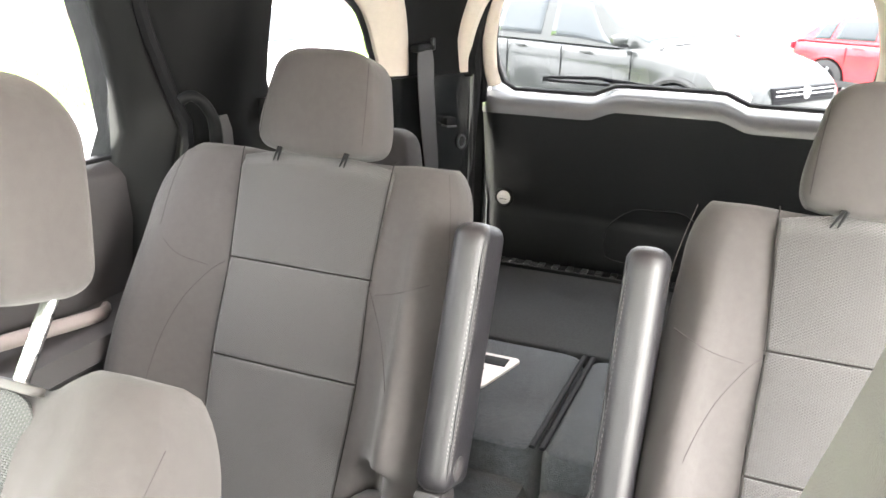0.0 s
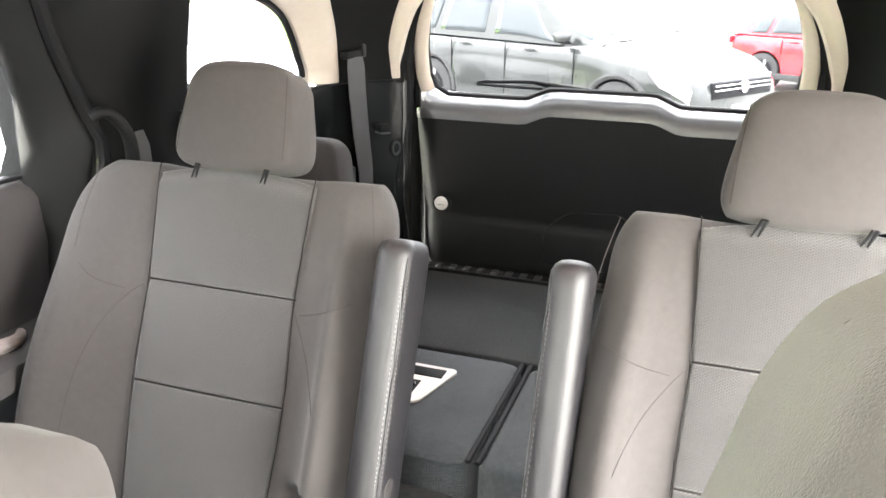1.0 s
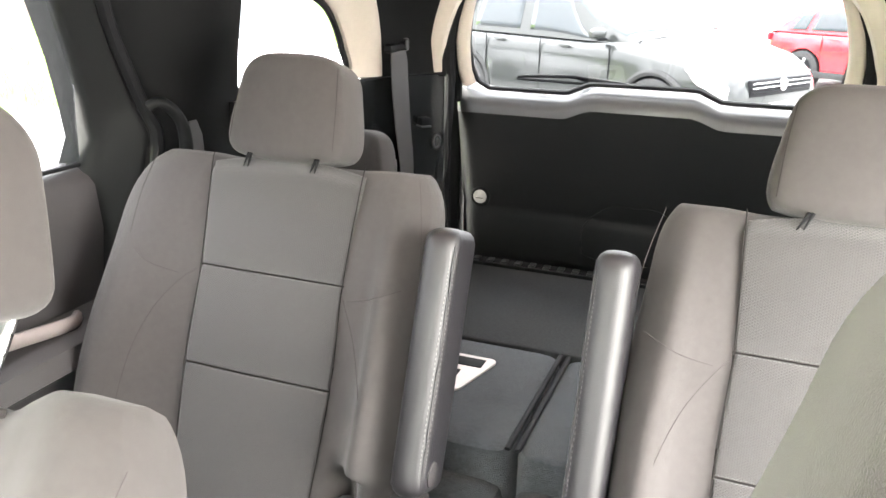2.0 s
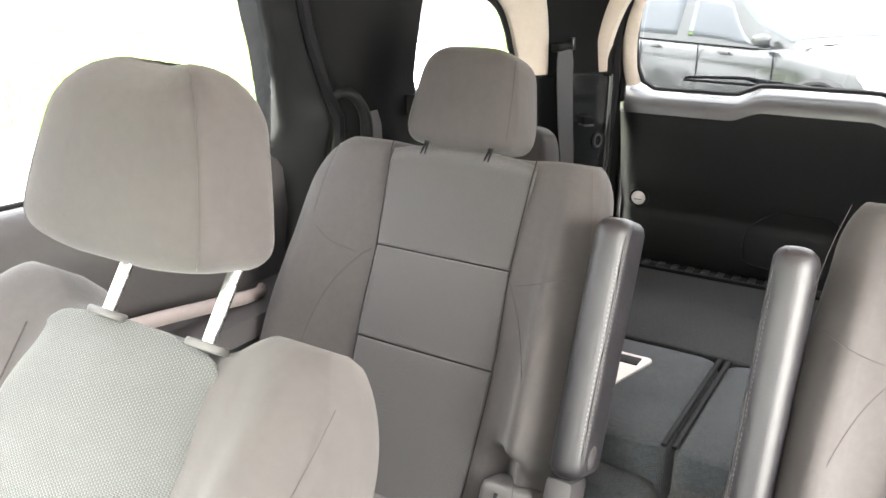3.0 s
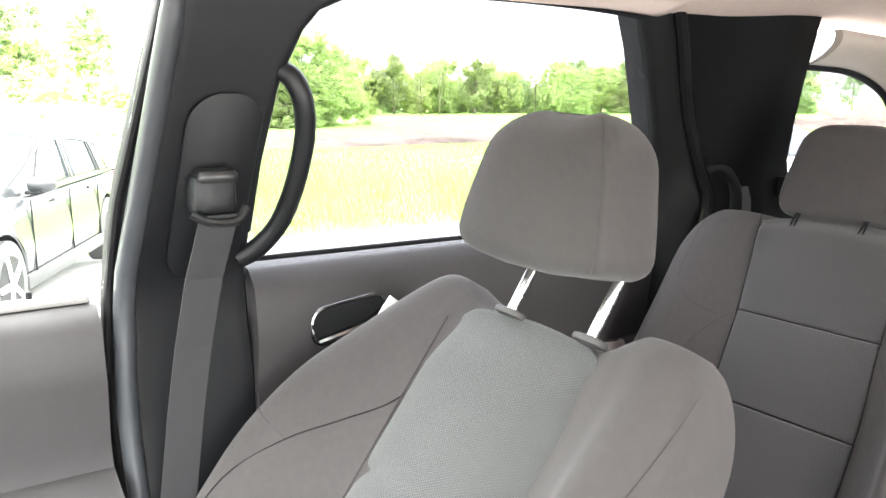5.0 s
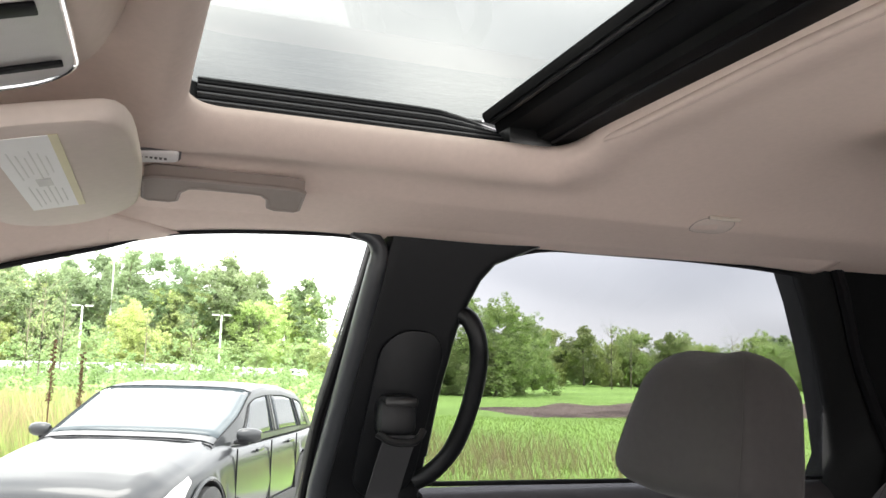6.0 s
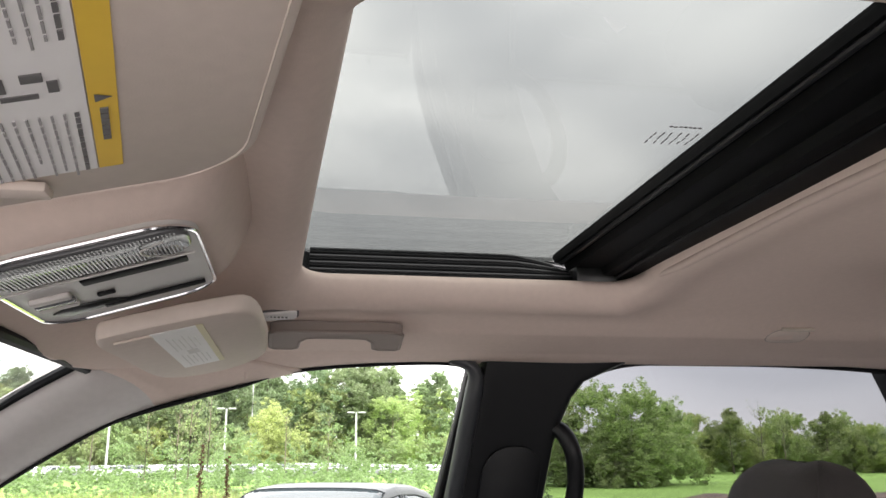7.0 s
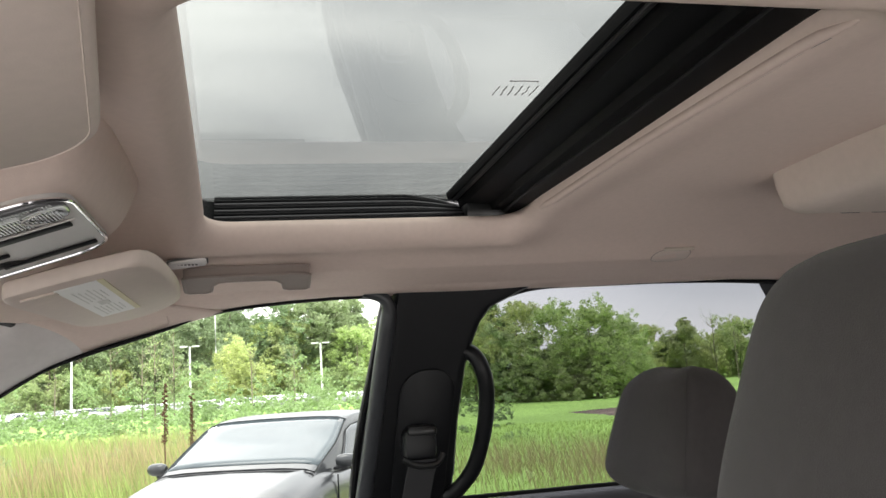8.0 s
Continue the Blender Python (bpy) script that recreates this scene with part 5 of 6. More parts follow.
# ---- things on the roof ----
def grab_handle():
    root = thing("grab_handle", "folded beige roof grab handle over the passenger window", "handle")
    # bridge-shaped grip lying against the roof's flank; u runs to the tail, v outboard
    y0, y1 = -0.203, -0.018
    top, foot = -0.455, -0.509

    def P(u, v, lift):
        x = top + (foot - top) * v
        return Vector((x, y0 + (y1 - y0) * u, 1.667 + 0.30 * (x + 0.446) - lift))
    o = [(0.0, 0.12), (0.0, 0.92), (0.03, 1.0), (0.16, 1.0), (0.205, 0.92), (0.22, 0.55), (0.27, 0.36), (0.34, 0.32), (0.66, 0.32), (0.73, 0.36), (0.78, 0.55), (0.795, 0.92), (0.84, 1.0), (0.97, 1.0), (1.0, 0.92), (1.0, 0.12), (0.95, 0.03), (0.85, 0.0), (0.15, 0.0), (0.05, 0.03)]
    # grip is coloured darker for the shade on the roof's flank
    part("grip", slab(o, 0.0, 0.016, 0.0, lambda a, b, c: P(a, b, c - 0.004)), SHADED_HANDLE, root)
    bm = bmesh.new()
    ring = [P(a, b, 0.0105) for a, b in o]
    tube(bm, ring + ring[:1], 0.0028, 6, caps=False)
    part("grip_edge", bm, SHADED_HANDLE, root, "rounded grip edge")


grab_handle()


def coat_hook(y):
    root = thing("coat_hook", "flush oval beige coat hook in the headliner", "hook")
    x0 = -0.490

    def fm(a, b, c):
        return (x0 + a, y + b, roof_z(x0 + a, y + b) - 0.001 - c)
    o = rounded(0.045, 0.07, 0.022, 7)
    part("plate", slab(o, 0, 0.003, 0.001, fm), VISOR, root)
    bm = bmesh.new()
    tube(bm, [fm(a, b, 0.002) for a, b in o + o[:1]], 0.0012, 6, caps=False)
    # rim line in the darkened headliner colour
    part("plate_rim", bm, HEADLINER_SHADE, root)
    bm = bmesh.new()
    tube(bm, smooth_path([fm(0.026, -0.025, 0.004), fm(0.03, 0.0, 0.007), fm(0.026, 0.03, 0.004)], 5), 0.0035, 6)
    part("hook", bm, TRIM_LIGHT, root)


coat_hook(0.606)


BADGE = (-0.425, -0.193)


def airbag_label():
    root = thing("headliner_badge", "small embossed pale plate on the headliner", "badge")
    x, y = BADGE
    part("plate", slab(rounded(0.022, 0.052, 0.005, 3), 0, 0.005, 0.0015, lambda a, b, c: (x + a, y + b, roof_z(x + a, y + b) - 0.0135 - c)), PAPER, root)
    part("plate_rim", slab(rounded(0.026, 0.057, 0.006, 3), 0, 0.002, 0.0, lambda a, b, c: (x + a, y + b, roof_z(x + a, y + b) - 0.0135 - c)), INK, root)
    for k in range(6):
        part("glyph", boxed((x, y - 0.013 + 0.005 * k, roof_z(x, y) - 0.0190), (0.007, 0.003, 0.001)), INK, root, smooth=False)


airbag_label()


def flat_text(name, body, size, m, material, parent, label=""):
    """Lettering as a thin mesh."""
    cu = bpy.data.curves.new(name, "FONT")
    cu.body = body
    cu.size = size
    cu.align_x = "CENTER"
    cu.align_y = "CENTER"
    cu.extrude = 0.0002
    tmp = bpy.data.objects.new(name + "_source", cu)
    scene.collection.objects.link(tmp)
    me = bpy.data.meshes.new_from_object(tmp.evaluated_get(bpy.context.evaluated_depsgraph_get()))
    bpy.data.objects.remove(tmp)
    me.transform(m)
    me.materials.append(material)
    ob = new(name, me)
    ob.parent = parent
    return ob


def sun_visor(s, with_figure):
    root = thing("sun_visor", "beige vinyl sun visor folded up, with a warning label" if with_figure else "beige vinyl passenger visor folded up, with a faded label", "sun visor", "sun visors")
    base = 1.648 if with_figure else 1.628

    def vz(y):
        return base + 0.24 * (y + 0.195)
    if with_figure:
        def sweep(x):
            return 0.16 * (abs(x) - 0.25)
        o = [(0.385 + a, -0.2885 + b) for a, b in rounded(0.37, 0.195, 0.045, 7)]
    else:
        def sweep(x):
            return 0.0
        o = [(p.x, p.y) for p in smooth_path([Vector(q) for q in ((-0.127, -0.25, 0), (-0.155, -0.213, 0), (-0.30, -0.203, 0), (-0.44, -0.205, 0), (-0.505, -0.216, 0), (-0.55, -0.25, 0), (-0.56, -0.29, 0), (-0.53, -0.33, 0), (-0.46, -0.352, 0), (-0.28, -0.357, 0), (-0.15, -0.357, 0), (-0.128, -0.335, 0))], 4, True)]

    def fm(a, b, c):
        return (a, b + sweep(a), vz(b) - c)
    part("pad", slab(o, -0.02, 0.0, 0.006, fm), VISOR, root)
    # stitched hem near the pad's edge
    mx, my = sum(a for a, b in o) / len(o), sum(b for a, b in o) / len(o)
    bm = bmesh.new()
    hem = [] if not with_figure else [fm(mx + (a - mx) * 0.965, my + (b - my) * 0.94, 0.0002) for a, b in o]
    if hem:
        tube(bm, hem + hem[:1], 0.0006, 4, caps=False)
        part("hem", bm, VISOR, root)

    def rect(name, x, y, sx, sy, z, m, lab="", parent=None):
        b2 = bmesh.new()
        vs = []
        for c in (z, z + 0.0006):
            vs.append([b2.verts.new(fm(x + i * sx / 2, y + j * sy / 2, 0.0006 + c)) for i, j in ((-1, -1), (1, -1), (1, 1), (-1, 1))])
        for r in vs:
            b2.faces.new(r)
        for i in range(4):
            j = (i + 1) % 4
            b2.faces.new((vs[0][i], vs[0][j], vs[1][j], vs[1][i]))
        return part(name, b2, m, parent or root, lab, smooth=False)
    rng = random.Random(5)
    if with_figure:
        x0 = 0.362
        lab = rect("label", x0, -0.302, 0.23, 0.060, 0.0, PAPER, "white printed warning label")
        band = rect("label_band", x0, -0.2655, 0.23, 0.0115, 0.0, YELLOW, "yellow heading band")
        # small print in two blocks: a heading row and finer rows, each row of short words
        for xs, ln in ((0.432, 0.084), (0.286, 0.070)):
            for k in range(11):
                yy = -0.2765 - 0.0050 * k
                x = xs + ln / 2
                big = k == 0
                while x > xs - ln / 2 + (0.02 if k in (4, 9) else 0.0):
                    wd = rng.uniform(0.003, 0.009)
                    rect("print_word", x - wd / 2, yy, wd, 0.0019 if big else 0.0010, 0.0008, INK if big else MID_INK, "", lab)
                    x -= wd + 0.0018
        # picture of a seat, as plain strokes
        for px, py, sx, sy in ((0.348, -0.312, 0.008, 0.012), (0.355, -0.302, 0.012, 0.004), (0.343, -0.296, 0.004, 0.014), (0.359, -0.29, 0.007, 0.008), (0.35, -0.283, 0.010, 0.004), (0.346, -0.322, 0.010, 0.003), (0.361, -0.316, 0.004, 0.010)):
            rect("print_figure", px, py, sx, sy, 0.0008, INK, "", lab)
        tm = Matrix.Translation(fm(0.432, -0.2655, 0.0016)) @ Matrix(((-1, 0, 0, 0), (-0.16, 1, 0, 0), (0, 0.24, -1, 0), (0, 0, 0, 1)))
        flat_text("heading", "WARNING", 0.0085, tm, INK, band)
        for x in (0.462, 0.333):
            tb = bmesh.new()
            f = [tb.verts.new(fm(x + a, -0.2655 + b, 0.0016)) for a, b in ((-0.004, -0.0032), (0.004, -0.0032), (0.0, 0.004))]
            tb.faces.new(f)
            part("band_mark", tb, INK, band, smooth=False)
        for k in range(6):
            rect("band_word", 0.320 - 0.0062 * k, -0.2655, 0.005, 0.0034, 0.0008, INK, "", band)
        part("clip", boxed((0.235, -0.315, vz(-0.315) - 0.001), (0.016, 0.034, 0.006), 0.002), VISOR, root)
    else:
        lab = rect("label", -0.293, -0.287, 0.285, 0.043, 0.0, PAPER, "faded pale label")
        rect("label_band", -0.293, -0.2622, 0.285, 0.0065, 0.0, FADED_YELLOW)
        for k in range(6):
            for xs in (-0.24, -0.37):
                rect("print_line", xs, -0.299 + 0.0052 * k, 0.10 - 0.02 * (k % 3), 0.0009, 0.0004, PALE_INK, "", lab)
        rect("print_figure", -0.305, -0.284, 0.03, 0.012, 0.0008, PALE_INK, "", lab)
        part("clip_plate", boxed((-0.165, -0.325, vz(-0.325) - 0.001), (0.018, 0.036, 0.003), 0.001, Matrix.Rotation(math.atan(0.24), 4, "X")), VISOR, root)


sun_visor(1, True)
sun_visor(-1, False)


def overhead_console():
    root = thing("overhead_console", "beige overhead console with chrome rim and reading lamps", "console")
    cx, cy = 0.011, -0.312

    def zc(y):
        return 1.645 + 0.30 * (y + 0.24)

    # padded hump that carries the console
    def hump(u, v):
        x = cx + 0.152 * (2 * u - 1)
        y = cy + 0.104 * (2 * v - 1)
        r = (abs(2 * u - 1) ** 5 + abs(2 * v - 1) ** 5) ** 0.2
        e = math.sqrt(max(0.0, 1 - sstep(0.68, 1.02, r) ** 1.5))
        return (x, y, (roof_z(x, y) + 0.004) * (1 - e) + (zc(y) + 0.001) * e)
    part("hump", grid_shell(hump, lin(0, 1, 44), lin(0, 1, 44), 0.002, (0, 0, 1)), HEADLINER, root)

    def fm(a, b, c):
        y = cy + b
        return (cx + a, y, zc(y) - c)
    tilt = Matrix.Rotation(math.atan(0.30), 4, "X")
    o = rounded(0.216, 0.142, 0.036, 8)
    part("face", slab(o, -0.004, 0.004, 0.002, fm), CONSOLE_GREY, root, "pale grey plastic face")
    bm = bmesh.new()
    tube(bm, [fm(a, b, 0.004) for a, b in o + o[:1]], 0.0019, 8, caps=False)
    part("rim", bm, CHROME, root, "chrome rim")
    lens = part("lens", slab([(a + 0.070, b) for a, b in rounded(0.062, 0.132, 0.022, 6)], 0.002, 0.007, 0.0015, fm), LENS, root, "clear ribbed lamp lens")
    for k in range(46):
        part("lens_rib", boxed(fm(0.070, -0.059 + 0.0026 * k, 0.0067), (0.052, 0.0011, 0.0010), 0, tilt), LENS, lens, smooth=False)
    bm = bmesh.new()
    tube(bm, smooth_path([fm(0.045, 0.05, 0.009), fm(0.06, 0.036, 0.009), fm(0.075, 0.034, 0.009), fm(0.085, 0.05, 0.009)], 5), 0.0008, 6)
    part("lens_tab", bm, CONSOLE_GREY, lens, "curved pale lens tab")
    bm = bmesh.new()
    tube(bm, [fm(0.036, -0.068, 0.0075), fm(0.036, 0.066, 0.0075)], 0.001, 6)
    part("divider", bm, CONSOLE_GREY, root)
    for a, b, sx, sy in ((0.018, 0.020, 0.015, 0.080), (-0.072, 0.022, 0.008, 0.086), (-0.030, -0.010, 0.006, 0.014)):
        part("slot", boxed(Vector(fm(a, b, 0.0055)), (sx, sy, 0.003), 0.001, tilt), RUBBER, root)
    part("sensor_window", slab([(-0.062 + a, -0.030 + b) for a, b in ((-0.02, -0.02), (0.0, -0.028), (0.012, -0.012), (0.006, 0.018), (-0.006, 0.03))], 0.002, 0.006, 0.001, fm), BLACK_GLOSS, root)
    for k in range(3):
        part("button", boxed(Vector(fm(-0.008 - 0.013 * k, -0.046, 0.006)), (0.011, 0.03, 0.005), 0.0015, tilt), TRIM_GREY if k != 1 else LENS, root)


overhead_console()


def rear_overhead_pod():
    root = thing("overhead_screen_pod", "beige fold-down overhead pod behind the sunroof", "overhead pod")
    rings = []
    for w, d, z in ((0.33, 0.36, 1.735), (0.326, 0.355, 1.70), (0.318, 0.345, 1.674), (0.30, 0.325, 1.664), (0.26, 0.28, 1.660)):
        rings.append([(a, 0.75 + b, z) for a, b in rounded(w, d, 0.035, 6)])
    part("cover", rings_mesh(bmesh.new(), rings), VISOR, root)
    for k in range(2):
        part("button", boxed((-0.157, 0.70 + 0.05 * k, 1.672), (0.014, 0.034, 0.013), 0.003), RUBBER, root)


rear_overhead_pod()


# ---- belts and pillar handles ----
def pillar_grip(s):
    root = thing("pillar_grab_handle", "black curved grab handle on the B pillar", "handle")
    def P(y, z, d=0.028):
        return (s * (side_x(0.3, z) - d), y, z)
    bm = bmesh.new()
    tube(bm, smooth_path([P(0.280, 1.532, 0.004), P(0.296, 1.520, 0.02), P(0.310, 1.488, 0.036), P(0.318, 1.44, 0.04), P(0.313, 1.37, 0.04), P(0.298, 1.31, 0.036), P(0.272, 1.272), P(0.248, 1.256, 0.02)], 6), 0.0152, 12)
    part("grip", bm, PILLAR, root)
    for y, z, d in ((0.281, 1.530, 0.0), (0.258, 1.261, 0.016)):
        part("mount", boxed(P(y, z, d), (0.026, 0.030, 0.034), 0.012), PILLAR, root)


pillar_grip(-1)
pillar_grip(1)


def front_belt():
    root = thing("front_seat_belt", "dark grey webbing seat belt hanging from the B pillar guide", "seat belt")
    xg = -(side_x(0.2, 1.37) - 0.05)
    dy = -0.026
    part("guide_housing", boxed((xg, 0.212 + dy, 1.366), (0.05, 0.062, 0.058), 0.014), PILLAR, root)
    part("guide_cap", boxed((xg + 0.004, 0.216 + dy, 1.39), (0.046, 0.056, 0.02), 0.008), BLACK_GLOSS, root)
    bm = bmesh.new()
    tube(bm, smooth_path([(xg + 0.03, 0.150, 1.343), (xg + 0.036, 0.174, 1.331), (xg + 0.036, 0.209, 1.331), (xg + 0.03, 0.224, 1.348)], 4), 0.006, 8)
    part("guide_loop", bm, BLACK_GLOSS, root)
    rings = []
    for z, y, x in ((1.34, 0.186, xg + 0.034), (1.25, 0.168, -0.728), (1.15, 0.152, -0.745), (1.05, 0.138, -0.755), (0.80, 0.105, -0.765), (0.66, 0.09, -0.76)):
        rings.append([(x + a, y + b, z) for a, b in ((-0.0012, -0.026), (0.0012, -0.026), (0.0012, 0.026), (-0.0012, 0.026))])
    part("webbing", rings_mesh(bmesh.new(), rings), BELT_DARK, root, "dark grey ribbed belt webbing", smooth=False)
    part("tongue", boxed((-0.755, 0.112, 0.88), (0.012, 0.075, 0.03), 0.004), TRIM_LIGHT, root, "pale belt tongue")
    part("tongue_blade", boxed((-0.755, 0.109, 0.85), (0.004, 0.03, 0.05), 0.001), STEEL, root)


front_belt()


def second_row_belt_guide():
    root = thing("second_row_belt", "black belt guide and webbing on the C pillar", "seat belt")
    bm = bmesh.new()
    line = smooth_path([(-0.672, 1.140, 1.350), (-0.660, 1.148, 1.358), (-0.652, 1.160, 1.354), (-0.648, 1.176, 1.338), (-0.646, 1.190, 1.315), (-0.648, 1.197, 1.290), (-0.65, 1.200, 1.262), (-0.652, 1.200, 1.235)], 5)
    tube(bm, line, [0.008] + [0.012] * (len(line) - 2) + [0.009], 12, 0.8)
    part("guide_arm", bm, BLACK, root)
    rings = []
    for z, y, w in ((1.318, 1.216, 0.010), (1.29, 1.222, 0.016), (1.24, 1.224, 0.017), (1.16, 1.226, 0.017)):
        rings.append([(-0.645 + a, y + b, z) for a, b in ((-0.0012, -w), (0.0012, -w), (0.0012, w), (-0.0012, w))])
    part("webbing", rings_mesh(bmesh.new(), rings), BELT, root, smooth=False)


second_row_belt_guide()


def third_row_belt():
    root = thing("third_row_belt", "grey webbing third row seat belt on the D pillar", "seat belt")
    rings = []
    for z, y, x, w in ((1.385, 1.908, -0.568, 0.026), (1.36, 1.908, -0.566, 0.030), (1.30, 1.908, -0.564, 0.030), (1.2, 1.922, -0.563, 0.029), (1.10, 1.945, -0.563, 0.026), (1.0, 1.955, -0.565, 0.024)):
        rings.append([(x + a, y + b, z) for a, b in ((-0.001 - 0.25 * w, -w), (0.002 - 0.25 * w, -w), (0.002 + 0.25 * w, w), (-0.001 + 0.25 * w, w))])
    part("webbing", rings_mesh(bmesh.new(), rings), BELT, root, smooth=False)
    part("guide", boxed((-0.578, 1.910, 1.392), (0.025, 0.085, 0.02), 0.007), BLACK, root)
    part("guide_tip", boxed((-0.566, 1.952, 1.398), (0.012, 0.014, 0.03), 0.004), BLACK_GLOSS, root)
    part("buckle", boxed((-0.575, 1.885, 1.085), (0.02, 0.022, 0.07), 0.006), BLACK_GLOSS, root)
    bm = bmesh.new()
    tube(bm, smooth_path([(-0.566, 1.89, 1.075), (-0.56, 1.905, 1.068), (-0.558, 1.93, 1.045)], 4), 0.005, 6)
    part("tongue", bm, CHROME, root, "bright belt tongue")


third_row_belt()


# ---- outdoors ----
def ground_z(x, y):
    """The lot falls away gently behind the vehicle."""
    return -0.031 * min(10.0, max(0.0, y - 4.0)) - 0.04 * min(5.1, max(0.0, -4.0 - x))


def ground():
    bm = bmesh.new()
    xs = [-1500, -400, -200, -135, -95, -48, -40, -26, -14, -9.1, -4, 0, 8, 40, 300, 1500]
    ys = [-1500, -300, -120, -60, -20, -4, 0, 4, 7, 10, 14, 18, 40, 70, 120, 300, 1500]
    vd = {(x, y): bm.verts.new((x, y, ground_z(x, y))) for x in xs for y in ys}
    for x0, x1 in zip(xs, xs[1:]):
        for y0, y1 in zip(ys, ys[1:]):
            f = bm.faces.new((vd[x0, y0], vd[x1, y0], vd[x1, y1], vd[x0, y1]))
            cx, cy = (x0 + x1) / 2, (y0 + y1) / 2
            k = 1
            if cx > -9.1 and cy < 300 and cx < 300:
                k = 0
            elif -135 < cx < -95 and -60 < cy < 10:
                k = 0
            f.material_index = k
    me = bpy.data.meshes.new("ground")
    bm.to_mesh(me)
    bm.free()
    for m in (ASPHALT, GRASS_GROUND, DIRT):
        me.materials.append(m)
    ob = new("ground", me)
    tagged(ob, "asphalt lot beside a green meadow with bare earth", "ground", kind="structure")


ground()


def car(name, label, m, paint, length=4.26, width=1.80, height=1.46, suv=False, group="parked cars", detail=True, seals=False):
    root = thing(name, label, "car", group, m)
    L, W, H = length, width, height
    belt = 0.645 * H if not suv else 0.63 * H
    cowl = belt + 0.045
    # body: width, underside and upper line along the car
    fw = [(-0.5, 0.40), (-0.47, 0.455), (-0.42, 0.485), (-0.3, 0.5), (0.2, 0.5), (0.33, 0.492), (0.41, 0.472), (0.455, 0.448), (0.485, 0.41), (0.5, 0.36)]
    zlo = [(-0.5, 0.42), (-0.46, 0.30), (-0.4, 0.22), (0.4, 0.20), (0.46, 0.22), (0.5, 0.30)]
    zup = [(-0.5, belt - 0.22), (-0.49, belt - 0.06), (-0.46, belt), (0.15, belt), (0.22, cowl - 0.03), (0.30, cowl - 0.075), (0.38, cowl - 0.13), (0.44, cowl - 0.20), (0.475, cowl - 0.28), (0.495, cowl - 0.38), (0.5, cowl - 0.46)]
    rings = []
    wr = 0.325 if not suv else 0.38
    open_r = wr + 0.055
    axles = (-0.30 * L, 0.325 * L)
    cuts = [(ya + open_r * math.sin(math.pi / 2 * q)) / L for ya in axles for q in lin(-1, 1, 18)]
    for fy in sorted(lin(-0.5, -0.42, 5) + lin(-0.40, 0.38, 22) + lin(0.40, 0.5, 10) + cuts):
        arch_z = max([0.0] + [wr + math.sqrt(open_r ** 2 - (fy * L - ya) ** 2) for ya in axles if abs(fy * L - ya) < open_r - 1e-5])
        w, zb, zt = interp(fw, fy) * W, interp(zlo, fy), interp(zup, fy)
        crown = 0.045 * sstep(0.16, 0.26, fy) + 0.012
        half = []
        for x, z in ((0.0, zt + crown), (0.35, zt + crown * 0.92), (0.62, zt + crown * 0.72), (0.74, zt + crown * 0.80), (0.86, zt - 0.012), (0.945, zt - 0.055), (0.975, zt - 0.11), (0.988, zt - 0.22), (1.0, zt * 0.42 + zb * 0.58), (0.985, zb + 0.14), (0.955, zb + 0.06), (0.86, zb)):
            half.append((x * w, fy * L, max(zb, z, arch_z if x > 0.8 and z < zt - 0.15 else 0.0)))
        rings.append([(-x, y, z) for x, y, z in reversed(half)] + half[1:])
    part("body", rings_mesh(bmesh.new(), rings), paint, root)
    # cabin: arches along the car, painted, with panes let in
    tail = -0.485 if suv else -0.475
    rear_up = [(tail, belt), (tail + 0.02, belt + 0.10), (tail + 0.05, belt + 0.24), (tail + 0.085, 0.935 * H), (tail + 0.13, 0.965 * H)] if suv else [(tail, belt), (tail + 0.03, belt + 0.09), (tail + 0.075, belt + 0.22), (tail + 0.115, 0.895 * H), (tail + 0.155, 0.93 * H)]
    top = rear_up + [(-0.2, 0.985 * H), (-0.07, H), (0.0, 0.985 * H), (0.04, 0.955 * H), (0.12, belt + 0.27), (0.20, belt + 0.13), (0.265, cowl - 0.02)]

    def arch(fy, u, off=0.0):
        zt = interp(top, fy)
        hgt = max(0.02, zt - belt)
        a = abs(u)
        wide = W * (0.462 - 0.02 * sstep(-0.3, tail, fy) - 0.035 * sstep(0.10, 0.25, fy))
        lean = 0.23 * hgt
        if a > 0.6:
            t = (1 - a) / 0.4
            x, z = wide - lean * t ** 1.15, belt - 0.02 + (hgt - 0.035) * t
        else:
            t = a / 0.6
            x, z = (wide - lean) * math.sin(t * math.pi / 2) ** 0.92, zt - 0.055 * t ** 2.6
        bow = 0.03 * sstep(0.04, 0.2, fy) * (1 - a)
        return Vector(((x + off) * (1 if u >= 0 else -1) if a > 1e-4 else 0.0, fy * L + bow, z + off * (0.2 if a > 0.6 else 1.0)))
    us = lin(-1, 1, 33)
    bm = bmesh.new()
    rings_mesh(bm, [[arch(fy, u) for u in us] for fy in sorted(set([round(v, 3) for v in lin(tail, 0.265, 40)]))])
    part("roof", bm, paint, root)

    def pane(name, f0, f1, u0, u1, glass=None):
        """Glass patch between two slanting lines f0(t), f1(t), t from the belt to the roof."""
        rows = []
        for t in lin(0, 1, 7):
            u = u0 + (u1 - u0) * t
            rows.append([arch(f0(t) + (f1(t) - f0(t)) * k, u, 0.005) for k in lin(0, 1, 9)])
        b = bmesh.new()
        vv = [[b.verts.new(p) for p in r] for r in rows]
        for p, q in zip(vv, vv[1:]):
            for k in range(8):
                b.faces.new((p[k], p[k + 1], q[k + 1], q[k]))
        ob = part(name, b, glass or GLASS_CAR, root, "dark window glass")
        so = ob.modifiers.new("thickness", "SOLIDIFY")
        so.thickness = 0.004
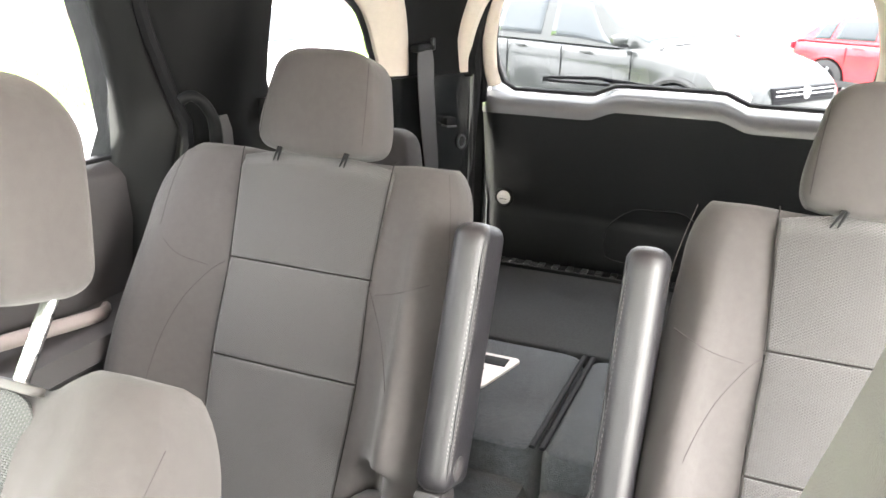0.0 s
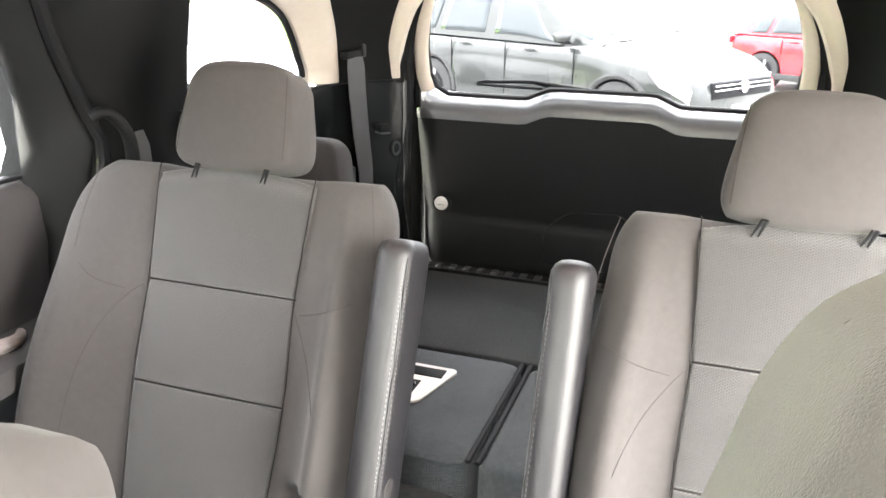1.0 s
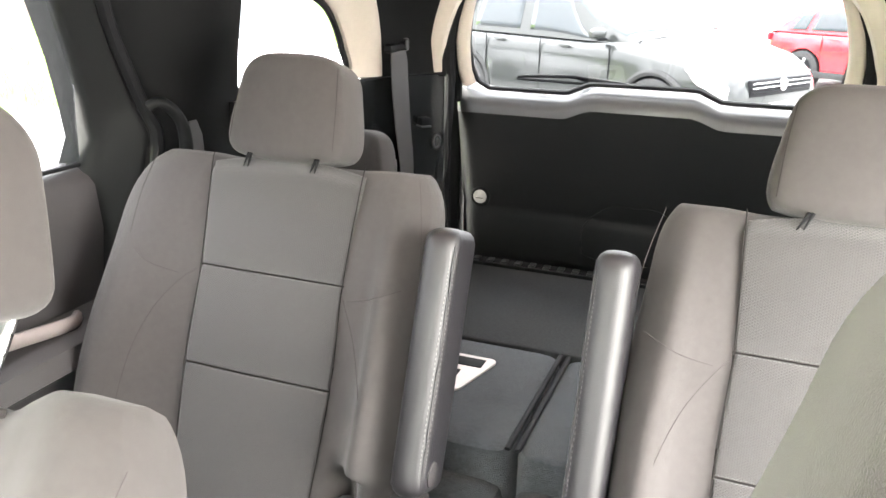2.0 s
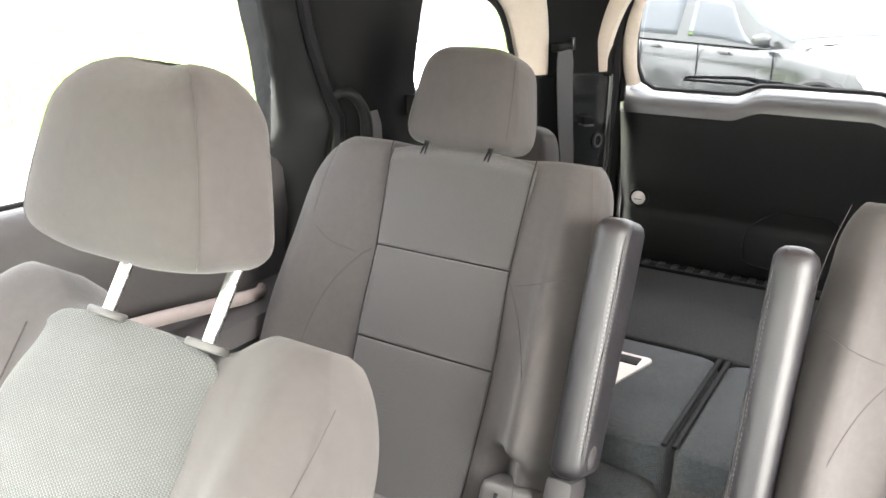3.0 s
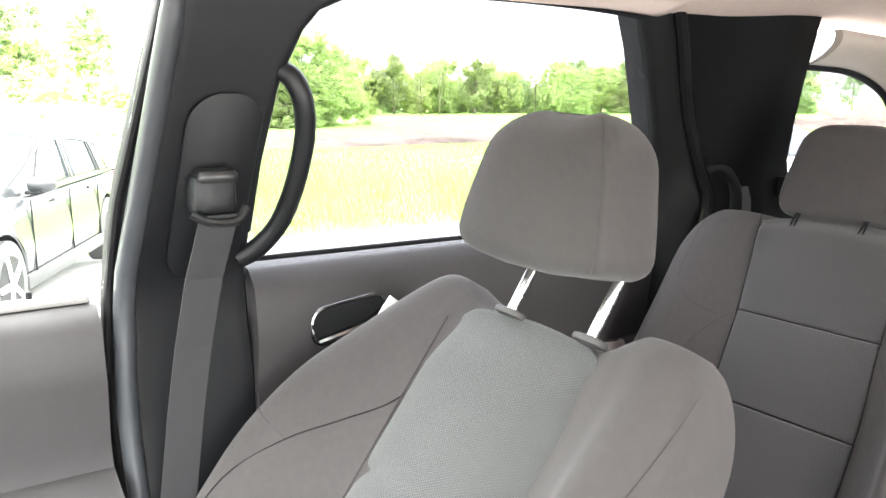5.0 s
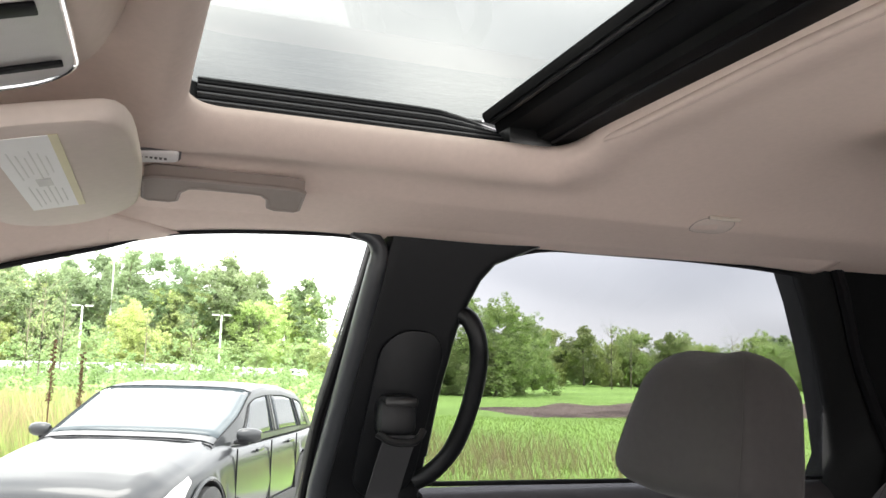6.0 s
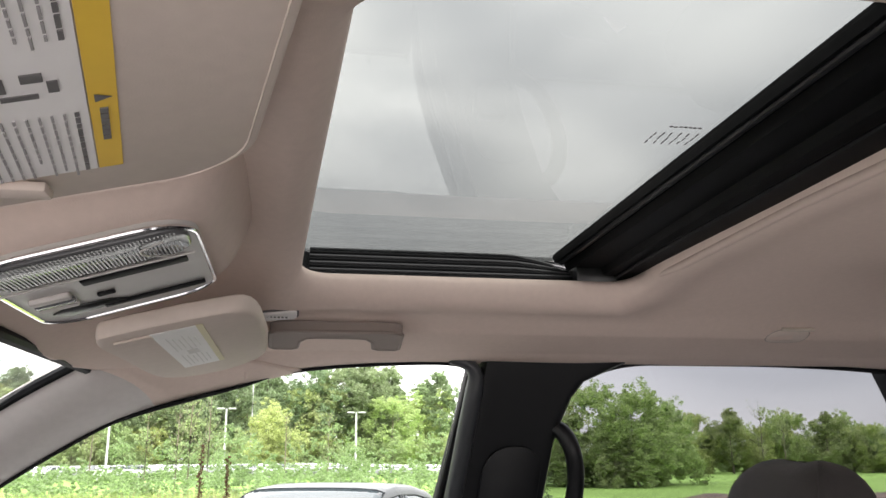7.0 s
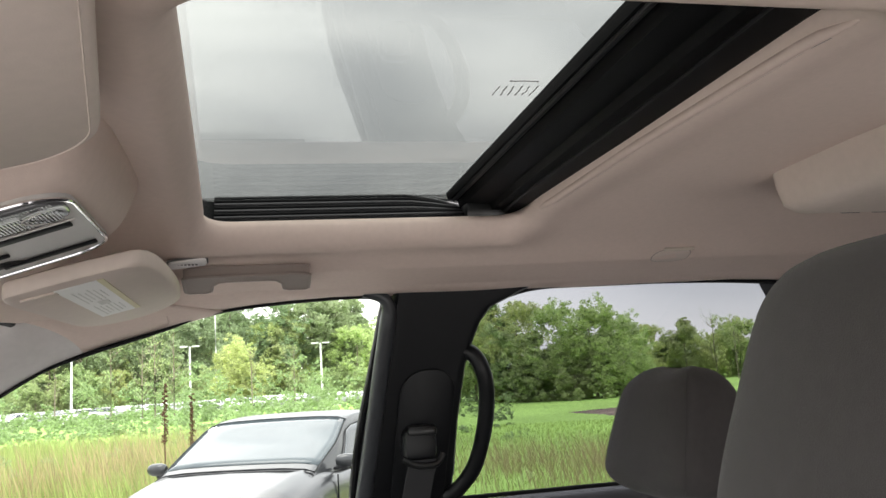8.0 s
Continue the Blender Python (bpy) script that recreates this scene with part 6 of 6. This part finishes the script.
        if seals:
            rim = rows[0] + [r[-1] for r in rows[1:-1]] + rows[-1][::-1] + [r[0] for r in rows[-2:0:-1]]
            b = bmesh.new()
            tube(b, rim + rim[:1], 0.004 if name != "windscreen" else 0.006, 5, caps=False)
            part("window_seal", b, RUBBER, ob)
        return ob
    for s in (-1, 1):
        pane("front_window", lambda t: -0.075, lambda t: 0.165 - 0.105 * t, s * 0.955, s * 0.66)
        pane("rear_window", lambda t: -0.285 + 0.02 * t, lambda t: -0.09, s * 0.955, s * 0.66)
        pane("quarter_window", lambda t: tail + 0.085 + 0.045 * t, lambda t: -0.297 + 0.02 * t, s * 0.955, s * 0.66)
    pane("windscreen", lambda t: 0.025, lambda t: 0.243, -0.565, 0.565, SCREEN_CAR)
    pane("back_window", lambda t: tail + 0.03, lambda t: tail + 0.085, -0.52, 0.52)
    bm = bmesh.new()
    tube(bm, [arch(0.252, u, 0.004) for u in lin(-0.62, 0.62, 12)], 0.009, 6, 0.5)
    part("wiper_cowl", bm, RUBBER, root)
    hood = cowl - 0.05
    # wheels
    for sx in (-1, 1):
        for fy in (-0.30, 0.325):
            r = wr
            c = Vector((sx * (W / 2 - 0.09), fy * L, r))
            bm = bmesh.new()
            tube(bm, [c + Vector((sx * d, 0, 0)) for d in (-0.10, -0.09, 0.08, 0.095)], [r * 0.9, r, r, r * 0.9], 24)
            wh = part("tyre", bm, TYRE, root)
            bm = bmesh.new()
            tube(bm, [c + Vector((sx * d, 0, 0)) for d in (0.06, 0.098)], [r * 0.68, r * 0.66], 20)
            part("rim", bm, RUBBER, wh)
            bm = bmesh.new()
            for k in range(5):
                a = 2 * math.pi * k / 5
                box(bm, c + Vector((sx * 0.10, 0.34 * r * math.cos(a), 0.34 * r * math.sin(a))), (0.02, r * 0.66, 0.05), 0.006, Matrix.Rotation(a, 4, "X"))
            part("spokes", bm, ALLOY, wh)
            bm = bmesh.new()
            tube(bm, [c + Vector((sx * (0.075 if suv else 0.06), (r + 0.06) * math.cos(a), (r + 0.06) * math.sin(a))) for a in lin(-0.15, math.pi + 0.15, 18)], 0.035 if suv else 0.018, 6)
            part("wheel_arch", bm, TYRE if suv else paint, root)
    if not detail:
        return root
    for sx in (-1, 1):
        # door mirror: a rounded shell on a short foot, dark below
        c = Vector((sx * (W / 2 + 0.055), 0.172 * L, belt + 0.075))
        rings = []
        for q, k in ((-0.105, 0.55), (-0.09, 0.80), (-0.05, 0.97), (0.0, 1.0), (0.05, 0.93), (0.085, 0.74), (0.102, 0.45)):
            rings.append([c + Vector((sx * q, 0.012 * q / 0.1 * -1 + 0.05 * k * math.cos(a), 0.062 * k * math.sin(a))) for a in lin(0, 2 * math.pi * 15 / 16, 16)])
        mir = part("wing_mirror", rings_mesh(bmesh.new(), rings), paint, root)
        part("mirror_foot", boxed(c + Vector((-sx * 0.07, 0.0, -0.062)), (0.13, 0.06, 0.03), 0.012), RUBBER, mir)
        bm = bmesh.new()
        rows = []
        for k in lin(0, 1, 9):
            fy = 0.395 + 0.088 * k
            w, zt = interp(fw, fy) * W + 0.008, interp(zup, fy)
            d0, d1 = 0.05 + 0.03 * k, 0.10 + 0.10 * sstep(0, 0.35, k) + 0.02 * k
            rows.append([bm.verts.new((sx * w * f, fy * L + 0.004, zt - d)) for f, d in ((0.955, d0), (0.985, (d0 + d1) / 2), (0.99, d1))])
        for p, q in zip(rows, rows[1:]):
            for k in range(2):
                bm.faces.new((p[k], p[k + 1], q[k + 1], q[k]))
        part("headlight", bm, LAMP_LENS, root, "clear headlight")
        for fy in (0.06, -0.17):
            part("door_handle", boxed((sx * (W / 2 - 0.005), fy * L, belt - 0.09), (0.03, 0.17, 0.03), 0.01), paint, root)
        for fy in (0.20, -0.02, -0.22):
            part("door_joint", boxed((sx * (W / 2 - 0.004), fy * L, belt - 0.33), (0.012, 0.008, 0.60)), RUBBER, root, smooth=False)
        part("sill", boxed((sx * (W / 2 - 0.01), 0.0, 0.27), (0.04, 0.5 * L, 0.12), 0.02), TYRE, root)
        part("tail_lamp", boxed((sx * 0.40 * W, -0.487 * L, belt - 0.12), (0.22, 0.06, 0.14), 0.03), CAR_RED, root)
    for k in range(3):
        part("grille_bar", boxed((0, 0.5 * L + 0.012, hood - 0.31 - 0.045 * k), (0.54 * W, 0.03, 0.016), 0.005), CHROME if k < 2 else RUBBER, root)
    part("grille", boxed((0, 0.5 * L - 0.012, hood - 0.36), (0.57 * W, 0.06, 0.17 if suv else 0.13), 0.02), RUBBER, root)
    bm = bmesh.new()
    tube(bm, [(0, 0.5 * L + 0.01, hood - 0.34), (0, 0.5 * L + 0.034, hood - 0.34)], 0.065, 20)
    part("round_badge", bm, CHROME, root, "plain round chrome badge")
    part("lower_intake", boxed((0, 0.5 * L - 0.015, 0.36), (0.6 * W, 0.05, 0.14), 0.02), RUBBER, root)
    part("number_plate", boxed((0, 0.5 * L + 0.006, 0.50), (0.32, 0.015, 0.11), 0.004), PAPER, root)
    part("bumper_joint", boxed((0, 0.495 * L, 0.46), (0.66 * W, 0.02, 0.01)), RUBBER, root)
    return root


def earth_heap():
    """Low uneven ridge of dug earth on the bare strip."""
    rg = random.Random(6)
    bm = bmesh.new()
    bumps = [(rg.uniform(-39, -30), rg.uniform(16, 66), rg.uniform(0.6, 1.8), rg.uniform(0.05, 0.24)) for _ in range(80)]
    rows = []
    for y in lin(14, 69, 110):
        row = []
        for x in lin(-40, -29, 26):
            z = sum(h * math.exp(-((x - bx) ** 2 + ((y - by) / 1.6) ** 2) / r ** 2) for bx, by, r, h in bumps)
            e = sstep(0, 2.5, min(x + 40, -29 - x, y - 14, 69 - y))
            row.append(bm.verts.new((x, y, ground_z(x, y) - 0.03 + (0.05 + z) * e + rg.uniform(-.02, .02) * e)))
        rows.append(row)
    for a, b in zip(rows, rows[1:]):
        for i in range(len(a) - 1):
            bm.faces.new((a[i], a[i + 1], b[i + 1], b[i]))
    ob = part("earth_heap", bm, DIRT, None)
    tagged(ob, "low brown heaps of dug earth in the meadow", "earth", kind="stuff")


earth_heap()


def heading(x, y, deg):
    """A car at x, y on the ground whose front points deg degrees left of +y."""
    return pose(x, y, ground_z(x, y), 0, 0, deg)


car("parked_hatchback", "silver hatchback parked facing the vehicle", heading(-7.76, 0.12, -115.5), CAR_SILVER, 4.26, 1.80, 1.42, seals=True)
car("parked_suv", "dark grey sport utility vehicle parked behind", heading(-1.66, 10.25, -121.0), CAR_DARK, 4.86, 1.93, 1.72, True)
car("parked_red_car", "red hatchback parked behind the grey one", heading(2.35, 15.9, -125), CAR_RED, 4.2, 1.8, 1.5)
car("parked_white_car", "white hatchback parked beyond the rear quarter window", heading(-6.5, 9.1, -112), CAR_WHITE, 4.5, 1.82, 1.45)


def leaf_cluster(rng, verts, faces, c, r, n, size):
    for _ in range(n):
        d = Vector((rng.gauss(0, 1), rng.gauss(0, 1), rng.gauss(0, 1))).normalized() * r * rng.random() ** 0.4
        p = c + Vector((d.x, d.y, d.z * 0.75))
        a = Vector((rng.uniform(-1, 1), rng.uniform(-1, 1), rng.uniform(-0.6, 0.6))).normalized()
        b = a.cross(Vector((rng.uniform(-1, 1), rng.uniform(-1, 1), rng.uniform(-1, 1)))).normalized()
        s = size * rng.uniform(0.6, 1.3)
        i = len(verts)
        verts += [p + a * s, p + b * s * 0.6, p - a * s, p - b * s * 0.6]
        faces.append((i, i + 1, i + 2, i + 3))


def make_tree(seed, h, w, leafm, size=0.155, clusters=640, per=38, bare=0.12):
    rng = random.Random(seed)
    root = thing("tree", "leafy green tree at the edge of the meadow", "tree", "trees at the meadow's edge")
    bm = bmesh.new()
    lean = Vector((rng.uniform(-.05, .05), rng.uniform(-.05, .05), 0))
    trunk = [Vector((lean.x * z, lean.y * z, z)) + Vector((rng.uniform(-.05, .05), rng.uniform(-.05, .05), 0)) for z in lin(0, h * 0.8, 6)]
    tube(bm, trunk, [0.017 * h * (1 - 0.13 * k) for k in range(7)], 7)
    tips = []
    for k in range(11):
        z0 = h * rng.uniform(bare, 0.72)
        a = rng.uniform(0, 2 * math.pi)
        ln = w * 0.5 * rng.uniform(0.5, 1.0)
        p0 = Vector((lean.x * z0, lean.y * z0, z0))
        p1 = p0 + Vector((math.cos(a) * ln * 0.5, math.sin(a) * ln * 0.5, ln * 0.35))
        p2 = p0 + Vector((math.cos(a) * ln, math.sin(a) * ln, ln * 0.75))
        tube(bm, [p0, p1, p2], [0.006 * h, 0.004 * h, 0.0015 * h], 5)
        tips += [p1, p2]
    part("trunk", bm, BARK, root)
    verts, faces = [], []
    lobes = [(p, w * rng.uniform(0.10, 0.22)) for p in tips]
    for k in range(9):
        z = h * (bare + (1 - bare) * (0.15 + 0.80 * rng.random()))
        t = (z / h - bare) / (1 - bare)
        rad = w * 0.42 * math.sqrt(max(0.03, 1 - (2 * t - 0.8) ** 2 * 0.8)) * rng.uniform(0.2, 1.0)
        a = rng.uniform(0, 2 * math.pi)
        lobes.append((Vector((math.cos(a) * rad, math.sin(a) * rad, z)), w * rng.uniform(0.10, 0.20)))
    lobes.append((Vector((lean.x * h, lean.y * h, h * 0.9)), w * 0.12))
    if bare < 0.05:
        for k in range(9):
            a = 2 * math.pi * (k + rng.random()) / 9
            rad = w * rng.uniform(0.22, 0.44)
            lobes.append((Vector((math.cos(a) * rad, math.sin(a) * rad, h * rng.uniform(0.06, 0.3))), w * rng.uniform(0.11, 0.18)))
    for k in range(clusters):
        c, r = lobes[k % len(lobes)]
        d = Vector((rng.gauss(0, 1), rng.gauss(0, 1), rng.gauss(0, 1))).normalized() * r * rng.random() ** 0.5
        c = c + Vector((d.x, d.y, d.z * 1.1))
        c.z = max(c.z, h * bare * 0.6 + 0.2)
        leaf_cluster(rng, verts, faces, c, w * rng.uniform(0.025, 0.075), per, size * rng.uniform(0.7, 1.1))
    me = bpy.data.meshes.new("crown")
    me.from_pydata([tuple(v) for v in verts], [], faces)
    me.materials.append(leafm)
    ob = new("crown", me)
    ob.parent = root
    return root


kinds = [make_tree(11, 13.0, 9.0, LEAF), make_tree(12, 11.0, 8.0, LEAF_LIGHT), make_tree(13, 14.5, 8.5, LEAF), make_tree(14, 7.0, 6.0, LEAF_LIGHT, 0.13, 520, 36, 0.0), make_tree(15, 10.0, 9.5, LEAF_LIFTED, 0.155, 700, 34, 0.0)]


def place(kind, az, dist, scale, turn):
    a = radians(az)
    x, y = 0.5 - math.sin(a) * dist, math.cos(a) * dist
    return pose(x, y, ground_z(x, y), 0, 0, turn) @ Matrix.Diagonal((scale, scale, scale, 1))


rng = random.Random(21)
first = set()


def put_tree(k, az, dist, scale, spread=1.0):
    m = place(k, az, dist, scale, rng.uniform(0, 360)) @ Matrix.Diagonal((spread, spread, 1, 1))
    if k not in first:
        first.add(k)
        kinds[k].matrix_world = m
    else:
        copy_thing(kinds[k], m @ Matrix.Diagonal((1 / kinds[k].scale.x,) * 3 + (1,)))


# tall wood behind the far car park and on to the windscreen side
for i in range(84):
    put_tree(rng.choice((0, 2, 0, 4, 1)), 80 + i * 0.77 + rng.uniform(-1, 1), rng.uniform(128, 158), rng.uniform(1.05, 1.45))
for i in range(24):
    put_tree(rng.choice((1, 3, 3, 4)), 72 + i * 2.4 + rng.uniform(-1, 1), rng.uniform(117, 128), rng.uniform(0.6, 0.95))
for i in range(30):
    put_tree(3, 71 + i * 1.9 + rng.uniform(-1, 1), rng.uniform(116, 127), rng.uniform(0.5, 0.85))
# clump of round trees by the pillar, then a low tree line
for az, d, sc, k in ((69, 62, 0.72, 4), (66.5, 61, 0.68, 4), (71.5, 66, 0.8, 4), (64.6, 66, 0.62, 4), (68, 59, 0.6, 3), (73.5, 72, 0.8, 1), (66, 63, 0.7, 3), (70.5, 61, 0.75, 3), (75, 75, 0.8, 4), (72.5, 64, 0.8, 3)):
    put_tree(k, az, d, sc)
for i in range(72):
    put_tree(rng.choice((3, 4, 3, 4, 1)), 33 + i * 0.46 + rng.uniform(-.5, .5), rng.uniform(105, 125), rng.uniform(0.5, 0.74))
for i in range(12):
    put_tree(rng.choice((0, 4, 2)), 30 + i * 3.1 + rng.uniform(-1, 1), rng.uniform(140, 160), rng.uniform(0.5, 0.66))


def scrub():
    """Low uneven bushes between the lot and the far car park, as one mesh of small leaves."""
    rg = random.Random(77)
    vs, fs = [], []
    for _ in range(420):
        a, d = radians(rg.uniform(73, 118)), 17 + 75 * rg.random() ** 0.8
        x, y = 0.5 - math.sin(a) * d, math.cos(a) * d
        hb = (0.35 + 0.012 * d) * rg.uniform(0.5, 1.25)
        wb = hb * rg.uniform(0.8, 1.8)
        if d > 55 and rg.random() < 0.17:
            hb, wb = hb * rg.uniform(1.8, 3.4), wb * 1.2
        for _ in range(9 if hb < 1.8 else 26):
            q = rg.random()
            c = Vector((x + rg.gauss(0, 0.4) * wb, y + rg.gauss(0, 0.4) * wb, ground_z(x, y) + hb * q))
            leaf_cluster(rg, vs, fs, c, hb * rg.uniform(0.14, 0.3) * (1.2 - 0.6 * q) * (1 if hb < 1.8 else 0.6), 26, 0.022 + 0.0011 * d)
    me = bpy.data.meshes.new("scrub")
    me.from_pydata([tuple(v) for v in vs], [], fs)
    me.materials.append(SCRUB)
    tagged(new("scrub", me), "low fresh green scrub before the far car park", "scrub", kind="stuff")


scrub()


def sapling(seed, az, dist, h):
    """A thin, nearly bare young tree with fine upright twigs."""
    rg = random.Random(seed)
    a = radians(az)
    x, y = 0.5 - math.sin(a) * dist, math.cos(a) * dist
    root = thing("sapling", "thin pale nearly bare young tree before the wood", "tree", "bare young trees", pose(x, y, ground_z(x, y)))
    bm = bmesh.new()
    tube(bm, [(0, 0, 0), (rg.uniform(-.1, .1), 0, h * 0.5), (rg.uniform(-.3, .3), 0, h)], [0.012 * h, 0.008 * h, 0.002 * h], 6)
    tips = []
    for k in range(22):
        z = h * rg.uniform(0.25, 0.92)
        b = rg.uniform(0, 2 * math.pi)
        ln = h * rg.uniform(0.08, 0.2)
        p1 = Vector((math.cos(b) * ln * 0.6, math.sin(b) * ln * 0.6, z + ln * 0.5))
        p2 = Vector((math.cos(b) * ln, math.sin(b) * ln, z + ln * 1.2))
        tube(bm, [Vector((0, 0, z)), p1, p2], [0.003 * h, 0.002 * h, 0.001 * h], 4)
        tips += [p1, p2]
    part("trunk", bm, BARK, root)
    vs, fs = [], []
    for p in tips:
        leaf_cluster(rg, vs, fs, p, h * 0.05, 5, 0.010 * h)
    me = bpy.data.meshes.new("crown")
    me.from_pydata([tuple(v) for v in vs], [], fs)
    me.materials.append(LEAF_LIGHT)
    new("crown", me).parent = root


for k, (az, d, h) in enumerate(((95.6, 62, 6.4), (96.8, 66, 7.4), (97.6, 58, 5.6), (90.5, 78, 6.2), (99.5, 70, 6.8), (87.6, 84, 6.6), (102.8, 75, 6.0), (58.5, 92, 6.8), (57.2, 96, 6.2), (50.5, 98, 6.4))):
    sapling(60 + k, az, d, h)


def street_lamp(az, dist, h=7.2):
    a = radians(az)
    root = thing("car_park_lamp", "pale twin-head car park lamp post", "lamp post", "car park lamps", pose(0.5 - math.sin(a) * dist, math.cos(a) * dist, 0, 0, 0, az))
    bm = bmesh.new()
    tube(bm, [(0, 0, 0), (0, 0, h)], [0.15, 0.11], 8)
    part("pole", bm, POLE, root)
    for s in (-1, 1):
        part("lamp_head", boxed((s * 0.75, 0, h), (1.0, 0.4, 0.16), 0.04), POLE, root)


for az, h in ((85.7, 7.9), (94.5, 8.4), (101.8, 8.9)):
    street_lamp(az, 112, h)
bm = bmesh.new()
root = thing("tall_street_lamp", "tall pale curved-arm street lamp", "lamp post", "", pose(0.5 - math.sin(radians(92.8)) * 122, math.cos(radians(92.8)) * 122, 0, 0, 0, 92))
tube(bm, smooth_path([(0, 0, 0), (0, 0, 13.6), (-0.3, 0, 15.8), (-1.4, 0, 16.9), (-3.0, 0, 17.1)], 5), 0.09, 8)
part("pole", bm, POLE, root)

far_car = car("far_parked_car", "pale car in the distant car park", heading(-104, -20, 20), CAR_FAR, 4.5, 1.8, 1.5, False, "cars in the far car park", False)
rng2 = random.Random(8)
for i in range(34):
    az = 80.5 + i * 0.82
    d = 104 + rng2.uniform(-1.5, 1.5) + (6 if i % 2 else 0)
    a = radians(az)
    copy_thing(far_car, heading(0.5 - math.sin(a) * d, math.cos(a) * d, rng2.choice((60, 75, 240, 100, 90))))


def blades(name, label, n, region, h, w, material, seed, clump=0, bend=0.3):
    """Grass as one mesh of thin blades."""
    rg = random.Random(seed)
    verts, faces = [], []
    cs = [(rg.uniform(region[0], region[1]), rg.uniform(region[2], region[3])) for _ in range(max(1, clump))]
    for _ in range(n):
        if clump:
            c = rg.choice(cs)
            x, y = c[0] + rg.gauss(0, 0.28), c[1] + rg.gauss(0, 0.28)
        else:
            x, y = rg.uniform(region[0], region[1]), rg.uniform(region[2], region[3])
        g = ground_z(x, y)
        hh = h * rg.uniform(0.5, 1.15)
        a = rg.uniform(0, math.pi)
        dx, dy = math.cos(a) * w, math.sin(a) * w
        bx, by = rg.uniform(-bend, bend) * hh, rg.uniform(-bend, bend) * hh
        i = len(verts)
        verts += [(x - dx, y - dy, g), (x + dx, y + dy, g), (x + dx * 0.8 + bx * 0.57, y + dy * 0.8 + by * 0.57, g + hh * 0.6), (x + bx, y + by, g + hh)]
        faces.append((i, i + 1, i + 2, i + 3))
    me = bpy.data.meshes.new(name)
    me.from_pydata(verts, [], faces)
    me.materials.append(material)
    tagged(new(name, me), label, "grass", kind="stuff")


blades("meadow_grass", "bright green meadow grass", 60000, (-30, -9.2, -12, 26), 0.085, 0.008, BLADE, 31)
blades("tall_weeds", "tall green weeds at the lot's edge", 78000, (-28, -10.2, -18, 0.5), 0.8, 0.006, WEED, 32, 520, 0.34)
blades("dry_grass_tufts", "tall dry straw-coloured grass", 8500, (-17, -9.6, -11, -1.2), 1.15, 0.005, STRAW, 33, 40, 0.34)
blades("dry_grass_tufts", "dry straw-coloured grass in the meadow", 2600, (-16, -9.6, 2.5, 10), 0.6, 0.004, STRAW, 34, 60, 0.4)

for x, y, h in ((-13.0, -1.57, 1.74), (-13.0, -1.15, 1.56)):
    root = thing("dock_stalk", "brown dried seed stalk among the weeds", "weed", "dried stalks")
    bm = bmesh.new()
    tube(bm, [(x, y, 0), (x + 0.03, y, h * 0.6), (x + 0.02, y, h)], [0.012, 0.01, 0.006], 5)
    part("stem", bm, SEED, root)
    vs, fs = [], []
    rg = random.Random(int(h * 100))
    for k in range(26):
        f = k / 25
        leaf_cluster(rg, vs, fs, Vector((x + 0.02 + rg.uniform(-.015, .015), y + rg.uniform(-.03, .03), h * (0.48 + 0.52 * f))), 0.05 * (1 - 0.6 * f), 26, 0.016)
    me = bpy.data.meshes.new("seed_head")
    me.from_pydata([tuple(v) for v in vs], [], fs)
    me.materials.append(SEED)
    so = new("seed_head", me)
    so.parent = root
